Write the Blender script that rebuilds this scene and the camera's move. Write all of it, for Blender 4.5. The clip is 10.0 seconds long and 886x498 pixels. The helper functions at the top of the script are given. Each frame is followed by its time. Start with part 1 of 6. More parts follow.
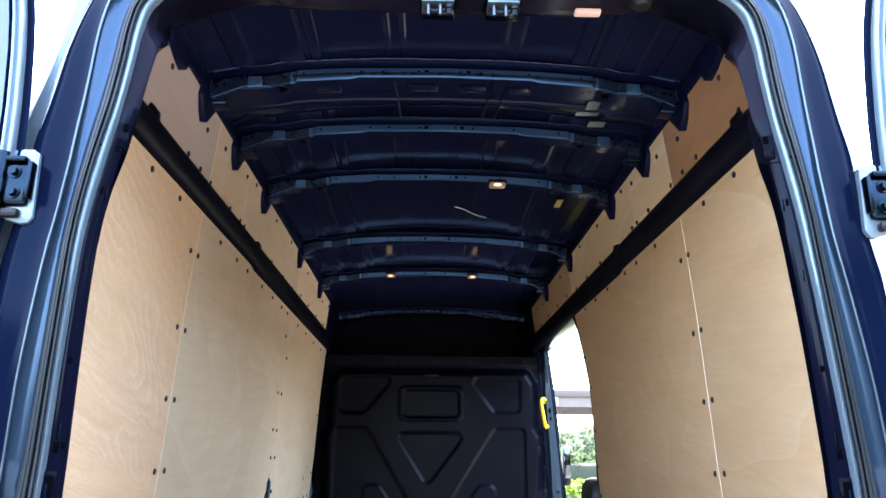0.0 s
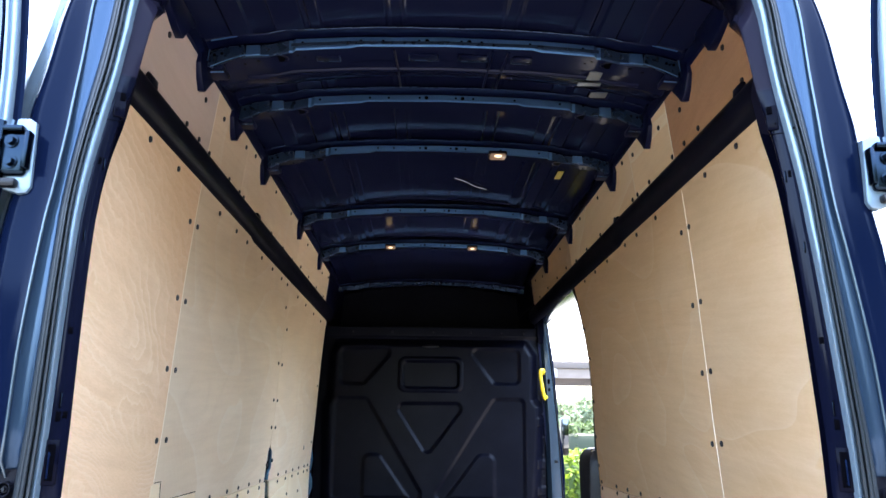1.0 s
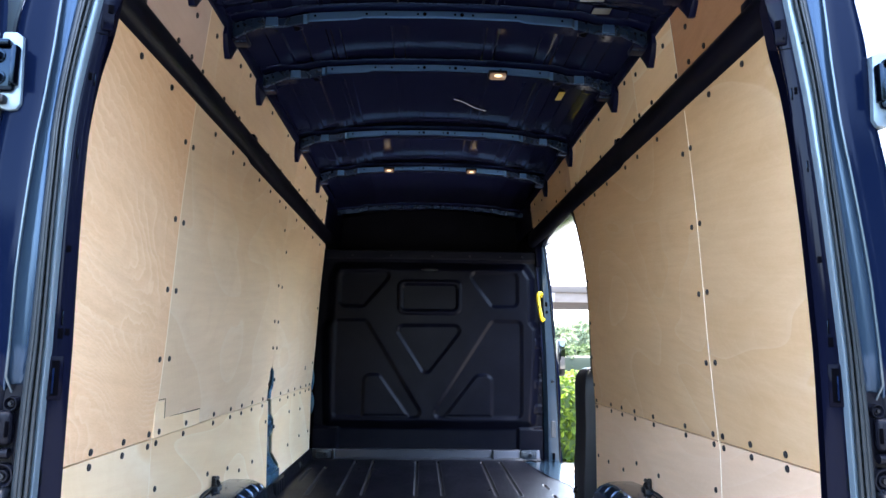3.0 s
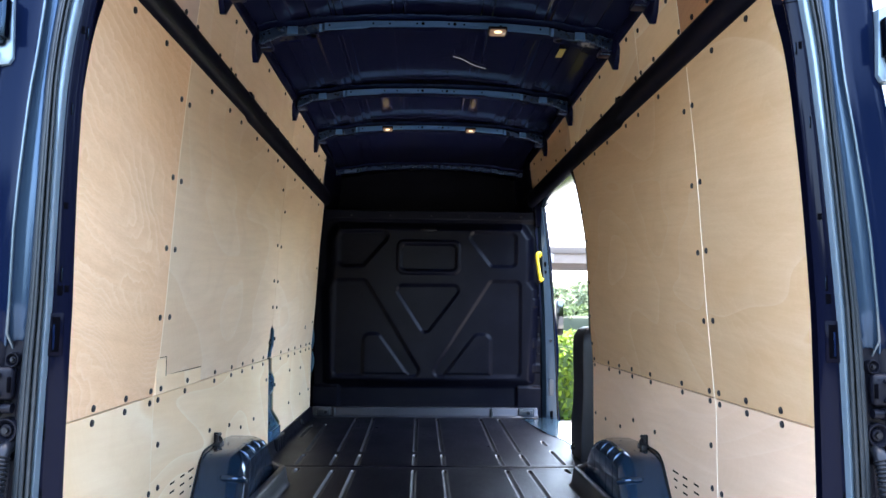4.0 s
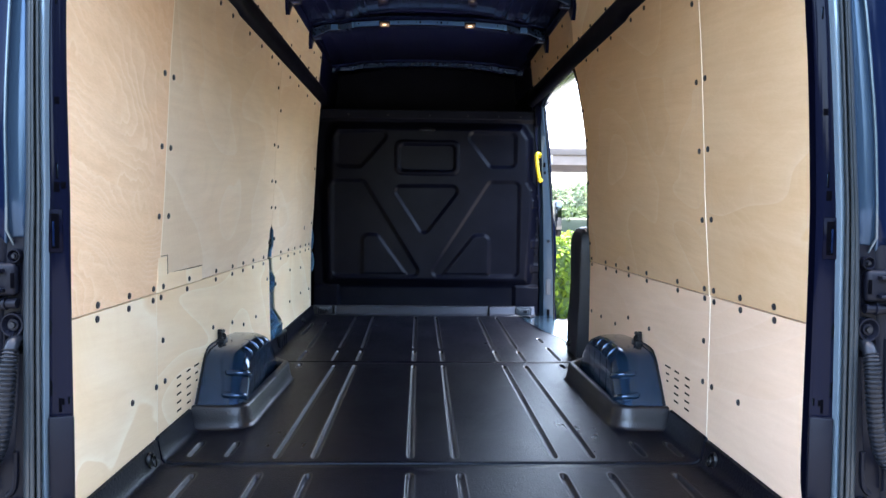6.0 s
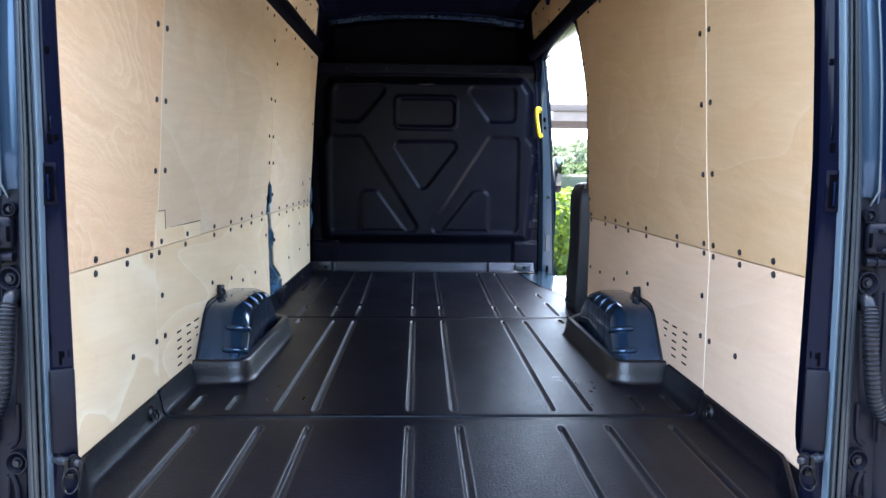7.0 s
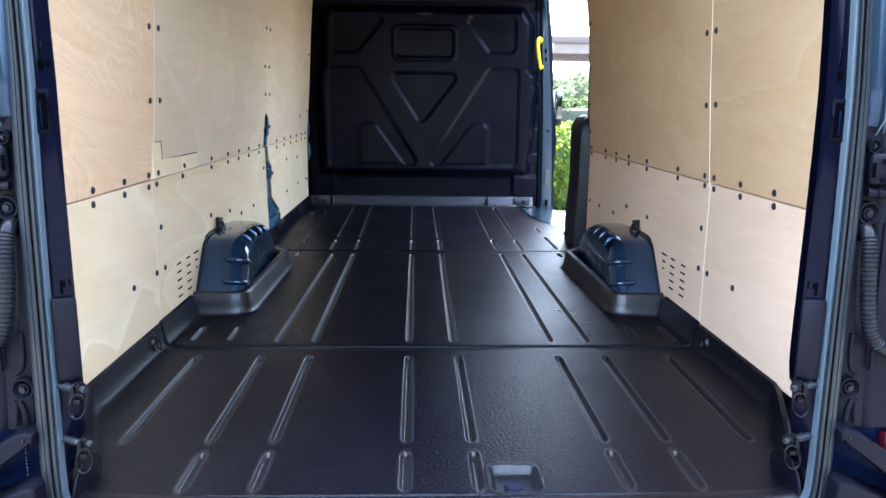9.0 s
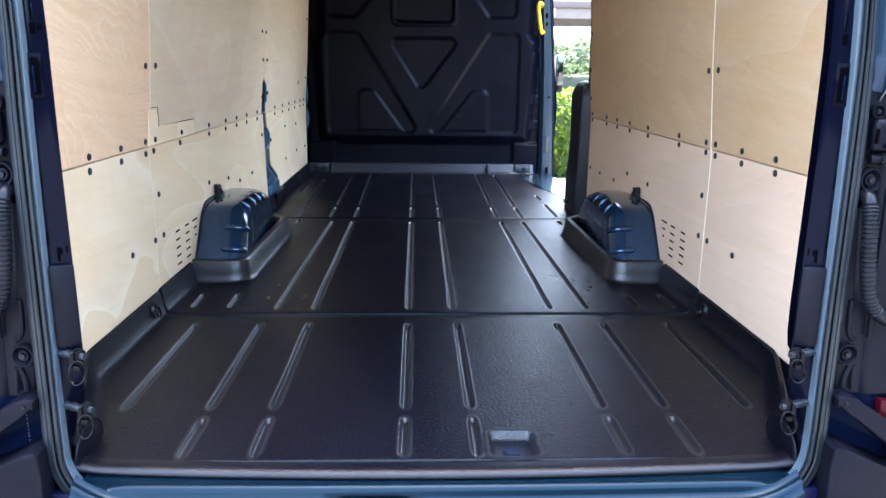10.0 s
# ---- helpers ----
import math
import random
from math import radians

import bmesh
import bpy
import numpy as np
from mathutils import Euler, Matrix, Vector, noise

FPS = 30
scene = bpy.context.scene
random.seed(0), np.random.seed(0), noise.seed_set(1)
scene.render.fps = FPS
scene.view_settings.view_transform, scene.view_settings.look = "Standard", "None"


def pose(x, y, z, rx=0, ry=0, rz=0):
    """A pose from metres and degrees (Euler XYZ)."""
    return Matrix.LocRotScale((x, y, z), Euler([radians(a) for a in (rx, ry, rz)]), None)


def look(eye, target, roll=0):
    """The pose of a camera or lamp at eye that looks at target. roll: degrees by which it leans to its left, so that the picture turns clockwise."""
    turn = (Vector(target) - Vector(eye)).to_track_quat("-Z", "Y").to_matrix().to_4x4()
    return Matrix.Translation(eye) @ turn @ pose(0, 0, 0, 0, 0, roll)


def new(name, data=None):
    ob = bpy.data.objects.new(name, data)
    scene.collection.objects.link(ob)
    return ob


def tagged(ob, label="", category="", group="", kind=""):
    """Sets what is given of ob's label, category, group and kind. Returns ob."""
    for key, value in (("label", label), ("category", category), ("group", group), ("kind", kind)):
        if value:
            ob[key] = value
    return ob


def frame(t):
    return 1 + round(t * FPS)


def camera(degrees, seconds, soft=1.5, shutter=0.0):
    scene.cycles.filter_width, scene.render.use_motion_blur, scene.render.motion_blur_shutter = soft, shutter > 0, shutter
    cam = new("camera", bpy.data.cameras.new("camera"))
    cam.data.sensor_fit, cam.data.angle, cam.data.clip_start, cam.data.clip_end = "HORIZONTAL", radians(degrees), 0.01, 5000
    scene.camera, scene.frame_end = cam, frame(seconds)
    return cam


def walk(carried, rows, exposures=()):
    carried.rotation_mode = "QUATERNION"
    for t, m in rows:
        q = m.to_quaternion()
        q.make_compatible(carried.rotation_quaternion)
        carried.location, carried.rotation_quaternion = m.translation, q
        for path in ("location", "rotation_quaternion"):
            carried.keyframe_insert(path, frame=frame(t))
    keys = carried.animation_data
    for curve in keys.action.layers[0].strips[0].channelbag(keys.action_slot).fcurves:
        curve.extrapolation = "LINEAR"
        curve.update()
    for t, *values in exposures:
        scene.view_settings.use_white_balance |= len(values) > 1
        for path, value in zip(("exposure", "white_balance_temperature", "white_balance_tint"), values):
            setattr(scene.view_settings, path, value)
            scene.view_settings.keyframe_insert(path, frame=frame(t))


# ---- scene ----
cam = camera(62.0, 10.0)
PATH = [
    (0, (-0.054, -1.359, 0.815), (-0.008, 0.565, 1.358), 0.5),
    (0.5, (-0.054, -1.358, 0.81), (-0.008, 0.574, 1.325), 0.6),
    (1, (-0.055, -1.354, 0.814), (-0.007, 0.589, 1.284), 0.6),
    (1.5, (-0.055, -1.35, 0.807), (-0.005, 0.605, 1.224), 0.5),
    (2, (-0.057, -1.349, 0.806), (-0.004, 0.617, 1.173), 0.5),
    (2.5, (-0.055, -1.346, 0.806), (-0.002, 0.627, 1.126), 0.6),
    (4, (-0.054, -1.339, 0.797), (0.004, 0.653, 0.963), 0.6),
    (4.5, (-0.056, -1.337, 0.795), (0.005, 0.659, 0.904), 0.6),
    (5, (-0.056, -1.341, 0.791), (0.006, 0.658, 0.831), 0.6),
    (5.5, (-0.056, -1.338, 0.79), (0.008, 0.66, 0.76), 0.6),
    (7, (-0.054, -1.325, 0.78), (0.014, 0.662, 0.565), 0.6),
    (7.5, (-0.056, -1.323, 0.778), (0.015, 0.659, 0.521), 0.6),
    (8, (-0.055, -1.324, 0.776), (0.016, 0.651, 0.471), 0.7),
    (8.5, (-0.057, -1.323, 0.774), (0.016, 0.646, 0.428), 0.7),
    (9, (-0.056, -1.321, 0.769), (0.017, 0.64, 0.381), 0.7),
    (9.5, (-0.057, -1.321, 0.768), (0.019, 0.631, 0.338), 0.8),
    (10, (-0.053, -1.315, 0.766), (0.02, 0.627, 0.293), 0.7),
]
walk(cam, [(t, look(eye, target, roll)) for t, eye, target, roll in PATH], [(0, 4.74), (10, 4.74)])

# ---- world, sun and exposure ----
SUN_EL, SUN_AZ = 76.0, 4.0
world = bpy.data.worlds.new("world")
scene.world = world
world.use_nodes = True
wn = world.node_tree
sky = wn.nodes.new("ShaderNodeTexSky")
sky.sky_type, sky.sun_disc = "NISHITA", False
sky.sun_elevation, sky.sun_rotation = radians(SUN_EL), radians(SUN_AZ)
sky.air_density, sky.dust_density, sky.ozone_density = 1.0, 3.6, 0.8
wn.links.new(sky.outputs["Color"], wn.nodes["Background"].inputs["Color"])
wn.nodes["Background"].inputs["Strength"].default_value = 0.15
sun = new("sun", bpy.data.lights.new("sun", "SUN"))
sun.data.energy, sun.data.angle, sun.data.color = 1.6, radians(3), (1.0, 0.97, 0.93)
_d = Vector((math.sin(radians(SUN_AZ)) * math.cos(radians(SUN_EL)), math.cos(radians(SUN_AZ)) * math.cos(radians(SUN_EL)), math.sin(radians(SUN_EL))))
sun.matrix_world = look((0, 0, 0), -_d)


# ---- materials ----
def material(name, base, rough=0.5, metal=0.0, coat=0.0, spec=0.5):
    m = bpy.data.materials.new(name)
    m.use_nodes = True
    b = m.node_tree.nodes["Principled BSDF"]
    b.inputs["Base Color"].default_value = (*base, 1)
    b.inputs["Roughness"].default_value = rough
    b.inputs["Metallic"].default_value = metal
    b.inputs["Coat Weight"].default_value = coat
    b.inputs["Coat Roughness"].default_value = 0.08
    b.inputs["Specular IOR Level"].default_value = spec
    return m


def link(m, a, b):
    m.node_tree.links.new(a, b)


def mix(m, fac, a, b, mode="MIX"):
    n = m.node_tree.nodes.new("ShaderNodeMix")
    n.data_type, n.blend_type = "RGBA", mode
    for slot, v in ((n.inputs[0], fac), (n.inputs[6], a), (n.inputs[7], b)):
        if isinstance(v, (int, float)):
            slot.default_value = v
        elif isinstance(v, tuple):
            slot.default_value = (*v, 1)
        else:
            link(m, v, slot)
    return n.outputs[2]


def ramp(m, fac, *stops):
    n = m.node_tree.nodes.new("ShaderNodeValToRGB")
    link(m, fac, n.inputs[0])
    while len(n.color_ramp.elements) < len(stops):
        n.color_ramp.elements.new(0.5)
    for e, (pos, col) in zip(n.color_ramp.elements, stops):
        e.position = pos
        e.color = (*col, 1) if isinstance(col, tuple) else (col, col, col, 1)
    return n.outputs[0]


def noise_tex(m, scale, detail=3.0, stretch=(1, 1, 1), shift=None, rough=0.5, distortion=0.0):
    co = m.node_tree.nodes.new("ShaderNodeTexCoord")
    mp = m.node_tree.nodes.new("ShaderNodeMapping")
    mp.inputs["Scale"].default_value = stretch
    link(m, co.outputs["Object"], mp.inputs["Vector"])
    if shift is not None:
        link(m, shift, mp.inputs["Location"])
    n = m.node_tree.nodes.new("ShaderNodeTexNoise")
    n.inputs["Scale"].default_value, n.inputs["Detail"].default_value = scale, detail
    n.inputs["Roughness"].default_value, n.inputs["Distortion"].default_value = rough, distortion
    link(m, mp.outputs[0], n.inputs["Vector"])
    return n.outputs["Fac"]


def bump(m, height, strength, distance=0.002):
    n = m.node_tree.nodes.new("ShaderNodeBump")
    n.inputs["Strength"].default_value, n.inputs["Distance"].default_value = strength, distance
    link(m, height, n.inputs["Height"])
    link(m, n.outputs[0], m.node_tree.nodes["Principled BSDF"].inputs["Normal"])


def bsdf(m):
    return m.node_tree.nodes["Principled BSDF"]


def painted(name, base, rough=0.3, metal=0.25, coat=0.4, spec=0.5, wave=0.02):
    m = material(name, base, rough, metal, coat, spec)
    big = noise_tex(m, 2.5, 4)
    link(m, mix(m, ramp(m, big, (0.3, 0.0), (0.75, 1.0)), base, tuple(c * 1.12 + 0.0005 for c in base)), bsdf(m).inputs["Base Color"])
    dust = noise_tex(m, 35, 5)
    link(m, ramp(m, dust, (0.3, rough * 0.93), (0.8, rough * 1.1)), bsdf(m).inputs["Roughness"])
    bump(m, noise_tex(m, 6, 2), wave, 0.004)
    return m


def grained(name, base, rough=0.42, scale=420, strength=0.35, lift=0.35, spec=0.5):
    """Moulded plastic with a leather-like grain and scuffs."""
    m = material(name, base, rough, spec=spec)
    scuff = noise_tex(m, 5, 5, (1, 0.35, 1), rough=0.65)
    link(m, mix(m, ramp(m, scuff, (0.4, 0.0), (0.8, 1.0)), base, tuple(c * (1 + lift) + 0.003 for c in base)), bsdf(m).inputs["Base Color"])
    link(m, ramp(m, noise_tex(m, 7, 3), (0.3, rough * 0.93), (0.75, rough * 1.08)), bsdf(m).inputs["Roughness"])
    bump(m, noise_tex(m, scale, 1.0, rough=0.4), strength, 0.002)
    return m


def plywood(name, light, dark, figure=0.5, tilt=8.0, ripples=0.14, veins=0.5, waves=0.12):
    """Birch plywood: broad rotary-cut figure, fine grain and a few darker streaks, shifted from board to board."""
    m = material(name, light, 0.5, spec=0.35)
    info = m.node_tree.nodes.new("ShaderNodeObjectInfo")
    sh = m.node_tree.nodes.new("ShaderNodeVectorMath")
    sh.operation = "SCALE"
    sh.inputs[0].default_value = (3.1, 17.0, 9.0)
    link(m, info.outputs["Random"], sh.inputs["Scale"])
    co = m.node_tree.nodes.new("ShaderNodeTexCoord")
    mp = m.node_tree.nodes.new("ShaderNodeMapping")
    mp.inputs["Rotation"].default_value = (radians(tilt), 0, 0)
    link(m, co.outputs["Object"], mp.inputs["Vector"])
    link(m, sh.outputs[0], mp.inputs["Location"])

    def nz(scale, stretch, detail, distortion=0.0):
        p = m.node_tree.nodes.new("ShaderNodeMapping")
        p.inputs["Scale"].default_value = stretch
        link(m, mp.outputs[0], p.inputs["Vector"])
        n = m.node_tree.nodes.new("ShaderNodeTexNoise")
        n.inputs["Scale"].default_value, n.inputs["Detail"].default_value, n.inputs["Distortion"].default_value = scale, detail, distortion
        link(m, p.outputs[0], n.inputs["Vector"])
        return n.outputs["Fac"]

    broad = nz(1.0, (1, 0.8, 2.6), 2, 0.6)
    rings = m.node_tree.nodes.new("ShaderNodeMath")
    rings.operation = "MULTIPLY"
    link(m, broad, rings.inputs[0])
    rings.inputs[1].default_value = 46.0
    wav = m.node_tree.nodes.new("ShaderNodeMath")
    wav.operation = "SINE"
    link(m, rings.outputs[0], wav.inputs[0])
    fig = ramp(m, wav.outputs[0], (0.0, 0.0), (0.55, 0.25), (1.0, 1.0))
    # crisp one-sided contours where the knife left the veneer layers
    layer = nz(1.0, (1, 0.75, 1.5), 1.5, 0.9)
    lay = m.node_tree.nodes.new("ShaderNodeMath")
    lay.operation = "MULTIPLY"
    link(m, layer, lay.inputs[0])
    lay.inputs[1].default_value = 7.0
    fr = m.node_tree.nodes.new("ShaderNodeMath")
    fr.operation = "FRACT"
    link(m, lay.outputs[0], fr.inputs[0])
    contour = ramp(m, fr.outputs[0], (0.0, 0.0), (0.02, 1.0), (0.12, 0.45), (0.45, 0.22), (0.60, 0.05), (1.0, 0.0))
    ripple = nz(120, (1, 0.20, 1), 2, 2.2)
    fine = nz(60, (1, 0.06, 1), 4)
    streak = nz(7, (1, 0.12, 1), 3, 0.3)
    cloud = nz(1.6, (1, 1, 1.3), 3)
    pale = tuple(min(1, c * 1.12 + 0.02) for c in light)
    c = mix(m, ramp(m, cloud, (0.3, 0.0), (0.7, 1.0)), light, pale)
    f0 = m.node_tree.nodes.new("ShaderNodeMath")
    f0.operation = "MULTIPLY"
    link(m, contour, f0.inputs[0])
    f0.inputs[1].default_value = veins
    c = mix(m, f0.outputs[0], c, tuple(min(0.95, q * g) for q, g in zip(light, (1.17, 1.32, 1.58))))
    f4 = m.node_tree.nodes.new("ShaderNodeMath")
    f4.operation = "MULTIPLY"
    link(m, ramp(m, ripple, (0.42, 0.0), (0.62, 1.0)), f4.inputs[0])
    f4.inputs[1].default_value = ripples
    c = mix(m, f4.outputs[0], c, dark)
    f1 = m.node_tree.nodes.new("ShaderNodeMath")
    f1.operation = "MULTIPLY"
    link(m, fig, f1.inputs[0])
    f1.inputs[1].default_value = 0.24 * figure
    c = mix(m, f1.outputs[0], c, dark)
    f2 = m.node_tree.nodes.new("ShaderNodeMath")
    f2.operation = "MULTIPLY"
    link(m, ramp(m, streak, (0.45, 0.0), (0.8, 1.0)), f2.inputs[0])
    f2.inputs[1].default_value = 0.26
    c = mix(m, f2.outputs[0], c, dark)
    f3 = m.node_tree.nodes.new("ShaderNodeMath")
    f3.operation = "MULTIPLY"
    link(m, ramp(m, fine, (0.35, 0.0), (0.7, 1.0)), f3.inputs[0])
    f3.inputs[1].default_value = 0.20
    c = mix(m, f3.outputs[0], c, dark)
    # narrow pale waves that follow the growth rings, broken up along their length
    ring_field = nz(1.0, (1, 0.55, 1.25), 1.5, 0.5)
    wobble = nz(22, (1, 0.6, 0.5), 2, 0.6)
    wob = m.node_tree.nodes.new("ShaderNodeMath")
    wob.operation = "MULTIPLY_ADD"
    link(m, wobble, wob.inputs[0])
    wob.inputs[1].default_value = 0.022
    link(m, ring_field, wob.inputs[2])
    many = m.node_tree.nodes.new("ShaderNodeMath")
    many.operation = "MULTIPLY"
    link(m, wob.outputs[0], many.inputs[0])
    many.inputs[1].default_value = 95.0
    saw = m.node_tree.nodes.new("ShaderNodeMath")
    saw.operation = "FRACT"
    link(m, many.outputs[0], saw.inputs[0])
    line = ramp(m, saw.outputs[0], (0.0, 0.0), (0.12, 0.9), (0.30, 0.35), (0.75, 0.0), (1.0, 0.0))
    patchy = m.node_tree.nodes.new("ShaderNodeMath")
    patchy.operation = "MULTIPLY"
    link(m, line, patchy.inputs[0])
    link(m, ramp(m, nz(5, (1, 0.6, 0.8), 3), (0.36, 0.1), (0.62, waves)), patchy.inputs[1])
    c = mix(m, patchy.outputs[0], c, tuple(min(0.95, q * g) for q, g in zip(light, (1.14, 1.26, 1.42))))
    link(m, c, bsdf(m).inputs["Base Color"])
    link(m, ramp(m, cloud, (0.3, 0.38), (0.7, 0.55)), bsdf(m).inputs["Roughness"])
    bump(m, fine, 0.12, 0.0008)
    return m


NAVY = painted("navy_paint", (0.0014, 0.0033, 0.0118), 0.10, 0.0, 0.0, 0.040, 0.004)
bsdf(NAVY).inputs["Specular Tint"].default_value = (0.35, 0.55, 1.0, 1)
# Gutter and lip: body navy lightened for the sky it reflects.
GUTTER = painted("sky_lit_gutter_navy", (0.021, 0.040, 0.070), 0.18, 0.55, 0.0, 0.30, 0.006)
LIP = painted("sky_lit_lip_navy", (0.130, 0.182, 0.225), 0.34, 0.5, 0.3, 0.5, 0.006)
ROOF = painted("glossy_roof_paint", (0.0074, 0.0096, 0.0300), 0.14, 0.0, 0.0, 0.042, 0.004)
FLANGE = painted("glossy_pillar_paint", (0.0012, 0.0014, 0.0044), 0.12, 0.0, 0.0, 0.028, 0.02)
# Navy lightened towards mauve for light bounced off the ground.
HEADER = painted("bounce_lit_header_navy", (0.0080, 0.0072, 0.0140), 0.16, 0.0, 0.0, 0.035, 0.012)
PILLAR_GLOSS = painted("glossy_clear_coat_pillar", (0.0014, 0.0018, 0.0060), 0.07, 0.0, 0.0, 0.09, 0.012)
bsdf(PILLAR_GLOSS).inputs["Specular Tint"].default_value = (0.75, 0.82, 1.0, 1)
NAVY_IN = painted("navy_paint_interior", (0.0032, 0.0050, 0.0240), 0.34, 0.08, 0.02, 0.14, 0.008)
# Body navy lightened for the daylight on the side sill.
STEEL_BLUE = painted("daylit_sill_navy", (0.024, 0.052, 0.080), 0.20, 0.6, 0.5)
ARCH_BLUE = painted("wheel_arch_blue_paint", (0.016, 0.041, 0.082), 0.18, 0.6, 0.4)
# Beam navy lightened for the sky that its rear face reflects.
BEAM = painted("sky_lit_beam_navy", (0.155, 0.32, 0.56), 0.34, 0.9, 0.1)
LINER = grained("floor_liner_black_plastic", (0.0019, 0.0018, 0.0042), 0.34, 400, 0.80, spec=0.16)
bsdf(LINER).inputs["Specular Tint"].default_value = (0.74, 0.90, 1.0, 1)
# trodden and dusty areas: sheen that varies in patches and in fine specks
worn = mix(LINER, 0.18, noise_tex(LINER, 2.2, 6, (1, 0.55, 1), rough=0.58), noise_tex(LINER, 40, 2, (1, 0.5, 1), rough=0.5))
link(LINER, ramp(LINER, worn, (0.34, 0.26), (0.66, 0.42)), bsdf(LINER).inputs["Roughness"])
grain = mix(LINER, 0.6, noise_tex(LINER, 400, 1.0, rough=0.4), noise_tex(LINER, 150, 2.0, (1, 0.6, 1)))
bump(LINER, grain, 0.95, 0.002)
# Half-lit copy of the beam navy, for ends, rims and thin edges.
BEAM_END = painted("half_lit_beam_navy", (0.032, 0.057, 0.105), 0.28, 0.75, 0.25)
GROOVE = grained("groove_plastic", (0.0022, 0.0028, 0.0056), 0.38, 300, 0.35, spec=0.66)
RIB = grained("liner_groove_plastic", (0.0024, 0.0030, 0.0060), 0.38, 300, 0.8, spec=0.46)
bsdf(RIB).inputs["Specular Tint"].default_value = (0.78, 0.92, 1.0, 1)
BULK = grained("bulkhead_black_plastic", (0.0021, 0.0025, 0.0066), 0.33, 520, 0.08, spec=0.09)
TRIM = grained("charcoal_trim_plastic", (0.0021, 0.0025, 0.0054), 0.42, 520, 0.12, spec=0.108)
RUBBER = grained("door_seal_rubber", (0.0095, 0.0128, 0.0155), 0.45, 700, 0.08, spec=0.28)
BLACK = material("black_plastic", (0.0035, 0.0037, 0.005), 0.4, spec=0.3)
# Near-black pieces stand in for the shade in holes, slots and gaps.
DARK = material("shade_black", (0.0004, 0.0004, 0.0010), 0.9, spec=0.02)
RAIL = grained("black_rail_paint", (0.0036, 0.0038, 0.0084), 0.38, 600, 0.06, spec=0.07)
SCREW = material("black_screw", (0.012, 0.012, 0.016), 0.42, 0.4)
SILVER = painted("grey_metal_strip", (0.042, 0.047, 0.056), 0.38, 0.5, 0.1)
CHROME = material("bright_metal", (0.18, 0.195, 0.215), 0.28, 1.0)
BOLT = material("dull_steel", (0.022, 0.024, 0.029), 0.38, 0.9)
SILVER_DARK = material("dull_post_steel", (0.10, 0.11, 0.125), 0.30, 0.9)
COVER = grained("charcoal_cover_plastic", (0.012, 0.0125, 0.017), 0.45, 520, 0.12, spec=0.3)
CONDUIT = grained("black_conduit_plastic", (0.0035, 0.0045, 0.0070), 0.30, 500, 0.05, spec=0.2)
SEALER = material("pale_sealer", (0.10, 0.11, 0.13), 0.5)
WIRE = material("black_steel_wire", (0.0022, 0.0023, 0.0030), 0.14, spec=0.14)
TAG = material("yellow_tag_paper", (0.50, 0.36, 0.02), 0.5)
YELLOW = material("yellow_plastic", (0.85, 0.62, 0.02), 0.35)
# Pale metal for the sky reflections on the beam plates.
PLATE_GLINT = material("pale_plate_glint", (0.16, 0.18, 0.19), 0.3, 0.7)
RED = material("red_lens", (0.035, 0.002, 0.005), 0.25, spec=0.2)
PLY_A = plywood("birch_ply_golden", (0.79, 0.520, 0.300), (0.60, 0.345, 0.165), 0.3, 9, 0.20, 0.25, 0.75)
PLY_B = plywood("birch_ply_tan", (0.580, 0.382, 0.210), (0.43, 0.25, 0.117), 0.5, -6, 0.10, 0.65, 0.20)
PLY_C = plywood("birch_ply_pale", (0.80, 0.595, 0.355), (0.70, 0.48, 0.25), 0.4, 5, 0.08, 1.0, 0.12)
PLY_D = plywood("birch_ply_pinkish", (0.725, 0.51, 0.345), (0.60, 0.39, 0.235), 0.4, 3, 0.08, 0.25, 0.12)
PLY_F = plywood("birch_ply_pale_tan", (0.71, 0.532, 0.345), (0.55, 0.37, 0.215), 0.5, -4, 0.10, 0.5, 0.15)
# Mauve board, also darkened for the light falloff near the header.
PLY_G = plywood("birch_ply_mauve_shaded", (0.60, 0.46, 0.375), (0.49, 0.355, 0.27), 0.4, 4, 0.08, 0.2, 0.1)
PLY_E = plywood("birch_ply_orange", (0.42, 0.235, 0.12), (0.30, 0.15, 0.07), 0.7, 10, 0.15, 0.3, 0.3)
EDGE = material("ply_edge", (0.93, 0.82, 0.65), 0.6)
# Navy lightened for the glint along the gutter's edge.
BRIGHT_EDGE = material("gutter_glint_navy", (0.060, 0.085, 0.105), 0.3, 0.7, 0.6)
PLUG = material("blue_plug_plastic", (0.0015, 0.0032, 0.017), 0.4, spec=0.2)
HINGE = material("hinge_paint", (0.013, 0.021, 0.032), 0.25, 1.0)
GLASS = material("tinted_glass", (0.05, 0.07, 0.09), 0.03, 0.0, 0.0, 0.8)
LAMP = material("hot_lamp_core", (0.9, 0.8, 0.6), 0.3)
bsdf(LAMP).inputs["Emission Color"].default_value = (1.0, 0.62, 0.34, 1)
bsdf(LAMP).inputs["Emission Strength"].default_value = 0.075
LENS = material("warm_lamp_lens", (0.12, 0.09, 0.07), 0.3)
bsdf(LENS).inputs["Emission Color"].default_value = (1.0, 0.60, 0.36, 1)
bsdf(LENS).inputs["Emission Strength"].default_value = 0.0065
LAMP_DIM = material("pink_lamp_lens", (0.6, 0.4, 0.35), 0.3)
bsdf(LAMP_DIM).inputs["Emission Color"].default_value = (1.0, 0.66, 0.42, 1)
bsdf(LAMP_DIM).inputs["Emission Strength"].default_value = 0.010


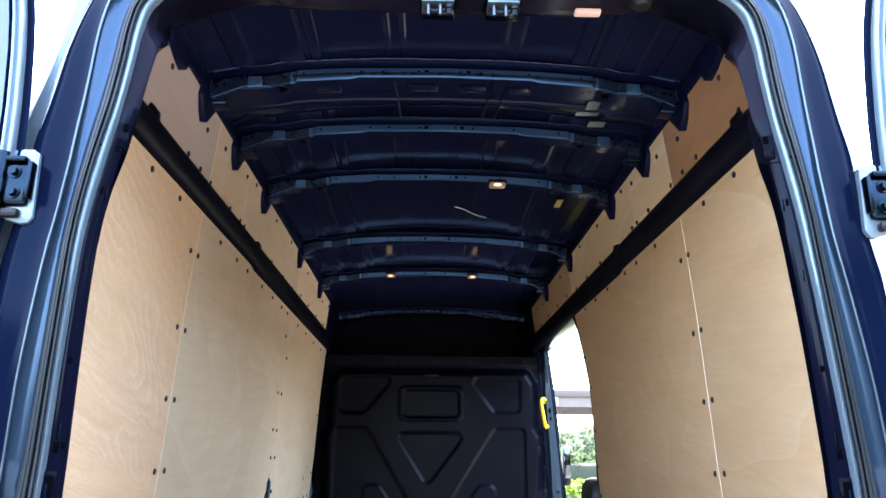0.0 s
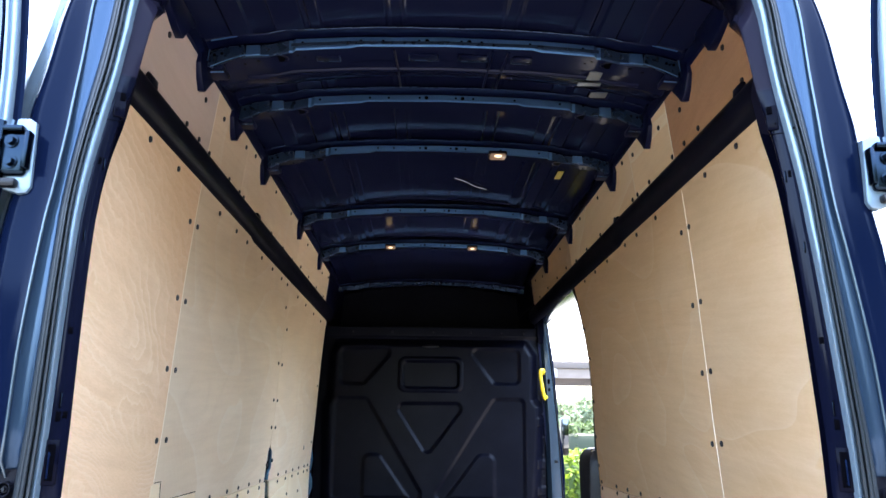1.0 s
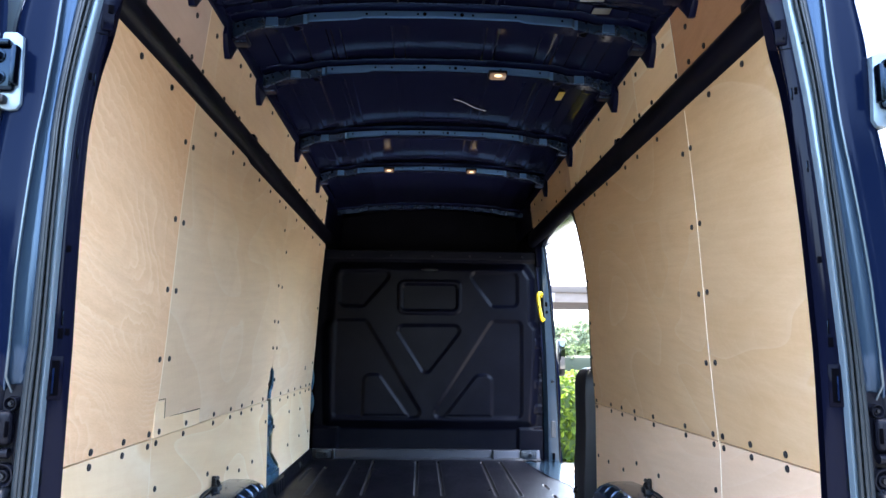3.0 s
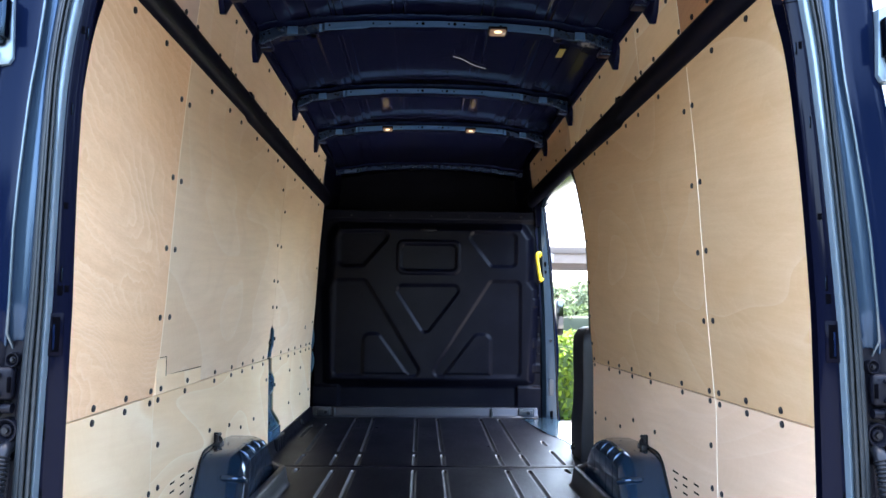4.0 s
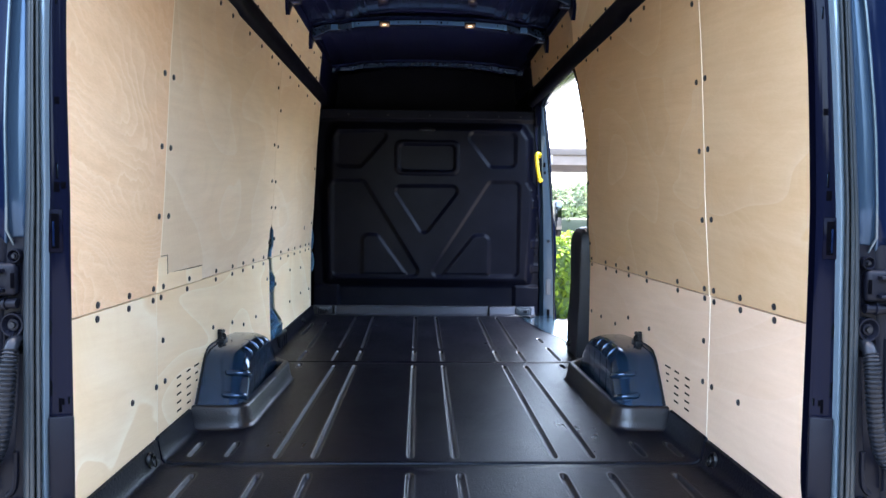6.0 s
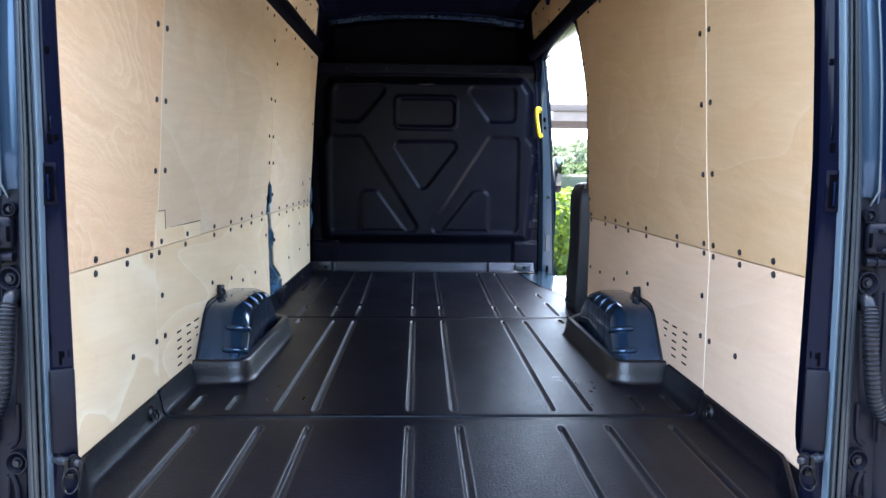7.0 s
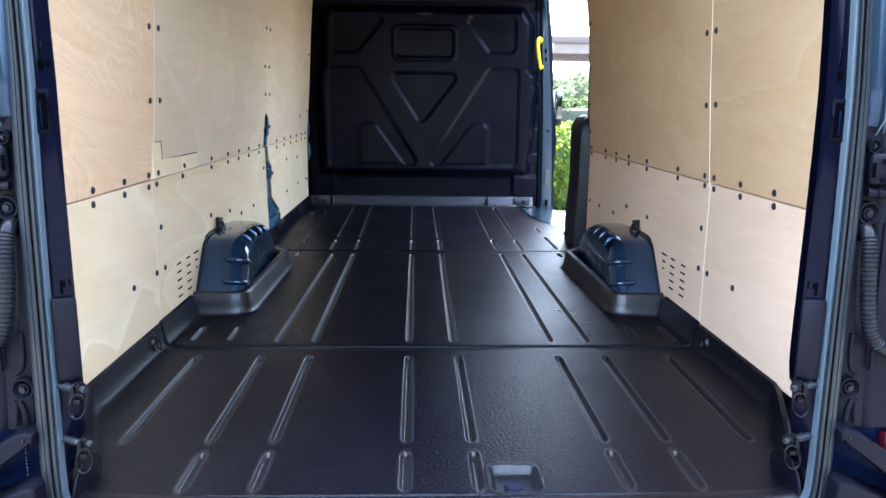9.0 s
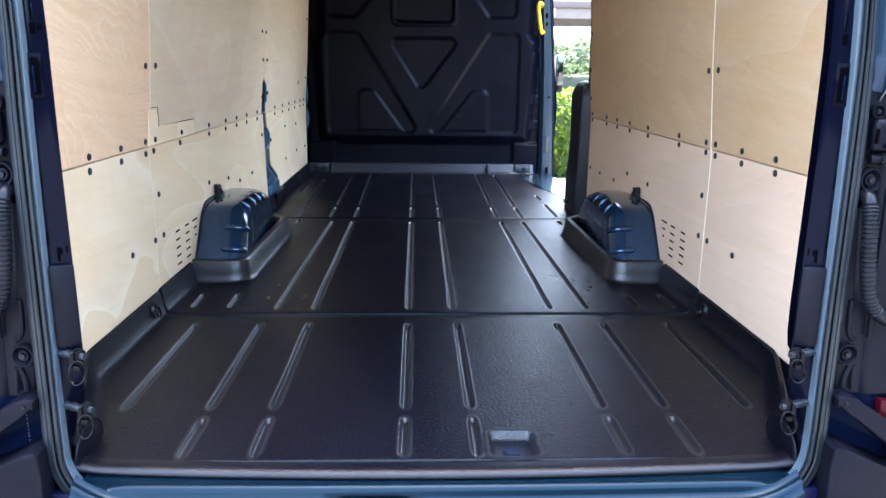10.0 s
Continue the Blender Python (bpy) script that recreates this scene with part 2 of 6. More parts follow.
# ---- mesh helpers ----
def finish(me, mat, smooth=True, angle=0.65):
    me.materials.append(mat)
    bm = bmesh.new()
    bm.from_mesh(me)
    bmesh.ops.recalc_face_normals(bm, faces=bm.faces)
    for f in bm.faces:
        f.smooth = smooth
    for e in bm.edges:
        if len(e.link_faces) == 2 and e.calc_face_angle(0) > angle:
            e.smooth = False
    bm.to_mesh(me)
    bm.free()
    return me


def part(name, bm, mat, parent=None, label="", smooth=True, angle=0.65):
    me = bpy.data.meshes.new(name)
    bm.to_mesh(me)
    bm.free()
    finish(me, mat, smooth, angle)
    ob = new(name, me)
    ob.parent = parent
    return tagged(ob, label)


def data_part(name, verts, faces, mat, parent=None, label="", smooth=True, angle=0.65):
    me = bpy.data.meshes.new(name)
    me.from_pydata([tuple(v) for v in verts], [], faces)
    me.validate()
    finish(me, mat, smooth, angle)
    ob = new(name, me)
    ob.parent = parent
    return tagged(ob, label)


def thing(name, label, category, group="", kind="", at=(0, 0, 0)):
    ob = new(name)
    ob.empty_display_size = 0.1
    return tagged(ob, label, category, group, kind)


def rbox(bm, x0, x1, y0, y1, z0, z1, r=0.0, seg=2, m=None):
    """A box with rounded edges."""
    got = bmesh.ops.create_cube(bm, size=1.0)["verts"]
    mat = Matrix.Translation(((x0 + x1) / 2, (y0 + y1) / 2, (z0 + z1) / 2)) @ Matrix.Diagonal((abs(x1 - x0), abs(y1 - y0), abs(z1 - z0), 1))
    bmesh.ops.transform(bm, matrix=mat, verts=got)
    edges = list({e for v in got for e in v.link_edges})
    if r:
        out = bmesh.ops.bevel(bm, geom=edges, offset=r, segments=seg, affect="EDGES", profile=0.5)
        got = list({v for f in out["faces"] for v in f.verts} | {v for v in got if v.is_valid})
    if m is not None:
        bmesh.ops.transform(bm, matrix=m, verts=got)
    return bm


def cyl(bm, a, b, r, r2=None, seg=16):
    a, b = Vector(a), Vector(b)
    d = b - a
    got = bmesh.ops.create_cone(bm, cap_ends=True, segments=seg, radius1=r, radius2=r if r2 is None else r2, depth=d.length)["verts"]
    bmesh.ops.transform(bm, matrix=Matrix.Translation((a + b) / 2) @ d.to_track_quat("Z", "Y").to_matrix().to_4x4(), verts=got)
    return bm


def tube(bm, pts, radius, seg=10, closed=False):
    """A round tube along points; radius is a number or a function of the index."""
    pts = [Vector(p) for p in pts]
    n, rings, up = len(pts), [], None
    for i, p in enumerate(pts):
        a = pts[(i - 1) % n] if closed or i else p
        b = pts[(i + 1) % n] if closed or i < n - 1 else p
        t = (b - a).normalized()
        if up is None:
            up = t.orthogonal().normalized()
        up = (up - t * up.dot(t)).normalized()
        side = t.cross(up)
        r = radius(i) if callable(radius) else radius
        rings.append([bm.verts.new(p + r * (math.cos(q) * up + math.sin(q) * side)) for q in [2 * math.pi * k / seg for k in range(seg)]])
    for i in range(n if closed else n - 1):
        a, b = rings[i], rings[(i + 1) % n]
        for k in range(seg):
            bm.faces.new((a[k], a[(k + 1) % seg], b[(k + 1) % seg], b[k]))
    if not closed:
        bm.faces.new(rings[0][::-1]), bm.faces.new(rings[-1])
    return bm


def prism(bm, pts, axis, a, b, r=0.0, seg=2):
    """A flat outline pulled along one axis from a to b; r rounds its edges."""
    def at(p, q):
        return {"x": (q, p[0], p[1]), "y": (p[0], q, p[1]), "z": (p[0], p[1], q)}[axis]
    lo = [bm.verts.new(at(p, a)) for p in pts]
    hi = [bm.verts.new(at(p, b)) for p in pts]
    fs = [bm.faces.new(lo[::-1]), bm.faces.new(hi)]
    n = len(pts)
    for i in range(n):
        fs.append(bm.faces.new((lo[i], lo[(i + 1) % n], hi[(i + 1) % n], hi[i])))
    if r:
        es = list({e for f in fs[:2] for e in f.edges})
        bmesh.ops.bevel(bm, geom=es, offset=r, segments=seg, affect="EDGES", profile=0.5)
    return bm


def loft(rows, closed=False, loop=False):
    """Verts and faces of a skin over rows of points of equal length; closed: each row is a ring; loop: last row joins the first."""
    n, k = len(rows), len(rows[0])
    verts = [p for row in rows for p in row]
    faces = []
    for i in range(n if loop else n - 1):
        j = (i + 1) % n
        for c in range(k if closed else k - 1):
            d = (c + 1) % k
            faces.append((i * k + c, i * k + d, j * k + d, j * k + c))
    return verts, faces


def spline(pts, n):
    """n points along a smooth curve through pts (tuples of any length)."""
    p = np.array(pts, float)
    p = np.vstack([2 * p[0] - p[1], p, 2 * p[-1] - p[-2]])
    out, m = [], len(pts) - 1
    for q in np.linspace(0, m - 1e-9, n):
        i = int(q)
        t = q - i
        a, b, c, d = p[i:i + 4]
        out.append(tuple(0.5 * (2 * b + (c - a) * t + (2 * a - 5 * b + 4 * c - d) * t * t + (3 * b - a - 3 * c + d) * t ** 3)))
    return out


def lerp(x, xs, ys):
    return float(np.interp(x, xs, ys))


# ---- the walls' inner profile: half width by height ----
def half(z):
    return lerp(z, [-1, 0.52, 0.82, 1.03, 1.27, 1.5, 1.65, 1.85, 2.0], [0.87, 0.87, 0.848, 0.837, 0.824, 0.806, 0.793, 0.772, 0.755])


GROUND = -0.62

# ---- floor: liner in three moulded sections ----
floor = thing("floor", "black grained plastic load floor liner with long pressed grooves", "floor", kind="structure")


def liner_section(name, ys, hl, hr, flange_l, flange_r):
    """A sheet along y with its rims turned up where a flange height is given."""
    rows = []
    for y in ys:
        a, b, fl, fr = hl(y), hr(y), flange_l(y), flange_r(y)
        row = [(-a - 0.012, y, fl - 0.012), (-a - 0.004, y, fl), (-a + 0.004, y, fl - 0.004), (-a + 0.009, y, fl * 0.55), (-a + 0.015, y, fl * 0.2), (-a + 0.025, y, fl * 0.05), (-a + 0.045, y, 0)]
        row += [(x * 1.0, y, 0) for x in np.linspace(-a + 0.1, b - 0.1, 7)]
        row += [(b - 0.045, y, 0), (b - 0.025, y, fr * 0.05), (b - 0.015, y, fr * 0.2), (b - 0.009, y, fr * 0.55), (b - 0.004, y, fr - 0.004), (b + 0.004, y, fr), (b + 0.012, y, fr - 0.012)]
        rows.append(row)
    # turned-down ends
    first, last = rows[0], rows[-1]
    e = 0.004
    rows = [[(x, y + 0.001, z - 0.03) for x, y, z in first], [(x, y, z - e) for x, y, z in first]] + [[(x, y + e, z) for x, y, z in first]] + rows[1:-1] + [[(x, y - e, z) for x, y, z in last], [(x, y, z - e) for x, y, z in last], [(x, y - 0.001, z - 0.03) for x, y, z in last]]
    v, f = loft(rows)
    return data_part(name, v, f, LINER, floor, angle=0.9)


def hw_rear(y):
    return lerp(y, [0.0, 0.06, 0.12, 0.2, 0.3, 0.42, 1.0], [0.722, 0.742, 0.752, 0.775, 0.815, 0.862, 0.862])


rear = liner_section("liner_section", list(np.linspace(0.03, 0.94, 26)), hw_rear, hw_rear, lambda y: lerp(y, [0, 0.09, 0.2], [0.003, 0.006, 0.078]), lambda y: lerp(y, [0, 0.09, 0.2], [0.003, 0.006, 0.078]))


def arch_gap(y):
    return lerp(y, [1.28, 1.285, 2.40, 2.44], [0.082, 0.0, 0.0, 0.082])


mid = liner_section("liner_section", [0.952, 0.97, 1.1, 1.2, 1.27, 1.28, 1.285, 1.31, 1.5, 1.7, 1.9, 2.12, 2.26, 2.39, 2.40, 2.42, 2.44, 2.46, 2.502], lambda y: 0.862, lambda y: 0.862, arch_gap, arch_gap)
for side in (-1, 1):
    # raised rim round the foot of the wheel arch, swept square to its line
    line = [(0.868, 1.318), (0.80, 1.318), (0.755, 1.319)]
    line += [(0.735 - 0.058 * math.sin(radians(a)), 1.377 - 0.058 * math.cos(radians(a))) for a in range(0, 91, 15)]
    line += [(0.675, 1.5), (0.670, 1.8), (0.665, 2.08)]
    line += [(0.720 - 0.055 * math.cos(radians(a)), 2.11 + 0.055 * math.sin(radians(a))) for a in range(15, 50, 15)]
    line += [(0.77, 2.27), (0.868, 2.42)]
    rows = []
    for i, (x, y) in enumerate(line):
        (ax, ay), (bx, by) = line[max(0, i - 1)], line[min(len(line) - 1, i + 1)]
        t = Vector((bx - ax, by - ay)).normalized()
        out = Vector((t.y, -t.x)) * -1
        if out.dot(Vector((x - 0.8, y - 1.8))) < 0 and i not in (0, len(line) - 1):
            out = -out
        if i == 0:
            out = Vector((0, -1))
        prof = ((-0.03, 0.060), (-0.026, 0.076), (-0.020, 0.081), (-0.004, 0.0815), (0.002, 0.079), (0.006, 0.072), (0.012, 0.035), (0.017, 0.012), (0.022, 0.004), (0.028, 0.0008), (0.034, -0.001))
        rows.append([(side * (x + out.x * q), y + out.y * q, z) for q, z in prof])
    v, f = loft(rows)
    data_part("arch_rim", v, f, grained("rim_plastic", (0.004, 0.0042, 0.0062), 0.32, 240, 0.6, spec=0.58), mid, angle=1.1)
front = liner_section("liner_section", list(np.linspace(2.512, 4.27, 24)), lambda y: 0.862, lambda y: lerp(y, [2.5, 3.0, 3.3, 3.45, 3.6, 4.3], [0.86, 0.86, 0.85, 0.80, 0.755, 0.70]),
                      lambda y: 0.075, lambda y: lerp(y, [2.5, 2.6, 2.7], [0.075, 0.03, 0.002]))


def groove(parent, x0, y0, x1, y1, w=0.0118, h=0.0130):
    """A long channel with rounded ends, pressed into the liner: opens the sheet and sets the dish in."""
    a, b = Vector((x0, y0, 0)), Vector((x1, y1, 0))
    d = (b - a).normalized()
    side = Vector((d.y, -d.x, 0))
    bm = bmesh.new()
    bm.from_mesh(parent.data)
    lo, hi = min(x0, x1) - w, max(x0, x1) + w

    def near():
        out = set()
        for f in bm.faces:
            xs, ys = [q.co.x for q in f.verts], [q.co.y for q in f.verts]
            if min(xs) < hi and max(xs) > lo and min(ys) < y1 and max(ys) > y0 and min(q.co.z for q in f.verts) > -0.003:
                out |= {f} | set(f.edges) | set(f.verts)
        return list(out)

    for co, no in ((a - side * w, side), (a + side * w, side), (a, d), (b, d)):
        bmesh.ops.bisect_plane(bm, geom=near(), plane_co=co, plane_no=no)
    inside = []
    for f in bm.faces:
        c = f.calc_center_median()
        if c.z > -0.002 and abs((c - a).dot(side)) < w and 0 < (c - a).dot(d) < (b - a).length:
            inside.append(f)
    bmesh.ops.delete(bm, geom=inside, context="FACES")
    bm.to_mesh(parent.data)
    bm.free()
    # dish, from the rolled rim to the flat bottom
    e = 2.2
    p0, p1 = a + d * w * e, b - d * w * e
    rows = []
    for k, g in ((1.50, 0.0003), (1.24, 0.0009), (1.06, 0.0005), (0.95, -0.08), (0.85, -0.30), (0.66, -0.72), (0.50, -0.93), (0.32, -1.0), (0.06, -1.02)):
        z = g * h if g < 0 else g
        ring = [p0 + (side * math.cos(t) - d * math.sin(t) * e) * w * k for t in np.linspace(0, math.pi, 7)]
        ring += [p1 + (-side * math.cos(t) + d * math.sin(t) * e) * w * k for t in np.linspace(0, math.pi, 7)]
        rows.append([(q.x, q.y, z) for q in ring])
    v, f = loft(rows, closed=True)
    f.append(tuple(range(len(v) - 14, len(v))))
    return data_part("groove", v, f, GROOVE, parent, angle=1.2)


LINES = (-0.722, -0.527, -0.381, -0.077, 0.075, 0.386, 0.532, 0.731)
for x in LINES:
    groove(rear, x, 0.262, x, 0.858)
for x in LINES[1:7]:
    groove(rear, x, 0.044, x, 0.220, 0.0118, 0.0095)
for x0, x1 in ((-0.506, -0.480), (-0.385, -0.378), (-0.077, -0.078), (0.066, 0.075), (0.390, 0.388), (0.513, 0.50)):
    groove(mid, x0, 0.992, x1, 2.43)
for x in (-0.783, -0.664, 0.686, 0.806):
    groove(mid, x, 1.008, x, 1.165)
for x in (-0.66, 0.69):
    groove(mid, x, 2.36, x, 2.47, 0.0125)
for x, x2 in ((-0.505, -0.517), (-0.375, -0.39), (-0.077, -0.077), (0.076, 0.076), (0.38, 0.395), (0.513, 0.529), (-0.682, -0.70)):
    groove(front, x, 2.535, x, 2.83)
    groove(front, x, 2.90, x2, 4.18 if abs(x) < 0.6 else 3.9)
groove(front, 0.705, 2.56, 0.702, 2.95)
groove(front, 0.702, 3.1, 0.70, 3.27)
groove(front, -0.79, 3.35, -0.79, 3.85)

# rear edge of the liner: a rounded nose
rows = []
for x in np.linspace(-0.735, 0.735, 25):
    bow = 0.030 * (1 - (x / 0.735) ** 2) - 0.014
    rise = 0.010 * max(0.0, (abs(x) - 0.66) / 0.075) ** 2
    rows.append([(x, 0.034 - bow, 0.0008 + rise), (x, 0.020 - bow, 0.0009 + rise), (x, 0.012 - bow, -0.0002 + rise), (x, 0.005 - bow, -0.003 + rise), (x, 0.0 - bow, -0.0075 + rise), (x, -0.002 - bow, -0.012 + rise), (x, 0.0 - bow, -0.017 + rise), (x, 0.03 - bow, -0.019)])
v, f = loft(rows)
data_part("liner_nose", v, f, grained("grained_nose_plastic", (0.0018, 0.0019, 0.0042), 0.30, 420, 0.45, spec=0.34), floor, "rounded rear edge of the floor liner", angle=1.3)

# shallow tray with a drain plug, pressed into the liner near the sill
tray = thing("lashing_tray", "shallow pressed tray with a round blue plug in the floor", "floor fitting")
rows = []
for g, far, z in ((0.010, 0.010, -0.0015), (0.004, 0.004, 0.0002), (-0.001, -0.001, -0.0005), (-0.005, -0.004, -0.004), (-0.009, -0.013, -0.0125), (-0.012, -0.018, -0.0155), (-0.016, -0.023, -0.0165), (-0.04, -0.04, -0.0165)):
    x0, x1, y0, y1 = 0.100 - g, 0.205 + g, 0.038 - g, 0.152 + far
    r = 0.018 + max(g, -0.012)
    ring = []
    for cx, cy, a0 in ((x1 - r, y1 - r, 0), (x0 + r, y1 - r, 90), (x0 + r, y0 + r, 180), (x1 - r, y0 + r, 270)):
        for a in (0, 30, 60, 90):
            ring.append((cx + r * math.cos(radians(a0 + a)), cy + r * math.sin(radians(a0 + a)), z + 0.002))
    rows.append(ring)
v, f = loft(rows, closed=True)
f.append(tuple(range(len(v) - 16, len(v))))
data_part("tray_dish", v, f, RIB, tray, angle=1.2)
bm = bmesh.new()
cyl(bm, (0.150, 0.085, -0.016), (0.150, 0.085, -0.0115), 0.020, 0.018, 28)
cyl(bm, (0.150, 0.085, -0.0115), (0.150, 0.085, -0.0100), 0.013, 0.012, 24)
part("plug", bm, PLUG, tray, "dark blue round plug")

# opening in the liner for the tray
bm = bmesh.new()
bm.from_mesh(rear.data)
for co, no in (((0.100, 0, 0), (1, 0, 0)), ((0.205, 0, 0), (1, 0, 0)), ((0, 0.038, 0), (0, 1, 0)), ((0, 0.152, 0), (0, 1, 0))):
    bmesh.ops.bisect_plane(bm, geom=list(bm.verts) + list(bm.edges) + list(bm.faces), plane_co=co, plane_no=no)
inner = [f for f in bm.faces if 0.100 < f.calc_center_median().x < 0.205 and 0.038 < f.calc_center_median().y < 0.152]
bmesh.ops.delete(bm, geom=inner, context="FACES")
bm.to_mesh(rear.data)
bm.free()

# steel floor pan under the liner
bm = bmesh.new()
rbox(bm, -0.95, 0.84, 0.02, 4.46, -0.075, -0.036)
rbox(bm, -0.80, 0.80, -0.02, 0.03, -0.075, -0.04)
part("floor_pan", bm, NAVY_IN, floor, "dark painted steel floor pan under the liner")

# ---- bulkhead: one moulded panel ----
def poly_sd(X, Z, pts):
    """Signed distance to a closed outline, negative inside."""
    d = np.full(X.shape, 1e9)
    inside = np.zeros(X.shape, bool)
    n = len(pts)
    for i in range(n):
        (ax, az), (bx, bz) = pts[i], pts[(i + 1) % n]
        ex, ez = bx - ax, bz - az
        t = np.clip(((X - ax) * ex + (Z - az) * ez) / (ex * ex + ez * ez), 0, 1)
        d = np.minimum(d, np.hypot(X - ax - t * ex, Z - az - t * ez))
        cross = ((az > Z) != (bz > Z)) & (X < (bx - ax) * (Z - az) / (bz - az + 1e-12) + ax)
        inside ^= cross
    return np.where(inside, -d, d)


def shrink(pts, r):
    """Moves an outline inwards by about r, so that rounding gives it back."""
    cx, cz = np.mean([p[0] for p in pts]), np.mean([p[1] for p in pts])
    area = sum(pts[i][0] * pts[(i + 1) % len(pts)][1] - pts[(i + 1) % len(pts)][0] * pts[i][1] for i in range(len(pts)))
    s = 1 if area > 0 else -1
    out = []
    n = len(pts)
    for i in range(n):
        a, b, c = Vector(pts[i - 1]), Vector(pts[i]), Vector(pts[(i + 1) % n])
        n1 = Vector((-(b - a).y, (b - a).x)).normalized() * s
        n2 = Vector((-(c - b).y, (c - b).x)).normalized() * s
        m = n1 + n2
        m = m / max(0.5, m.length_squared / 2) if m.length > 1e-6 else n1
        out.append((b.x + m.x * r, b.y + m.y * r))
    return out


def step(d, w):
    t = np.clip(0.5 - d / w, 0, 1)
    return t * t * (3 - 2 * t)


bulkhead = thing("bulkhead", "black moulded plastic cab bulkhead with recessed diagonal panels", "bulkhead", kind="structure")
nx, nz_ = 300, 270
gx, gz = np.linspace(-0.862, 0.872, nx), np.linspace(0.0, 1.565, nz_)
X, Z = np.meshgrid(gx, gz)
H = np.zeros(X.shape)
BODY = [(-0.765, 0.235), (0.80, 0.235), (0.838, 0.80), (0.838, 0.97), (0.797, 1.03), (0.797, 1.36), (0.735, 1.455), (-0.705, 1.455), (-0.757, 1.36), (-0.76, 1.03), (-0.795, 0.97)]
H += 0.060 * step(poly_sd(X, Z, shrink(BODY, 0.035)) - 0.028, 0.085)
RECESS = [
    [(-0.685, 1.395), (-0.685, 1.13), (-0.50, 1.13), (-0.29, 1.395)],
    [(0.296, 1.395), (0.482, 1.138), (0.678, 1.138), (0.678, 1.395)],
    [(-0.266, 0.983), (-0.02, 0.60), (0.259, 0.983)],
]
for pts in RECESS:
    r = 0.042
    H -= 0.017 * step(poly_sd(X, Z, shrink(pts, r)) - r, 0.036)
# two large recesses, each with a raised round-topped tongue between its legs
for big, tongue in (([(-0.716, 1.024), (-0.716, 0.30), (-0.035, 0.30), (-0.478, 1.024)], [(-0.490, 0.10), (-0.490, 0.615), (-0.375, 0.615), (-0.155, 0.315), (-0.02, 0.10)]),
                    ([(0.71, 1.024), (0.48, 1.024), (0.022, 0.30), (0.71, 0.30)], [(0.02, 0.10), (0.135, 0.315), (0.365, 0.615), (0.484, 0.615), (0.484, 0.10)])):
    a = poly_sd(X, Z, shrink(big, 0.04)) - 0.04
    b = poly_sd(X, Z, shrink(tongue, 0.052)) - 0.052
    b = np.where(Z < 0.315, np.maximum(b, 0.0), b)
    H -= 0.017 * step(np.maximum(a, -b), 0.036)
sd = poly_sd(X, Z, shrink([(-0.24, 1.33), (-0.24, 1.075), (0.243, 1.075), (0.243, 1.33)], 0.05)) - 0.05
H += 0.010 * step(sd, 0.02)
sd = poly_sd(X, Z, shrink([(-0.208, 1.302), (-0.208, 1.102), (0.213, 1.102), (0.213, 1.302)], 0.04)) - 0.04
H -= 0.024 * step(sd, 0.022)
for a, b in ((-0.89, -0.685), (0.70, 0.90)):
    sd = poly_sd(X, Z, [(a, -0.1), (b, -0.1), (b, 0.205), (a, 0.205)]) - 0.015
    H += 0.03 * step(sd, 0.03)
for zc in (0.36, 0.55, 0.86):
    H += 0.012 * step(poly_sd(X, Z, [(0.825, zc - 0.02), (0.9, zc - 0.02), (0.9, zc + 0.02), (0.825, zc + 0.02)]) - 0.012, 0.02)
H += 0.02 * step(poly_sd(X, Z, [(-0.9, 1.49), (0.9, 1.49), (0.9, 1.6), (-0.9, 1.6)]), 0.03)
H += 0.0015 * np.sin(X * 3.1 + 1) * np.cos(Z * 4.3)
verts = np.stack([X, 4.375 - H, Z], -1).reshape(-1, 3)
idx = np.arange(nx * nz_).reshape(nz_, nx)
quads = np.stack([idx[:-1, :-1], idx[:-1, 1:], idx[1:, 1:], idx[1:, :-1]], -1).reshape(-1, 4)
me = bpy.data.meshes.new("bulkhead_panel")
me.from_pydata(verts.tolist(), [], quads.tolist())
me.materials.append(BULK)
me.polygons.foreach_set("use_smooth", [True] * len(me.polygons))
panel = new("bulkhead_panel", me)
panel.parent = bulkhead
bm = bmesh.new()
rbox(bm, -0.93, 0.89, 4.385, 4.41, -0.05, 1.565)
part("bulkhead_back", bm, DARK, bulkhead)
bm = bmesh.new()
got = bmesh.ops.create_uvsphere(bm, u_segments=24, v_segments=10, radius=1)["verts"]
bmesh.ops.transform(bm, matrix=Matrix.Translation((-0.002, 4.318, 1.415)) @ Matrix.Diagonal((0.066, 0.016, 0.016, 1)), verts=got)
part("oval_grip", bm, BLACK, bulkhead, "glossy black oval grip near the top of the bulkhead")
# Silver ellipsoid for the highlight on the grip's lower half.
bm = bmesh.new()
got = bmesh.ops.create_uvsphere(bm, u_segments=24, v_segments=10, radius=1)["verts"]
bmesh.ops.transform(bm, matrix=Matrix.Translation((-0.002, 4.308, 1.412)) @ Matrix.Diagonal((0.044, 0.010, 0.006, 1)), verts=got)
part("oval_grip_face", bm, SILVER, bulkhead)
for x in (-0.6, -0.3, 0.02, 0.31, 0.55, 0.72):
    bm = bmesh.new()
    cyl(bm, (x, 4.36, 1.528), (x, 4.349, 1.528), 0.009, 0.006, 10)
    part("bolt", bm, BLACK, bulkhead)
for z in (1.16, 0.92, 0.75, 0.62, 0.47):
    bm = bmesh.new()
    cyl(bm, (0.855, 4.372, z), (0.855, 4.36, z), 0.009, 0.006, 10)
    part("bolt", bm, BOLT, bulkhead)

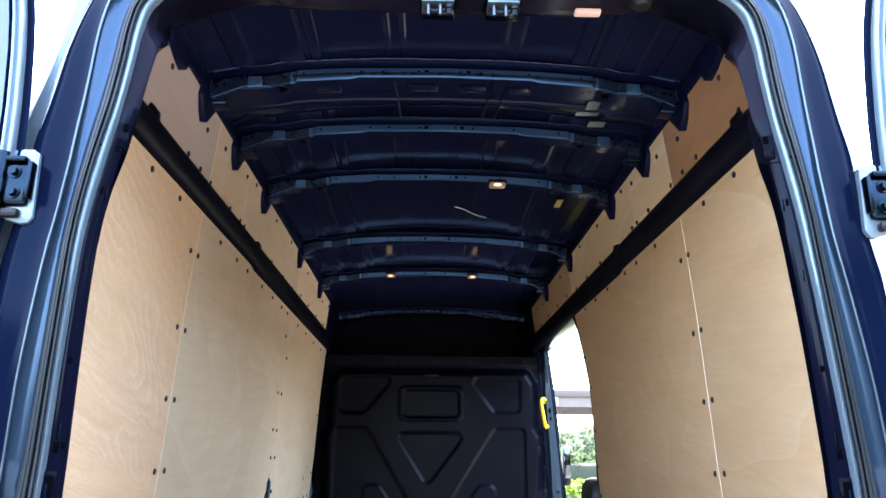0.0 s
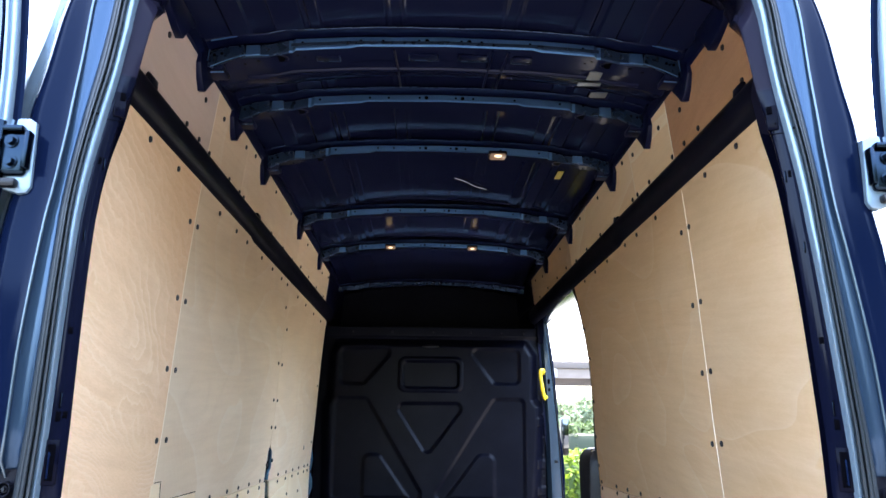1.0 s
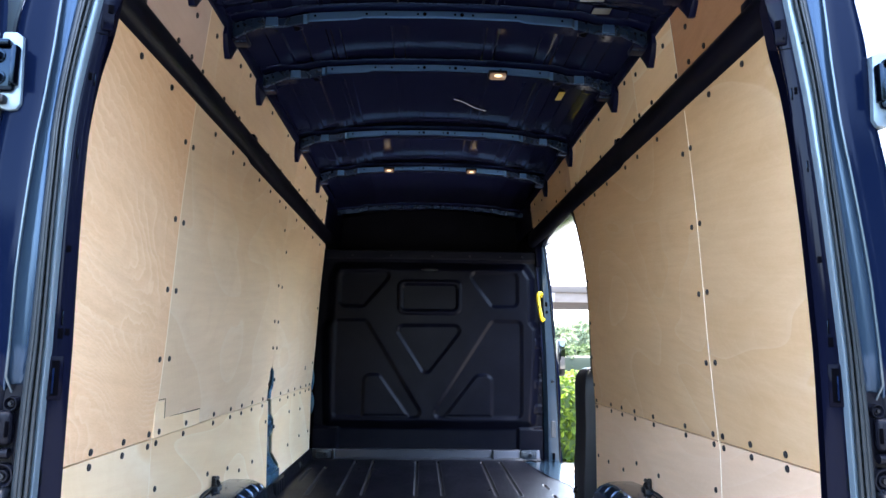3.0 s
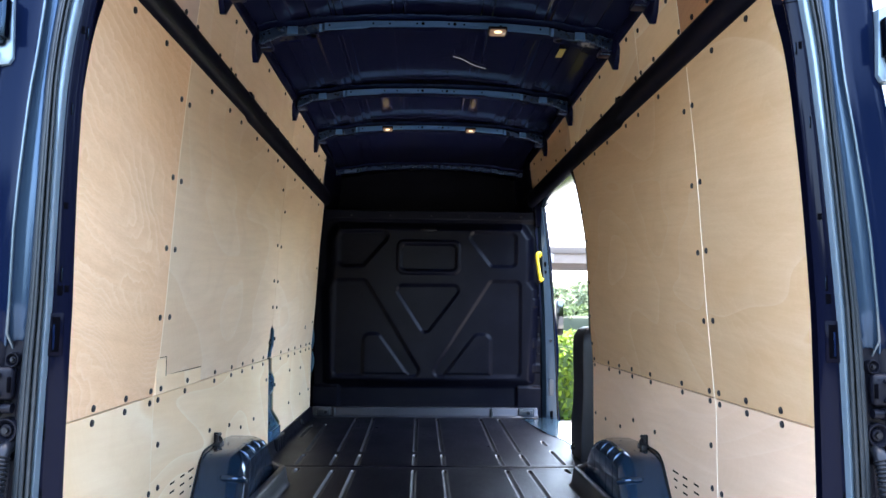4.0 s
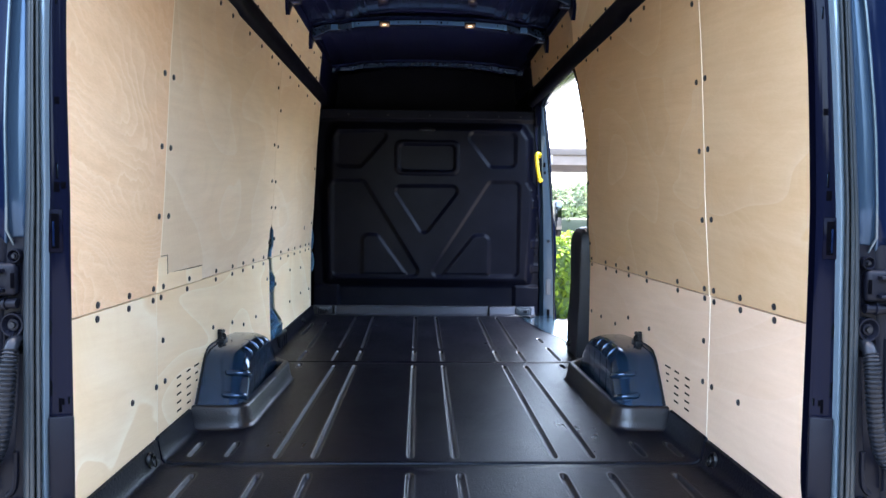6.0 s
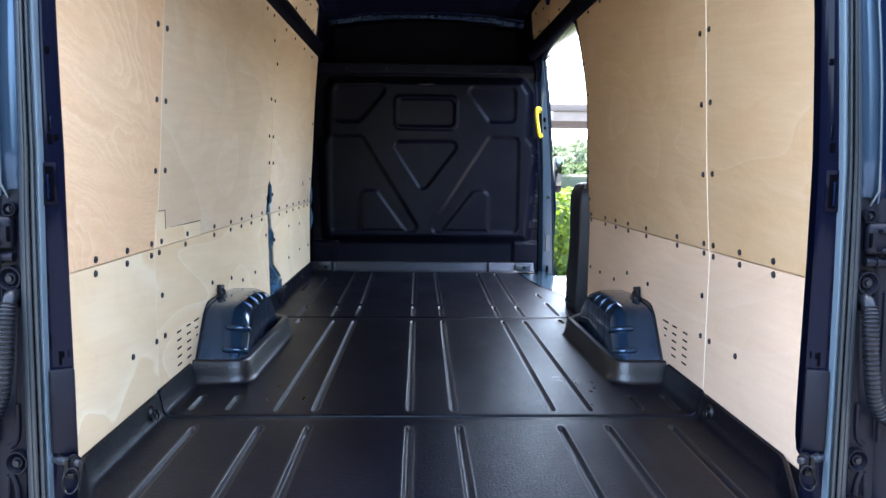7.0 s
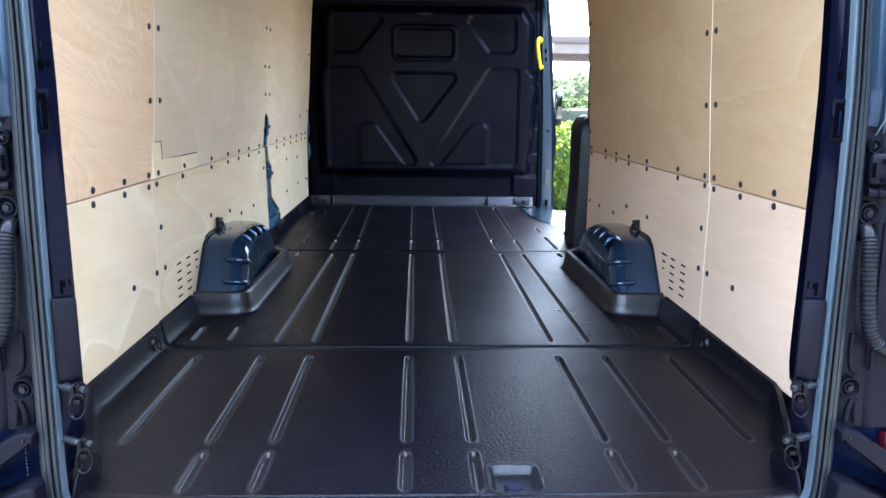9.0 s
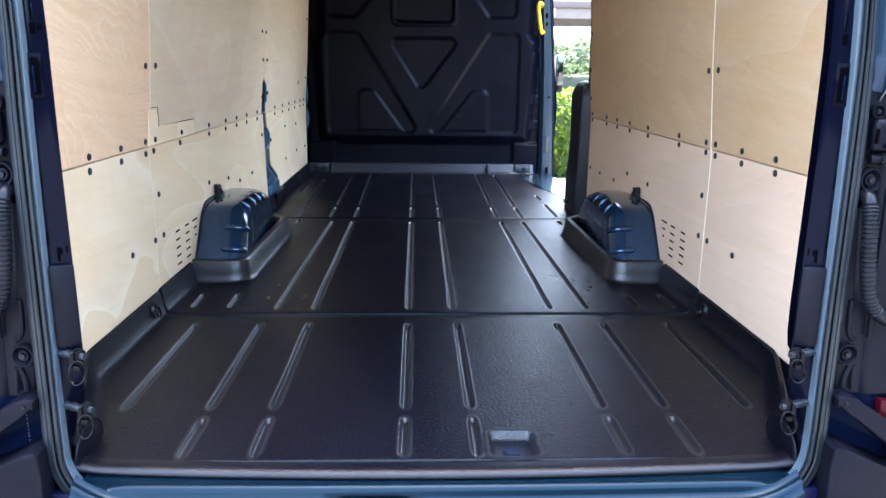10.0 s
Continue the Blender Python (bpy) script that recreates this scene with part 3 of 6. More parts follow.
strip = thing("threshold_strip", "grey metal strip across the floor at the foot of the bulkhead", "metal strip", kind="structure")
rows = []
for x in np.linspace(-0.86, 0.84, 35):
    k = 0.012 * math.exp(-((x + 0.69) / 0.012) ** 2) + 0.012 * math.exp(-((x - 0.70) / 0.012) ** 2)
    rows.append([(x, 4.255, 0.0), (x, 4.262, 0.006 + k), (x, 4.285, 0.010), (x, 4.30, 0.03), (x, 4.308, 0.055), (x, 4.316, 0.064), (x, 4.36, 0.066)])
v, f = loft(rows)
data_part("strip_body", v, f, SILVER, strip)
for x, w in ((-0.765, 0.055), (0.752, 0.060)):
    bm = bmesh.new()
    rbox(bm, x - w, x + w, 4.262, 4.300, 0.0, 0.072, 0.008, 2)
    rbox(bm, x - w * 0.75, x + w * 0.75, 4.256, 4.275, 0.010, 0.056, 0.006, 2)
    part("end_plate", bm, SILVER, strip, "raised grey end plate of the strip")
    bm = bmesh.new()
    cyl(bm, (x + 0.012, 4.258, 0.034), (x + 0.012, 4.247, 0.034), 0.017, 0.013, 14)
    part("bolt", bm, BOLT, strip)
for x in (-0.69, 0.49):
    bm = bmesh.new()
    rbox(bm, x - 0.006, x + 0.006, 4.258, 4.305, 0.004, 0.068, 0.003, 1)
    part("strip_rib", bm, SILVER, strip)

# near-black wall over the bulkhead, for the shade of the hollow there
head_wall = thing("wall_head", "near-black wall for the shaded hollow above the cab bulkhead", "wall", kind="structure")
bm = bmesh.new()
rbox(bm, -0.95, 0.98, 5.28, 5.32, 1.5, 2.15)
part("head_panel", bm, RAIL, head_wall)
rows = [[(x, 4.36, 1.56), (x, 4.39, 1.575), (x, 5.29, 1.575)] for x in (-0.95, 0, 0.95)]
v, f = loft(rows)
data_part("ledge", v, f, RAIL, head_wall)

handle = thing("grab_handle", "bright yellow plastic grab handle beside the sliding door", "handle")
bm = bmesh.new()
tube(bm, spline([(0.872, 4.345, 1.236), (0.852, 4.29, 1.244), (0.833, 4.266, 1.236), (0.829, 4.262, 1.205), (0.840, 4.262, 1.125), (0.852, 4.263, 1.058), (0.861, 4.28, 1.040), (0.888, 4.345, 1.046)], 40), 0.014, 12)
part("grip", bm, YELLOW, handle)
for z, x in ((1.236, 0.870), (1.046, 0.886)):
    bm = bmesh.new()
    rbox(bm, x - 0.02, x + 0.02, 4.335, 4.352, z - 0.025, z + 0.025, 0.006)
    part("mount", bm, YELLOW, handle)

# ---- side walls ----
wall_left = thing("wall_left", "left side wall lined with birch plywood boards", "wall", kind="structure")
wall_right = thing("wall_right", "right side wall lined with birch plywood boards beside the sliding door", "wall", kind="structure")
me_screw = bpy.data.meshes.new("screw")
bm = bmesh.new()
cyl(bm, (0, 0, 0), (0, 0, 0.0035), 0.0095, 0.0085, 10)
cyl(bm, (0, 0, 0.0035), (0, 0, 0.0055), 0.0045, 0.003, 8)
bm.to_mesh(me_screw)
bm.free()
finish(me_screw, SCREW)


def slope(z):
    return (half(z + 0.02) - half(z - 0.02)) / 0.04


def board(side, wall, y_rear, y_front, z0, z1, mat, screws=(), name="plywood_board", label="", n=24):
    """A thin board bent to the wall's profile, between two edge lines y(z)."""
    zs = [z0 + (z1 - z0) * i / n for i in range(n + 1)]
    a = (lambda z: y_rear) if not callable(y_rear) else y_rear
    b = (lambda z: y_front) if not callable(y_front) else y_front
    rows = []
    t = 0.009
    for i, z in enumerate(zs):
        x = half(z)
        e = 0.0012
        zz = z + (e if i == 0 else -e if i == n else 0)
        rows.append([(side * (x + t), a(z) + e, z), (side * (x + e), a(z), zz), (side * x, a(z) + e, zz), (side * x, b(z) - e, zz), (side * (x + e), b(z), zz), (side * (x + t), b(z) - e, z)])
    v, f = loft(rows)
    k = len(v)
    f.append(tuple(range(6)))
    f.append(tuple(range(k - 6, k)))
    ob = data_part(name, v, f, mat, wall, label, angle=0.5)
    for y, z in screws:
        s = new("screw", me_screw)
        s.parent = ob
        n = Vector((-side, 0, slope(z))).normalized()
        s.matrix_basis = Matrix.Translation((side * (half(z) - 0.0005), y, z)) @ n.to_track_quat("Z", "Y").to_matrix().to_4x4()
    return ob


SEAM_Z, RAIL0, RAIL1 = 0.527, 1.592, 1.69
BASE = 0.066


def rear_edge(z):
    return lerp(z, [0, 0.53, 0.85, 1.05, 1.24, 1.37, 1.48, 1.6, 1.7, 1.86, 1.94], [0.40, 0.39, 0.37, 0.347, 0.312, 0.297, 0.316, 0.346, 0.38, 0.405, 0.455])


def board_end(z):
    return rear_edge(z) - 0.10


def slide_edge(z):
    return lerp(z, [0, 0.7, 0.95, 1.15, 1.35, 1.5, 1.6], [2.61, 2.61, 2.585, 2.585, 2.645, 2.71, 2.77])


def front_edge(z):
    return 4.25


row_y = (0.551, 0.754, 0.943)
row_y2 = (1.012, 1.275, 1.64, 1.90, 2.095, 2.30, 2.54)
top_y2 = (1.229, 1.475, 1.655, 1.945, 2.19, 2.43, 2.60)
# left
board(-1, wall_left, board_end, 0.9778, BASE, SEAM_Z - 0.001, PLY_C, [(y, 0.508) for y in row_y] + [(0.965, 0.235), (0.774, 0.235)])
board(-1, wall_left, 0.9802, lambda z: lerp(z, [0.066, 0.30, 0.45, 0.53], [2.74, 2.715, 2.705, 2.69]), BASE, SEAM_Z - 0.001, PLY_C, [(y, 0.51) for y in row_y2] + [(1.027, 0.371), (1.043, 0.236), (1.6, 0.323), (1.898, 0.298), (2.105, 0.257), (2.365, 0.257), (2.64, 0.42)])
board(-1, wall_left, lambda z: lerp(z, [0, 0.1, 0.14, 0.234, 0.33, 0.36, 0.41, 0.45, 0.53], [3.06, 3.06, 3.067, 2.855, 2.845, 2.875, 2.87, 2.80, 2.785]), front_edge, BASE, SEAM_Z - 0.001, PLY_C,
      [(y, 0.508) for y in (3.02, 3.27, 3.5, 3.73, 3.96, 4.12)] + [(3.34, 0.415), (3.75, 0.224), (3.33, 0.216), (4.13, 0.214), (3.75, 0.40)], n=60)
board(-1, wall_left, board_end, 0.9898, SEAM_Z + 0.001, RAIL0 + 0.006, PLY_A, [(y, 0.544) for y in row_y] + [(0.527, 1.56), (0.763, 1.56), (0.94, 1.446), (0.942, 1.199), (0.945, 0.979), (0.95, 0.766)])
board(-1, wall_left, 0.9922, lambda z: lerp(z, [0.53, 0.68, 0.714, 0.72, 2], [2.653, 2.662, 2.699, 2.70, 2.70]), SEAM_Z + 0.001, RAIL0 + 0.01, PLY_F, [(y, 0.544) for y in row_y2] + [(y, 1.557) for y in top_y2] + [(1.018, 1.449), (1.021, 1.2), (1.023, 0.981), (1.035, 0.767), (2.65, 1.44), (2.645, 1.137), (2.63, 0.945), (2.655, 0.804)], n=120)
board(-1, wall_left, lambda z: lerp(z, [0.53, 0.572, 0.591, 0.674, 0.708, 0.72, 2], [2.735, 2.732, 2.778, 2.775, 2.707, 2.702, 2.702]), front_edge, SEAM_Z + 0.001, RAIL0 + 0.01, PLY_F,
      [(y, 0.546) for y in (3.02, 3.27, 3.5, 3.73, 3.96, 4.12)] + [(2.95, 1.55), (3.25, 1.552), (3.6, 1.547), (3.95, 1.547), (4.17, 0.70), (4.17, 1.1), (2.76, 1.334), (2.745, 1.137), (2.73, 0.945), (2.76, 0.804)], n=120)
# a patch let into the boards above the seam
bm = bmesh.new()
prism(bm, [(0.972, SEAM_Z + 0.002), (1.432, SEAM_Z + 0.002), (1.428, 0.580), (1.058, 0.583), (1.050, 0.638), (0.972, 0.642)], "x", -0.8725, -0.8615, 0.0008, 1)
patch = part("plywood_patch", bm, PLY_C, wall_left, "small pale plywood patch let into the boards")
for y, z in ((1.012, 0.545), (1.275, 0.546)):
    s = new("screw", me_screw)
    s.parent = patch
    s.matrix_basis = Matrix.Translation((-0.862, y, z)) @ Vector((1, 0, 0)).to_track_quat("Z", "Y").to_matrix().to_4x4()
bm = bmesh.new()
rbox(bm, -0.8668, -0.8618, 1.056, 1.434, 0.5806, 0.5826)
rbox(bm, -0.8650, -0.8606, 1.0535, 1.0560, 0.5806, 0.6405)
rbox(bm, -0.8640, -0.8606, 0.996, 1.0560, 0.6405, 0.6425)
part("patch_joint", bm, DARK, wall_left, "dark joint round the plywood patch")
# right
board(1, wall_right, board_end, 0.9648, BASE, SEAM_Z + 0.004, PLY_D, [(y, 0.517) for y in (0.541, 0.743, 0.933)] + [(0.932, 0.248), (0.74, 0.249)])
board(1, wall_right, 0.9672, 2.612, BASE, SEAM_Z + 0.004, PLY_D, [(y, 0.52) for y in (1.008, 1.257, 1.615, 1.873, 2.078, 2.27, 2.565)] + [(1.008, 0.381), (1.005, 0.249), (1.572, 0.331), (1.867, 0.334), (2.078, 0.275), (2.345, 0.271), (2.552, 0.272)])
board(1, wall_right, board_end, 0.9718, SEAM_Z + 0.006, RAIL0 + 0.02, PLY_B, [(y, 0.552) for y in (0.541, 0.743, 0.933)] + [(0.535, 1.577), (0.767, 1.574), (0.956, 1.461), (0.948, 1.212), (0.939, 0.992), (0.927, 0.774)])
board(1, wall_right, 0.9742, slide_edge, SEAM_Z + 0.006, RAIL0 + 0.02, PLY_B, [(y, 0.551) for y in (1.008, 1.257, 1.615, 1.873, 2.078, 2.27, 2.565)] + [(y, 1.578) for y in (1.258, 1.507, 1.683, 1.996, 2.24, 2.482)] + [(1.028, 1.46), (1.019, 1.211), (1.009, 0.991), (1.001, 0.772), (2.62, 1.339), (2.56, 1.175), (2.56, 0.952), (2.585, 0.774), (2.585, 0.631)])
# boards above the rails
for side, wall in ((-1, wall_left), (1, wall_right)):
    zt = 1.965
    lift = 0.0 if side < 0 else 0.02
    s1 = [(y, 1.703 + lift) for y in (0.434, 0.757, 0.882)] + [(0.504, 1.859), (0.87, 1.835)]
    s2 = [(y, 1.70 + lift) for y in (1.0, 1.265, 1.42)] + [(1.08, 1.86), (1.4, 1.88)]
    s3 = [(y, 1.70 + lift) for y in (1.49, 1.78, 2.05, 2.35, 2.62)] + [(1.55, 1.90), (2.0, 1.89), (2.4, 1.90)]
    s4 = [(y, 1.72 + lift) for y in (2.9, 3.2, 3.55, 3.9)] + [(3.0, 1.88), (3.7, 1.85), (4.0, 1.88)]
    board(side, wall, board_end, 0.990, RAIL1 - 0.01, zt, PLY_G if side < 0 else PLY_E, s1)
    board(side, wall, 0.992, 1.443, RAIL1 - 0.01, zt, PLY_F if side < 0 else PLY_C, s2)
    board(side, wall, 1.445, 2.76, RAIL1 - 0.01, zt, PLY_F if side < 0 else PLY_C, s3)
    board(side, wall, 2.762, 4.06 if side < 0 else 4.20, RAIL1 - 0.01, zt, PLY_F if side < 0 else PLY_B, s4)

# pale strips in the joints, for the board ends that catch the light
for side, wall, y, z0, z1 in ((-1, wall_left, 0.991, 0.645, RAIL0), (-1, wall_left, 0.979, BASE, SEAM_Z), (1, wall_right, 0.973, SEAM_Z, RAIL0), (1, wall_right, 0.966, BASE, SEAM_Z), (-1, wall_left, 0.991, RAIL1, 1.95), (1, wall_right, 0.991, RAIL1, 1.95), (1, wall_right, 1.444, RAIL1, 1.95)):
    rows = []
    for z in np.linspace(z0, z1, 12):
        x = half(z)
        proud = 0.0013 if side > 0 else 0.0008 if z0 > BASE else -0.0002
        rows.append([(side * (x + 0.02), y - 0.002, z), (side * (x + 0.0004), y - 0.0022, z), (side * (x - proud * 0.7), y - 0.0010, z), (side * (x - proud * 0.7), y + 0.0010, z), (side * (x + 0.0004), y + 0.0022, z), (side * (x + 0.02), y + 0.002, z)])
    v, f = loft(rows)
    data_part("lit_joint_edge", v, f, EDGE, wall)

# long black rails between the boards
for side, name in ((-1, "side_rail"), (1, "side_rail")):
    rail = thing(name, "long black painted body rail along the plywood side wall", "rail", "side rails", "structure")
    rows = []
    up = 0.0 if side < 0 else 0.012
    for y in list(np.linspace(0.28, 1.70, 12)) + [1.76, 1.80] + list(np.linspace(1.9, 4.34, 16)):
        wide = 0.010 if y > 1.74 else 0.0
        k = 0.020 * (y - 0.35) / 4 + up
        z0, z1 = RAIL0 + k * 0.6 - wide, RAIL1 + k
        rows.append([(side * (half(z0) + 0.01), y, z0 - 0.004), (side * (half(z0) - 0.006), y, z0), (side * (half(z0) - 0.022), y, z0 + 0.014), (side * (half(z0) - 0.030), y, z0 + 0.03),
                     (side * (half(z1) - 0.022), y, z1 - 0.03), (side * (half(z1) - 0.014), y, z1 - 0.012), (side * (half(z1) - 0.004), y, z1), (side * (half(z1) + 0.01), y, z1 + 0.002)])
    v, f = loft(rows)
    data_part("rail_body", v, f, RAIL, rail)
    for y in (0.45, 1.74):
        bm = bmesh.new()
        rbox(bm, side * (half(1.7) - 0.014), side * (half(1.7) + 0.005), y - 0.03, y + 0.03, RAIL1 - 0.02 + up, RAIL1 + 0.014 + up, 0.006)
        part("bracket", bm, RAIL, rail)

# body skin outside the boards
for side, wall in ((-1, wall_left), (1, wall_right)):
    spans = [(0.36, 5.31, -0.12, 2.06)] if side < 0 else [(0.36, 2.66, -0.12, 2.06), (2.66, 5.31, 1.70, 2.06), (4.36, 5.31, -0.12, 1.72)]
    for y0, y1, z0, z1 in spans:
        rows = []
        for z in np.linspace(z0, z1, 14):
            x = half(z) + 0.02
            w = 0.11 if y0 < 4 else 0.02
            rows.append([(side * x, y0, z), (side * x, y1, z), (side * (x + w), y1, z), (side * (x + w), y0, z)])
        v, f = loft(rows, closed=True)
        f += [(0, 1, 2, 3), tuple(range(len(v) - 4, len(v)))]
        data_part("body_side", v, f, NAVY_IN, wall)

# painted pillar seen in the gap between the left boards
pillar = thing("door_pillar", "painted body pillar in the gap between the plywood boards, its blue lightened for light", "pillar", kind="structure")
rows = []
for z, y0, y1, d in ((0.0, 2.74, 3.12, -0.010), (0.13, 2.74, 3.12, -0.010), (0.15, 2.74, 3.09, -0.012), (0.24, 2.73, 2.90, -0.012), (0.32, 2.72, 2.89, -0.012), (0.345, 2.72, 2.90, -0.004), (0.37, 2.72, 2.90, -0.002), (0.41, 2.72, 2.90, -0.002), (0.44, 2.71, 2.86, -0.006), (0.465, 2.70, 2.82, -0.012), (0.53, 2.64, 2.82, -0.012), (0.56, 2.63, 2.80, -0.014)):
    x = -(half(z) - d)
    rows.append([(x - 0.03, y0, z), (x, y0, z), (x, y0 + 0.02, z), (x, y1 - 0.03, z), (x, y1, z), (x - 0.03, y1 + 0.02, z)])
v, f = loft(rows)
# Navy lightened to make up for the weak light in the gap.
PILLAR = painted("lightened_pillar_navy", (0.05, 0.13, 0.21), 0.25, 0.3, 0.4)
data_part("pillar_skin", v, f, PILLAR, pillar)
bm = bmesh.new()
rbox(bm, -0.884, -0.862, 2.778, 3.055, 0.025, 0.125, 0.006)
part("pillar_step", bm, PILLAR, pillar)
bm = bmesh.new()
rbox(bm, -0.93, -0.882, 2.62, 2.82, 0.56, 0.74)
part("cavity", bm, DARK, pillar, "near-black block for the shade in the pillar's hollow")
bm = bmesh.new()
tube(bm, spline([(-0.868, 2.701, 0.722), (-0.868, 2.735, 0.70), (-0.868, 2.765, 0.67), (-0.869, 2.768, 0.60), (-0.870, 2.735, 0.575), (-0.872, 2.728, 0.535)], 24), 0.009, 8)
tube(bm, spline([(-0.868, 2.699, 0.722), (-0.868, 2.672, 0.69), (-0.870, 2.665, 0.62), (-0.872, 2.662, 0.535)], 18), 0.004, 8)
part("rolled_edge", bm, PILLAR, pillar)
# Black discs for the dark holes in the pillar.
for y, z in ((2.83, 0.165), (2.80, 0.335), (2.87, 0.372), (2.79, 0.632), (2.655, 0.615)):
    bm = bmesh.new()
    x = half(z) + (0.012 if 0.1 < z < 0.34 else 0.0)
    cyl(bm, (-x, y, z), (-(x - 0.006), y, z), 0.011, 0.009, 10)
    part("hole_disc", bm, BLACK, pillar)
bm = bmesh.new()
rbox(bm, -0.872, -0.835, 2.845, 3.10, 0.0, 0.075, 0.010)
for y in (2.90, 2.96, 3.02):
    rbox(bm, -0.842, -0.831, y - 0.012, y + 0.012, 0.006, 0.068, 0.004)
part("pillar_foot", bm, TRIM, pillar, "black plastic foot cover")

# painted corner post between the left boards and the bulkhead
post_l = thing("corner_post", "post edge in the corner beside the bulkhead, its blue lightened for light", "pillar", kind="structure")
for z0, z1, bulge in ((0.50, 0.66, 0.012), (0.33, 0.48, 0.016)):
    rows = []
    for k in range(9):
        z = z0 + (z1 - z0) * k / 8
        x = 0.866 - bulge * math.sin(math.pi * k / 8)
        rows.append([(-0.90, 4.262, z), (-x, 4.264, z), (-x + 0.004, 4.275, z), (-x, 4.30, z), (-0.90, 4.302, z)])
    v, f = loft(rows)
    data_part("post_edge", v, f, PILLAR, post_l)
bm = bmesh.new()
rbox(bm, -0.872, -0.858, 3.842, 3.882, 0.657, 0.691, 0.003)
tagged(part("wall_plug", bm, BLACK), "small black rectangular plug in the plywood board", "plug")

# ventilation slots in the lower boards, as near-black bars for their shade
for side, wall in ((-1, wall_left), (1, wall_right)):
    vent = thing("vent_slots", "rows of near-black bars for the slots in the lower plywood board", "vent", "vents")
    for c, y in enumerate((1.385, 1.29, 1.185)):
        for r in range(5):
            z = (0.218 - 0.0285 * r) if side < 0 else (0.226 - 0.0268 * r)
            if c == 0 and r > 2:
                continue
            w = (0.030, 0.018, 0.010)[r] if c == 0 else 0.022
            if side > 0:
                y2 = y - 0.04
            else:
                y2 = y
            bm = bmesh.new()
            rbox(bm, side * 0.8695, side * 0.875, y2 - w, y2 + w, z - 0.0032, z + 0.0032)
            part("slot", bm, DARK, vent, smooth=False)

# ---- wheel arch boxes ----
def wheel_arch(side):
    arch = thing("wheel_arch_box", "dark blue painted wheel arch box with pressed beads", "wheel arch", "wheel arch boxes")
    # rings along y: rear foot, sloping rear face, top, front
    rows = []
    for y, h, xi in ((1.335, 0.04, 0.715), (1.345, 0.06, 0.705), (1.36, 0.085, 0.698), (1.42, 0.165, 0.694), (1.465, 0.222, 0.696), (1.485, 0.238, 0.698), (1.52, 0.250, 0.702), (1.60, 0.255, 0.708), (1.8, 0.256, 0.715), (1.95, 0.245, 0.722), (2.05, 0.222, 0.726), (2.12, 0.175, 0.728), (2.18, 0.09, 0.728), (2.2, 0.0, 0.728)):
        r = min(0.05, h * 0.45)
        ring = [(0.885, y, max(h, 0.0)), (xi + 0.13, y, h), (xi + r + 0.02, y, h)]
        for a in (20, 45, 70, 90):
            ring.append((xi + r - r * math.sin(radians(a)) + 0.02 * (1 - a / 90), y, h - r + r * math.cos(radians(a))))
        ring += [(xi - 0.002, y, max(h * 0.45, 0.0)), (xi - 0.006, y, -0.002)]
        rows.append([(side * x, yy, z) for x, yy, z in ring])
    v, f = loft(rows)
    data_part("arch_shell", v, f, ARCH_BLUE, arch, angle=0.8)
    # vertical beads on the inner flank
    for y in (1.60, 1.72, 1.84, 1.96):
        bm = bmesh.new()
        xf, ht = lerp(y, [1.5, 1.8, 2.0], [0.704, 0.716, 0.725]), lerp(y, [1.6, 1.8, 2.0], [0.252, 0.254, 0.232])
        tube(bm, spline([(side * (xf - 0.003), y, 0.03), (side * xf, y, ht * 0.6), (side * (xf + 0.002), y, ht - 0.045), (side * (xf + 0.016), y, ht - 0.014), (side * (xf + 0.05), y, ht - 0.002), (side * (xf + 0.075), y, ht - 0.002)], 20), lambda i: 0.0065 if 0 < i < 19 else 0.002, 8)
        bmesh.ops.translate(bm, vec=(side * 0.0035, 0, -0.0035), verts=bm.verts)
        part("bead", bm, ARCH_BLUE, arch)
    # two short beads on the sloping rear face
    for z, y in ((0.178, 1.430), (0.106, 1.376)):
        bm = bmesh.new()
        tube(bm, spline([(side * 0.778, y + 0.004, z + 0.004), (side * 0.75, y, z), (side * 0.718, y + 0.004, z - 0.002), (side * 0.701, y + 0.02, z - 0.008), (side * 0.696, y + 0.045, z - 0.02)], 16), lambda i: 0.012 if 0 < i < 15 else 0.004, 10)
        part("bead", bm, ARCH_BLUE, arch)
    # bracket on top, against the boards
    br = bmesh.new()
    rbox(br, side * 0.868, side * 0.835, 1.64, 1.70, 0.245, 0.268, 0.005)
    rbox(br, side * 0.866, side * 0.848, 1.652, 1.664, 0.262, 0.306, 0.004)
    rbox(br, side * 0.866, side * 0.848, 1.686, 1.697, 0.255, 0.298, 0.004)
    cyl(br, (side * 0.855, 1.645, 0.292), (side * 0.855, 1.70, 0.292), 0.008)
    tube(br, spline([(side * 0.862, 1.35, 0.075), (side * 0.862, 1.43, 0.18), (side * 0.862, 1.485, 0.245), (side * 0.862, 1.54, 0.262), (side * 0.862, 1.66, 0.262)], 16), 0.004, 8)
    part("bracket", br, BLACK, arch, "black belt bracket")
    bm = bmesh.new()
    tube(bm, [(side * (0.845 + 0.010 * math.cos(a)), 1.655 + 0.004 * math.sin(a), 0.276 + 0.012 * math.sin(a)) for a in np.linspace(0, 2 * math.pi, 18)[:-1]], 0.0045, 8, closed=True)
    part("ring", bm, BLACK, arch)


wheel_arch(-1)
wheel_arch(1)

# ---- roof ----
def roof_z(x):
    return 2.062 - 0.085 * (abs(x) / 0.78) ** 2.2


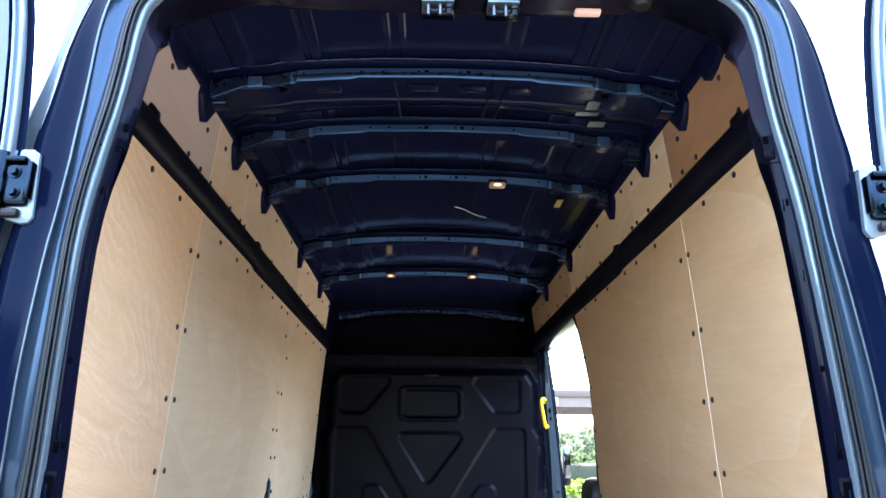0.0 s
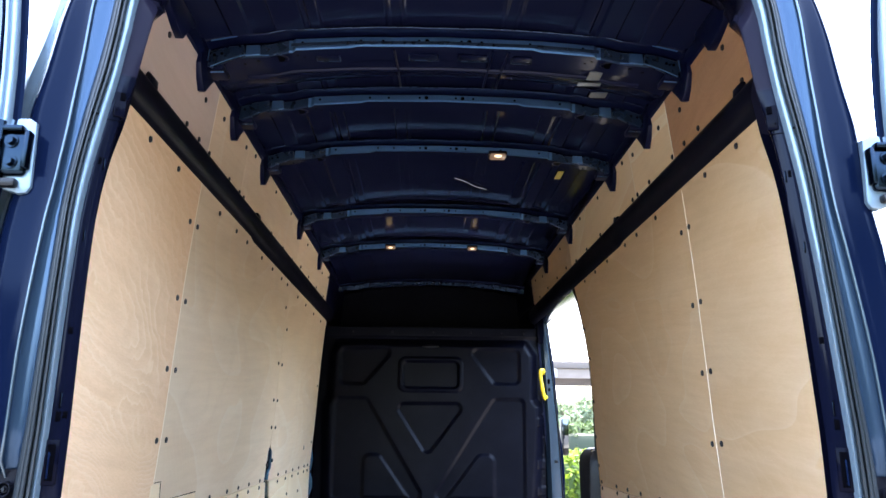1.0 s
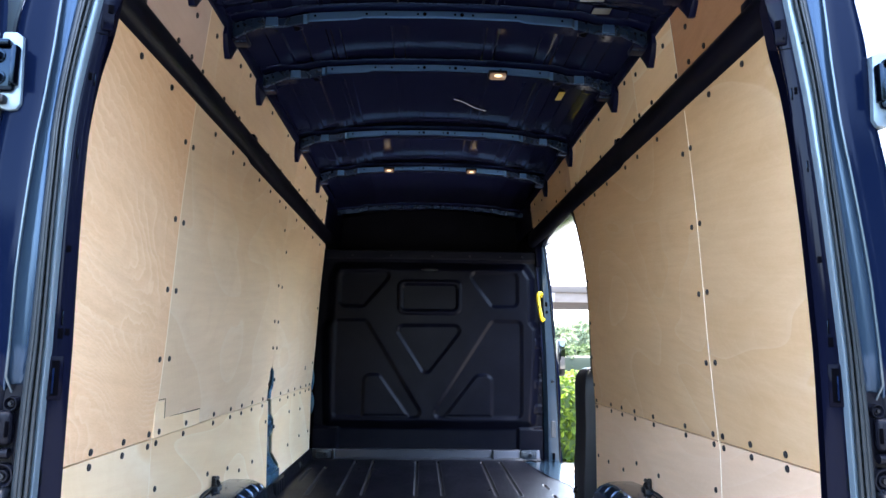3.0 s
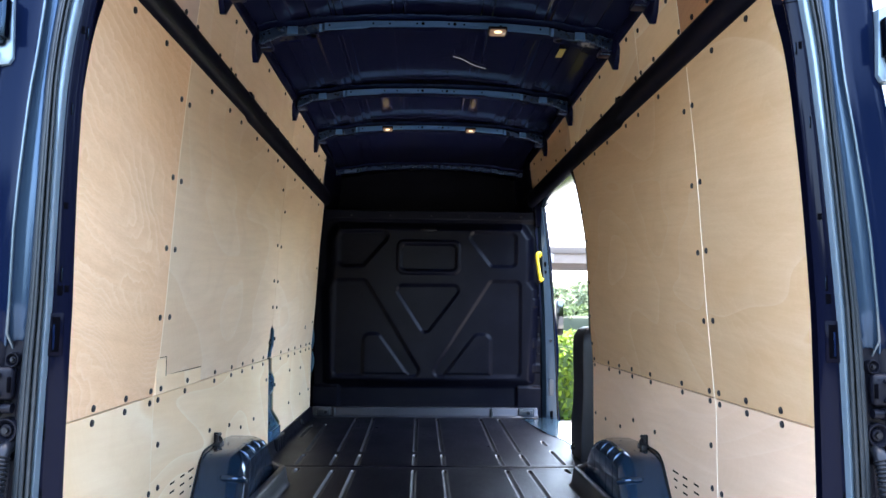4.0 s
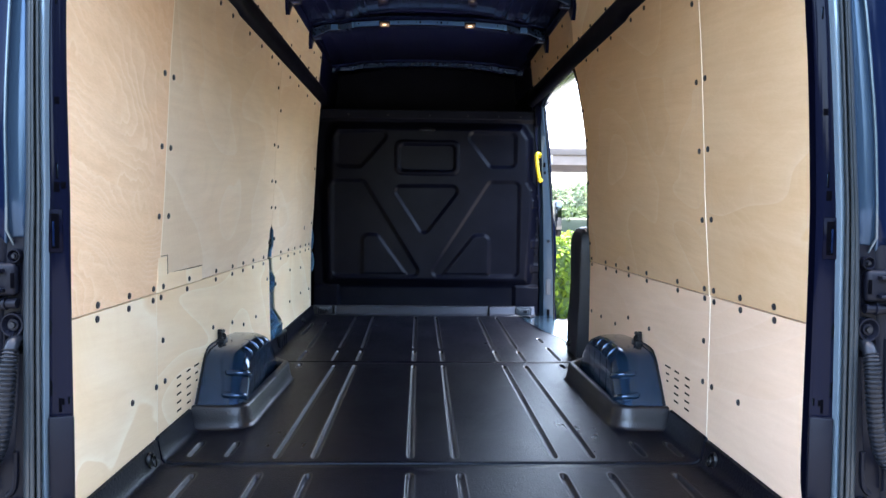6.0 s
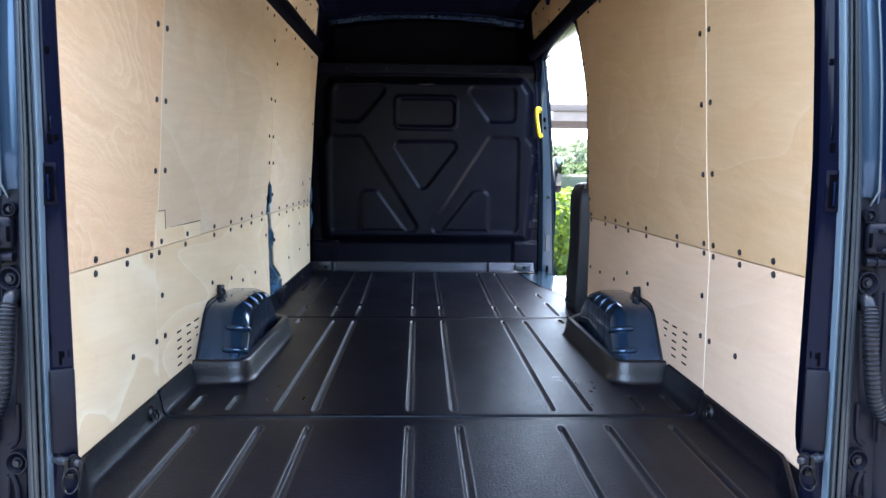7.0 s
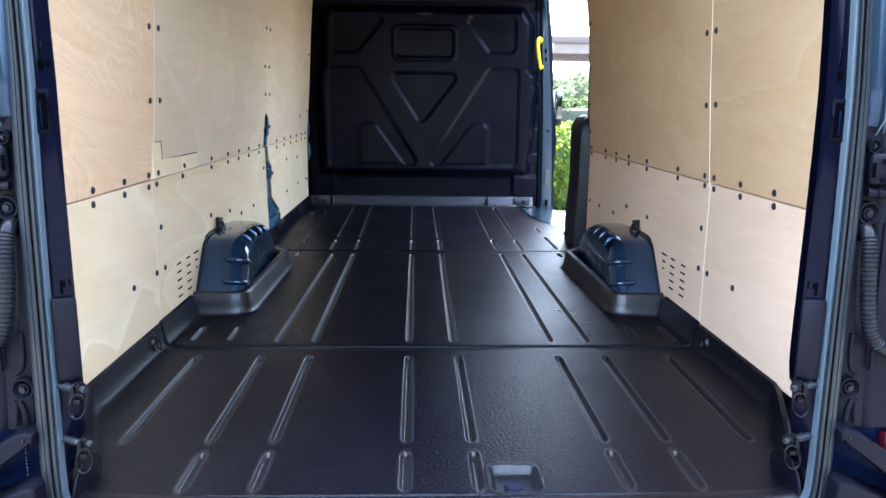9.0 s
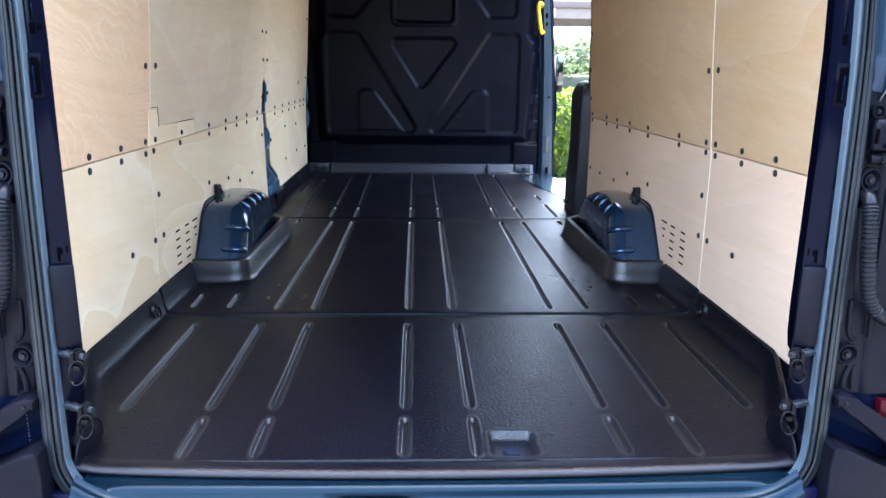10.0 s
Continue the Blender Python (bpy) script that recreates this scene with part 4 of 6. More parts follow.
swage = ((-0.64, 0.03, 0.006), (-0.49, 0.045, 0.008), (-0.41, 0.018, 0.006), (-0.183, 0.007, 0.003), (-0.135, 0.007, 0.003), (0.18, 0.007, 0.003), (0.228, 0.007, 0.003), (0.43, 0.025, 0.006), (0.51, 0.03, 0.008), (0.64, 0.03, 0.006))
ceiling_rows = []
for x in np.linspace(-0.80, 0.80, 481):
    dz = sum(d * float(step(np.array(abs(x - c) - w), 0.007)) for c, w, d in swage)
    ceiling_rows.append([(x, y, roof_z(x) - dz + 0.0008 * math.sin(y * 2.1)) for y in np.linspace(0.05, 5.31, 28)])
v, f = loft(ceiling_rows)
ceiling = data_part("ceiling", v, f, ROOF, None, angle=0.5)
tagged(ceiling, "dark navy painted bare sheet metal van roof with pressed swages", "ceiling", kind="structure")
sol = ceiling.modifiers.new("thickness", "SOLIDIFY")
sol.thickness, sol.offset = 0.01, 1.0
# side members joining roof and walls
for side in (-1, 1):
    rows = []
    for y in np.linspace(0.42, 4.42, 20):
        rows.append([(side * x, y, z) for x, z in ((0.80, 1.99), (0.775, 1.985), (0.755, 1.97), (0.750, 1.945), (0.757, 1.925), (0.768, 1.918), (0.80, 1.915))])
    v, f = loft(rows)
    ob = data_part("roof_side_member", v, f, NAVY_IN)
    tagged(ob, "dark navy painted roof side member above the plywood", "roof member", "roof side members", "structure")


def beam_z(x, drop=0.0):
    return lerp(abs(x), [0, 0.3, 0.50, 0.535, 0.56, 0.66, 0.68, 0.72, 0.79], [1.990, 1.984, 1.970, 1.962, 1.955, 1.946, 1.942, 1.936, 1.912]) - drop


def roof_beam(y, depth=0.075, face=0.034, half_len=0.787, drop=0.0, claws=True, tall=1.0, face_mat=BEAM, label="arched pressed steel roof beam, its face in sky-lit blue, with punched holes"):
    beam = thing("roof_beam", label, "roof beam", "roof beams", "structure")
    rows = []
    for x in np.concatenate([np.linspace(-half_len, -0.70, 5), [-0.692, -0.688, -0.66, -0.652, -0.56, -0.53, -0.500, -0.488, -0.476], np.linspace(-0.42, -0.32, 4), [-0.305, -0.28], np.linspace(-0.22, 0.22, 9), [0.28, 0.305], np.linspace(0.32, 0.42, 4), [0.476, 0.488, 0.500, 0.53, 0.56, 0.652, 0.66, 0.688, 0.692], np.linspace(0.70, half_len, 5)]):
        z = beam_z(x, drop)
        end = abs(x) > 0.482
        fy = 0.012 if end else 0.0
        top = z + face * tall * (1.05 if end else 1.0)
        z += 0.006 if abs(x) < 0.29 else 0.0
        tip = 0.0 if not end else (0.003 if abs(x) < 0.655 or abs(x) > 0.69 else -0.006)
        rows.append([(x, y + 0.012 + fy, top + 0.002), (x, y + 0.004 + fy, top), (x, y + fy, top - 0.004), (x, y + fy - 0.001 + tip, z + 0.004), (x, y + fy + 0.004 + tip, z), (x, y + depth - 0.005, z), (x, y + depth, z + 0.005), (x, y + depth, top), (x, y + depth + 0.02, top + 0.006)])
    # Rear face takes the sky-lit colour; ends and body take darker ones.
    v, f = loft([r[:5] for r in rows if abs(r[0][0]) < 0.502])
    data_part("face_plate", v, f, face_mat, beam, "rear face of the beam, sky reflection in its blue", angle=0.3)
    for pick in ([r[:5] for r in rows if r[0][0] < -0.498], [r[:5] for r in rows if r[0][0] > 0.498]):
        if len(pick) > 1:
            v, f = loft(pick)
            data_part("end_plate", v, f, BEAM_END, beam, "end plate of the beam, in a half-lit copy of its blue", angle=0.3)
    # thin upper flange standing off the sheet, with a small joggle in the middle
    def lift(x):
        return 0.0025 if 0.10 < abs(x) < 0.24 else 0.0
    v, f = loft([[(p[0][0], y - 0.030, p[0][2] + 0.012 + lift(p[0][0])), (p[0][0], y - 0.027, p[0][2] + 0.009 + lift(p[0][0])), (p[0][0], y - 0.010, p[0][2] + 0.007), (p[0][0], y + 0.014, p[0][2] + 0.004)] for p in rows])
    data_part("upper_flange", v, f, NAVY_IN, beam, "dark blue upper flange of the beam", angle=0.3)
    # Lighter tube for the light along the flange's edge.
    bm = bmesh.new()
    tube(bm, [(p[0][0], y - 0.0295, p[0][2] + 0.0105 + lift(p[0][0])) for p in rows if abs(p[0][0]) < 0.6], 0.0011, 5)
    part("flange_edge", bm, BEAM_END, beam)
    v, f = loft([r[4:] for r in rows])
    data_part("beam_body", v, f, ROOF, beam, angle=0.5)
    for x in (-0.455, -0.27, -0.20, -0.085, -0.06, 0.05, 0.075, 0.115, 0.27, 0.44):
        bm = bmesh.new()
        r = 0.0075 if x in (-0.06, 0.075) else 0.0045
        zz = beam_z(x, drop) + face * tall * 0.58
        cyl(bm, (x, y - 0.0015, zz), (x, y + 0.002, zz), r, r, 10)
        part("hole", bm, DARK, beam)
    if not claws:
        return beam
    for side in (-1, 1):
        # end foot and the claw that hangs from it over the boards
        bm = bmesh.new()
        prism(bm, [(y - 0.042, 1.985), (y - 0.052, 1.895), (y - 0.024, 1.855), (y + 0.008, 1.828), (y + 0.026, 1.832), (y + 0.055, 1.875), (y + 0.10, 1.915), (y + 0.15, 1.93), (y + 0.15, 1.985)], "x", side * 0.752, side * 0.781, 0.006, 2)
        part("claw", bm, NAVY_IN, beam)
        bm = bmesh.new()
        rbox(bm, side * 0.70, side * 0.765, y + 0.005, y + 0.09, 1.902, 1.925, 0.008)
        part("end_foot", bm, NAVY_IN, beam)
        # bracket that steps down to the side member, with a welded plate in sky-lit blue
        za, zb, zc = beam_z(0.60, drop), beam_z(0.64, drop), beam_z(0.72, drop)
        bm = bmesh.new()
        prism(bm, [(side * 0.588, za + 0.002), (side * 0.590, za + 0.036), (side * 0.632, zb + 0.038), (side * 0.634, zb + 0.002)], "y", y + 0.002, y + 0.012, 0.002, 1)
        part("weld_plate", bm, BEAM, beam, "welded plate in the sky-lit beam blue")
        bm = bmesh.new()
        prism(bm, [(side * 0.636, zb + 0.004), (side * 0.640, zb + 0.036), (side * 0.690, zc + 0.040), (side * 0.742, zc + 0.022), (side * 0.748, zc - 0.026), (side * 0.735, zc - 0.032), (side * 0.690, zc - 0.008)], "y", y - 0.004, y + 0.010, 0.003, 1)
        part("end_bracket", bm, BEAM_END, beam, "end bracket in the half-lit beam blue")
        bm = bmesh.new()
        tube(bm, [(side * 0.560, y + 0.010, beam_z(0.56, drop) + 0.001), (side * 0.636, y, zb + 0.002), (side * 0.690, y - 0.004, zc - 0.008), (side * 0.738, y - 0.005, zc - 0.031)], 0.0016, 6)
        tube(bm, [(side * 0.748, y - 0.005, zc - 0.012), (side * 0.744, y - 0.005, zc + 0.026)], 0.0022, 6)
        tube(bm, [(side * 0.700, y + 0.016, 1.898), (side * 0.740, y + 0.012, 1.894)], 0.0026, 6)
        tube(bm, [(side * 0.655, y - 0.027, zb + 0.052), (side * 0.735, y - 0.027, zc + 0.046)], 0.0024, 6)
        part("bright_edge", bm, BEAM if y < 1.0 else BEAM_END, beam, "pale tubes for the light on the edges")
        for dx in (0.705, 0.728):
            bm = bmesh.new()
            zz = beam_z(dx, drop) + 0.012
            cyl(bm, (side * dx, y - 0.006, zz), (side * dx, y - 0.003, zz), 0.0050, 0.0050, 10)
            part("hole", bm, DARK, beam)
        # pressed dish with a round hole on the underside
        bm = bmesh.new()
        tube(bm, [(side * 0.535 + 0.030 * math.cos(a), y + 0.042 + 0.022 * math.sin(a), beam_z(0.535, drop) + 0.0005) for a in np.linspace(0, 2 * math.pi, 25)[:-1]], 0.0018, 6, closed=True)
        part("grommet", bm, NAVY_IN, beam)
        bm = bmesh.new()
        cyl(bm, (side * 0.535, y + 0.042, beam_z(0.535, drop) + 0.002), (side * 0.535, y + 0.042, beam_z(0.535, drop) - 0.001), 0.020, 0.020, 16)
        part("hole", bm, DARK, beam)
        for dx, dy, r in ((0.475, 0.036, 0.004), (0.455, 0.050, 0.0035), (0.60, 0.04, 0.006), (0.645, 0.055, 0.005)):
            bm = bmesh.new()
            cyl(bm, (side * dx, y + dy, beam_z(dx, drop) + 0.002), (side * dx, y + dy, beam_z(dx, drop) - 0.0012), r, r, 10)
            part("hole", bm, DARK, beam)
    return beam


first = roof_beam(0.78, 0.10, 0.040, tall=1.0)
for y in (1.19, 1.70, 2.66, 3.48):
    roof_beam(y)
roof_beam(4.28, 0.05, 0.03, 0.72, 0.105, False, face_mat=BEAM_END, label="arched steel roof beam above the cab bulkhead")
# lone claws at the rear end of the roof
for side in (-1, 1):
    ob_bm = bmesh.new()
    prism(ob_bm, [(0.40, 1.98), (0.412, 1.928), (0.44, 1.902), (0.50, 1.882), (0.545, 1.872), (0.562, 1.880), (0.575, 1.912), (0.60, 1.943), (0.64, 1.955), (0.64, 1.98)], "x", side * 0.748, side * 0.775, 0.006, 2)
    tagged(part("roof_bracket", ob_bm, NAVY_IN), "dark navy pressed bracket at the end of the roof", "bracket", "roof brackets", "structure")
# wide stiffener plate ahead of the first beam
rows = []
for x in np.linspace(-0.76, 0.76, 31):
    z = roof_z(x) - 0.012
    rows.append([(x, 0.88, beam_z(x) + 0.006), (x, 0.92, beam_z(x) + 0.008), (x, 0.935, beam_z(x) + 0.009), (x, 0.95, beam_z(x) + 0.010), (x, 1.0, beam_z(x) + 0.012), (x, 1.10, z)])
v, f = loft(rows)
data_part("stiffener_plate", v, f, ROOF, first, "dark navy stiffener plate")
# pressed ridge along the plate and darker strip along the first beam's face
xs = np.linspace(-0.66, 0.66, 31)
v, f = loft([[(x, 0.930, beam_z(x) + 0.010), (x, 0.934, beam_z(x) + 0.002), (x, 0.940, beam_z(x) + 0.000), (x, 0.946, beam_z(x) + 0.002), (x, 0.950, beam_z(x) + 0.011)] for x in xs])
data_part("plate_ridge", v, f, NAVY_IN, first, "blue pressed ridge")
xs = np.linspace(-0.49, 0.49, 25)
v, f = loft([[(x, 0.7788, beam_z(x) + 0.0225), (x, 0.7775, beam_z(x) + 0.0215), (x, 0.7772, beam_z(x) + 0.0115), (x, 0.7785, beam_z(x) + 0.0105)] for x in xs])
data_part("face_groove", v, f, BEAM_END, first)
for x, w in ((-0.38, 0.035), (-0.07, 0.045), (0.09, 0.045), (0.25, 0.03)):
    bm = bmesh.new()
    z = beam_z(x) + 0.007
    rbox(bm, x - w, x + w, 0.822, 0.856, z - 0.010, z - 0.004, 0.002)
    part("pressed_slot", bm, NAVY_IN, first)
    # Lighter frame for the light on the slot's rim.
    bm = bmesh.new()
    for x0, x1, y0, y1 in ((x - w - 0.004, x + w + 0.004, 0.857, 0.859), (x - w - 0.004, x - w - 0.002, 0.828, 0.857), (x + w + 0.002, x + w + 0.004, 0.828, 0.857)):
        rbox(bm, x0, x1, y0, y1, z - 0.012, z - 0.004, 0.0005, 1)
    part("slot_rim", bm, BEAM_END, first)
# short cross ribs that join plate and ridge
for x, lean in ((-0.165, 0.004), (0.155, -0.004), (0.205, -0.006)):
    bm = bmesh.new()
    tube(bm, [(x, 0.80, beam_z(x) + 0.004), (x + lean, 0.86, beam_z(x) + 0.005), (x + lean * 2, 0.93, beam_z(x) + 0.005), (x + lean * 3, 1.08, beam_z(x) + 0.012)], 0.004, 6)
    part("cross_rib", bm, NAVY_IN, first)
# pale metallic pieces that stand in for sky reflections on the beams
for x, y, wx, wy in ((0.505, 0.905, 0.022, 0.03), (0.545, 1.03, 0.03, 0.02), (0.50, 0.97, 0.04, 0.012)):
    bm = bmesh.new()
    z = beam_z(x) + (0.0 if y < 1.1 else -0.003)
    rbox(bm, x - wx, x + wx, y - wy, y + wy, z - 0.003, z + 0.001, 0.001, 1)
    tagged(part("plate_glint", bm, PLATE_GLINT), "pale patch for a sky reflection on a roof beam", "tape", "foil tapes")
bm = bmesh.new()
rbox(bm, 0.572, 0.602, 1.965, 2.075, roof_z(0.58) - 0.0125, roof_z(0.58) - 0.0085, 0.001, 1)
tagged(part("yellow_tag", bm, TAG), "yellow paper tag stuck to the dark roof sheet", "tag")
bm = bmesh.new()
tube(bm, spline([(0.09, 2.22, roof_z(0.1) - 0.009), (0.14, 2.27, roof_z(0.1) - 0.006), (0.20, 2.33, roof_z(0.2) - 0.010), (0.265, 2.38, roof_z(0.3) - 0.004)], 14), 0.0022, 6)
tagged(part("loose_wire", bm, CHROME), "thin pale loose wire against the roof sheet", "wire")


def roof_lamp(x, y, z, w=0.035):
    lamp = thing("ceiling_lamp", "small lit rectangular load area lamp on a roof beam", "ceiling lamp", "ceiling lamps")
    bm = bmesh.new()
    rbox(bm, x - w - 0.006, x + w + 0.006, y - 0.024, y + 0.03, z - 0.004, z + 0.016, 0.005)
    part("housing", bm, TRIM, lamp)
    bm = bmesh.new()
    rbox(bm, x - w, x + w, y - 0.026, y + 0.024, z - 0.013, z + 0.004, 0.006)
    part("lens", bm, LENS, lamp, "dim warm plastic lens")
    bm = bmesh.new()
    got = bmesh.ops.create_uvsphere(bm, u_segments=20, v_segments=10, radius=1)["verts"]
    bmesh.ops.transform(bm, matrix=Matrix.Translation((x, y - 0.020, z - 0.0085)) @ Matrix.Diagonal((w * 0.62, 0.009, 0.0062, 1)), verts=got)
    part("glowing_core", bm, LAMP, lamp, "hot bright middle of the lens")
    lit = new("lamp_light", bpy.data.lights.new("lamp_light", "POINT"))
    lit.data.energy, lit.data.shadow_soft_size, lit.data.color = 0.0009, 0.02, (1.0, 0.72, 0.42)
    lit.location = (x, y - 0.01, z - 0.04)
    lit.parent = lamp


roof_lamp(0.253, 1.665, 1.966, 0.034)
roof_lamp(-0.287, 3.45, 1.985, 0.029)
roof_lamp(0.259, 3.45, 1.985, 0.029)

# ---- rear opening: pillars, header and seal ----
# stations: opening edge (x, z) and inner edge (x, y, z)
STATIONS = [(0.0, -0.085, 0.0, 0.03, -0.06), (0.53, -0.082, 0.54, 0.03, -0.06), (0.63, -0.070, 0.65, 0.04, -0.05), (0.693, -0.040, 0.72, 0.08, -0.03), (0.722, 0.005, 0.77, 0.20, 0.005), (0.7275, 0.06, 0.73, 0.08, 0.06),
            (0.7265, 0.2, 0.686, 0.02, 0.2), (0.7245, 0.4, 0.686, 0.02, 0.4), (0.7215, 0.6, 0.687, 0.02, 0.6), (0.716, 0.83, 0.686, 0.02, 0.83), (0.706, 1.08, 0.681, 0.02, 1.08), (0.694, 1.25, 0.671, 0.02, 1.25),
            (0.676, 1.38, 0.655, 0.02, 1.38), (0.660, 1.48, 0.632, 0.02, 1.48), (0.648, 1.58, 0.617, 0.02, 1.58), (0.640, 1.66, 0.612, 0.04, 1.66), (0.624, 1.72, 0.640, 0.14, 1.72), (0.585, 1.762, 0.720, 0.31, 1.82),
            (0.53, 1.785, 0.745, 0.44, 1.95), (0.45, 1.792, 0.62, 0.37, 1.95), (0.37, 1.793, 0.47, 0.19, 1.86), (0.28, 1.794, 0.33, 0.132, 1.81), (0.0, 1.796, 0.0, 0.125, 1.805)]


def sway(z):
    """Shifts the opening to the left higher up, to fit the camera's view."""
    return lerp(z, [0.8, 1.2, 1.7, 1.8], [0.0, -0.012, -0.010, 0.0])


right_half = spline(STATIONS, 90)
ring = [(-a + sway(b), b, -c + sway(b), d, e) for a, b, c, d, e in right_half]
ring = ring + [(a + sway(b), b, c + sway(b), d, e) for a, b, c, d, e in right_half[::-1][1:-1]]


def ring_normals():
    out = []
    n = len(ring)
    for i in range(n):
        ax, az = ring[i - 1][:2]
        bx, bz = ring[(i + 1) % n][:2]
        t = Vector((bx - ax, bz - az)).normalized()
        out.append((-t.y, t.x))
    return out


NORMALS = ring_normals()
if sum(nx_ * r[0] for (nx_, _), r in zip(NORMALS, ring)) < 0:
    NORMALS = [(-a, -b) for a, b in NORMALS]


def lip_width(z):
    return lerp(z, [0.0, 0.3, 0.7, 1.1, 1.35, 1.5, 1.7], [0.008, 0.008, 0.010, 0.012, 0.017, 0.014, 0.018])


def seal_edge(z):
    return lerp(z, [0.0, 0.4, 0.70, 0.85, 1.0, 1.15, 1.3, 1.45, 1.7], [0.041, 0.040, 0.039, 0.035, 0.0335, 0.033, 0.036, 0.040, 0.041])


def gutter_edge(z):
    return lerp(z, [0.0, 0.5, 0.75, 0.95, 1.15, 1.25, 1.35, 1.45, 1.6, 1.7], [0.060, 0.068, 0.070, 0.071, 0.062, 0.057, 0.062, 0.072, 0.082, 0.084])


def pillar_edge(z):
    return lerp(z, [0.0, 0.7, 1.15, 1.25, 1.4, 1.6, 1.72], [0.10, 0.13, 0.135, 0.128, 0.140, 0.136, 0.12])


def ring_skin(profile, name, mat, parent, label="", angle=0.65):
    """Runs a profile, a function of height that gives (offset outwards as the camera sees it, y), round the opening."""
    rows = []
    for (x, z, *_), (nx_, nz2) in zip(ring, NORMALS):
        rows.append([(x + nx_ * (n + 0.55 * y), y, z + nz2 * (n + 0.55 * y)) for n, y in profile(z)])
    v, f = loft(rows, loop=True)
    return data_part(name, v, f, mat, parent, label, angle=angle)


rear_frame = thing("rear_frame", "dark blue painted body frame round the open rear of the van", "door frame", kind="structure")
rows = []
for (x, z, px, py, pz), (nx_, nz2) in zip(ring, NORMALS):
    back = lerp(z, [-0.02, 0.15, 1.6, 1.74], [0.0, 0.22, 0.22, 0.0])
    wide = lerp(z, [-0.02, 0.15, 1.6, 1.74], [0.0, 0.17, 0.17, 0.0])
    rows.append([(x + nx_ * 0.002, 0.010, z + nz2 * 0.002), (x + (px - x) * 0.08, 0.008 + (py - 0.008) * 0.08, z + (pz - z) * 0.08), (x + (px - x) * 0.5, 0.008 + (py - 0.008) * 0.5, z + (pz - z) * 0.5), (x + (px - x) * 0.90, 0.008 + (py - 0.008) * 0.88, z + (pz - z) * 0.90), (px, py + 0.004, pz),
                 (px + nx_ * (0.004 + wide * 0.1), py + 0.02 + back * 0.1, pz + nz2 * 0.004), (px + nx_ * (0.02 + wide), py + 0.03 + back, pz + nz2 * 0.02), (px + nx_ * 0.12, py + 0.03 + back, pz + nz2 * 0.1)])
v, f = loft(rows, loop=True)
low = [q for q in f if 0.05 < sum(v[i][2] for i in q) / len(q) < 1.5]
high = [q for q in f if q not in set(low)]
data_part("inner_flange", v, high, HEADER, rear_frame, "inner face of header and sill, ground bounce in its colour", angle=0.9)
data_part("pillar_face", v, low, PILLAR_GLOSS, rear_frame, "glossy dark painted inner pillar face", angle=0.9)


def lip_profile(z):
    w = lip_width(z)
    return ((-0.008, 0.011), (-0.0015, 0.001), (0.15 * w, -0.006), (0.45 * w, -0.009), (0.8 * w, -0.0085), (w, -0.004), (w + 0.001, 0.006))


def seal_profile(z):
    a, b = lip_width(z) - 0.001, seal_edge(z)
    w = b - a
    return tuple((a + w * k, y) for k, y in ((0.0, 0.004), (0.02, -0.010), (0.06, -0.017), (0.14, -0.020), (0.24, -0.0205), (0.30, -0.018), (0.325, -0.012), (0.34, -0.004), (0.385, -0.004), (0.40, -0.012), (0.44, -0.018), (0.53, -0.020), (0.64, -0.0185), (0.68, -0.0155), (0.695, -0.0155), (0.72, -0.0175), (0.82, -0.0165), (0.93, -0.012), (0.985, -0.004), (1.0, 0.008)))


def set_back(z):
    """Low on the body the gutter and the pillar lie deeper, behind the plastic corner cover."""
    return lerp(z, [0.70, 0.745], [0.05, 0.0])


def gutter_profile(z):
    a, b = seal_edge(z) - 0.003, gutter_edge(z)
    w = b - a
    d = set_back(z)
    return tuple((n, y + d) for n, y in ((a, 0.006), (a + 0.12 * w, 0.010), (a + 0.45 * w, 0.009), (b - 0.008, 0.003), (b - 0.004, -0.001), (b - 0.0015, -0.004), (b + 0.0005, -0.0055), (b + 0.003, -0.0045)))


def pillar_profile(z):
    a, b = gutter_edge(z) + 0.002, pillar_edge(z)
    w = b - a
    d = set_back(z)
    return tuple((n, y + d) for n, y in ((a, -0.0045), (a + 0.004, -0.002), (a + 0.3 * w, 0.003), (a + 0.7 * w, 0.008), (b - 0.003, 0.012), (b + 0.0005, 0.018), (b + 0.004, 0.026)))


def side_profile(z):
    b, d = pillar_edge(z), set_back(z)
    return tuple((n, y + d) for n, y in ((b + 0.004, 0.026), (b + 0.012, 0.05), (b + 0.024, 0.09), (b + 0.03, 0.30)))


ring_skin(lip_profile, "opening_lip", LIP, rear_frame, "lip of the opening, sky light in its pale colour", 1.0)
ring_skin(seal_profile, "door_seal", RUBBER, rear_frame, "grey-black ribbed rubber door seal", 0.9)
ring_skin(gutter_profile, "rain_gutter", GUTTER, rear_frame, "rain gutter beside the seal, sky reflection in its blue", 1.0)
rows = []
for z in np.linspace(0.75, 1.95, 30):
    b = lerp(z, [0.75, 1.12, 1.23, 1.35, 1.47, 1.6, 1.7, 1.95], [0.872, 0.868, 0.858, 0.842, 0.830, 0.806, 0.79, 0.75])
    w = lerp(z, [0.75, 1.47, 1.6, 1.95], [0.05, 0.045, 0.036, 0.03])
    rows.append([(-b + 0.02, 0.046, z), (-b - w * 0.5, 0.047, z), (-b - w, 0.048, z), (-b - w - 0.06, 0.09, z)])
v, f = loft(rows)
data_part("side_flange", v, f, LIP, rear_frame, "outer edge of the body side, lightened for sky light", angle=0.5)
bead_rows = []
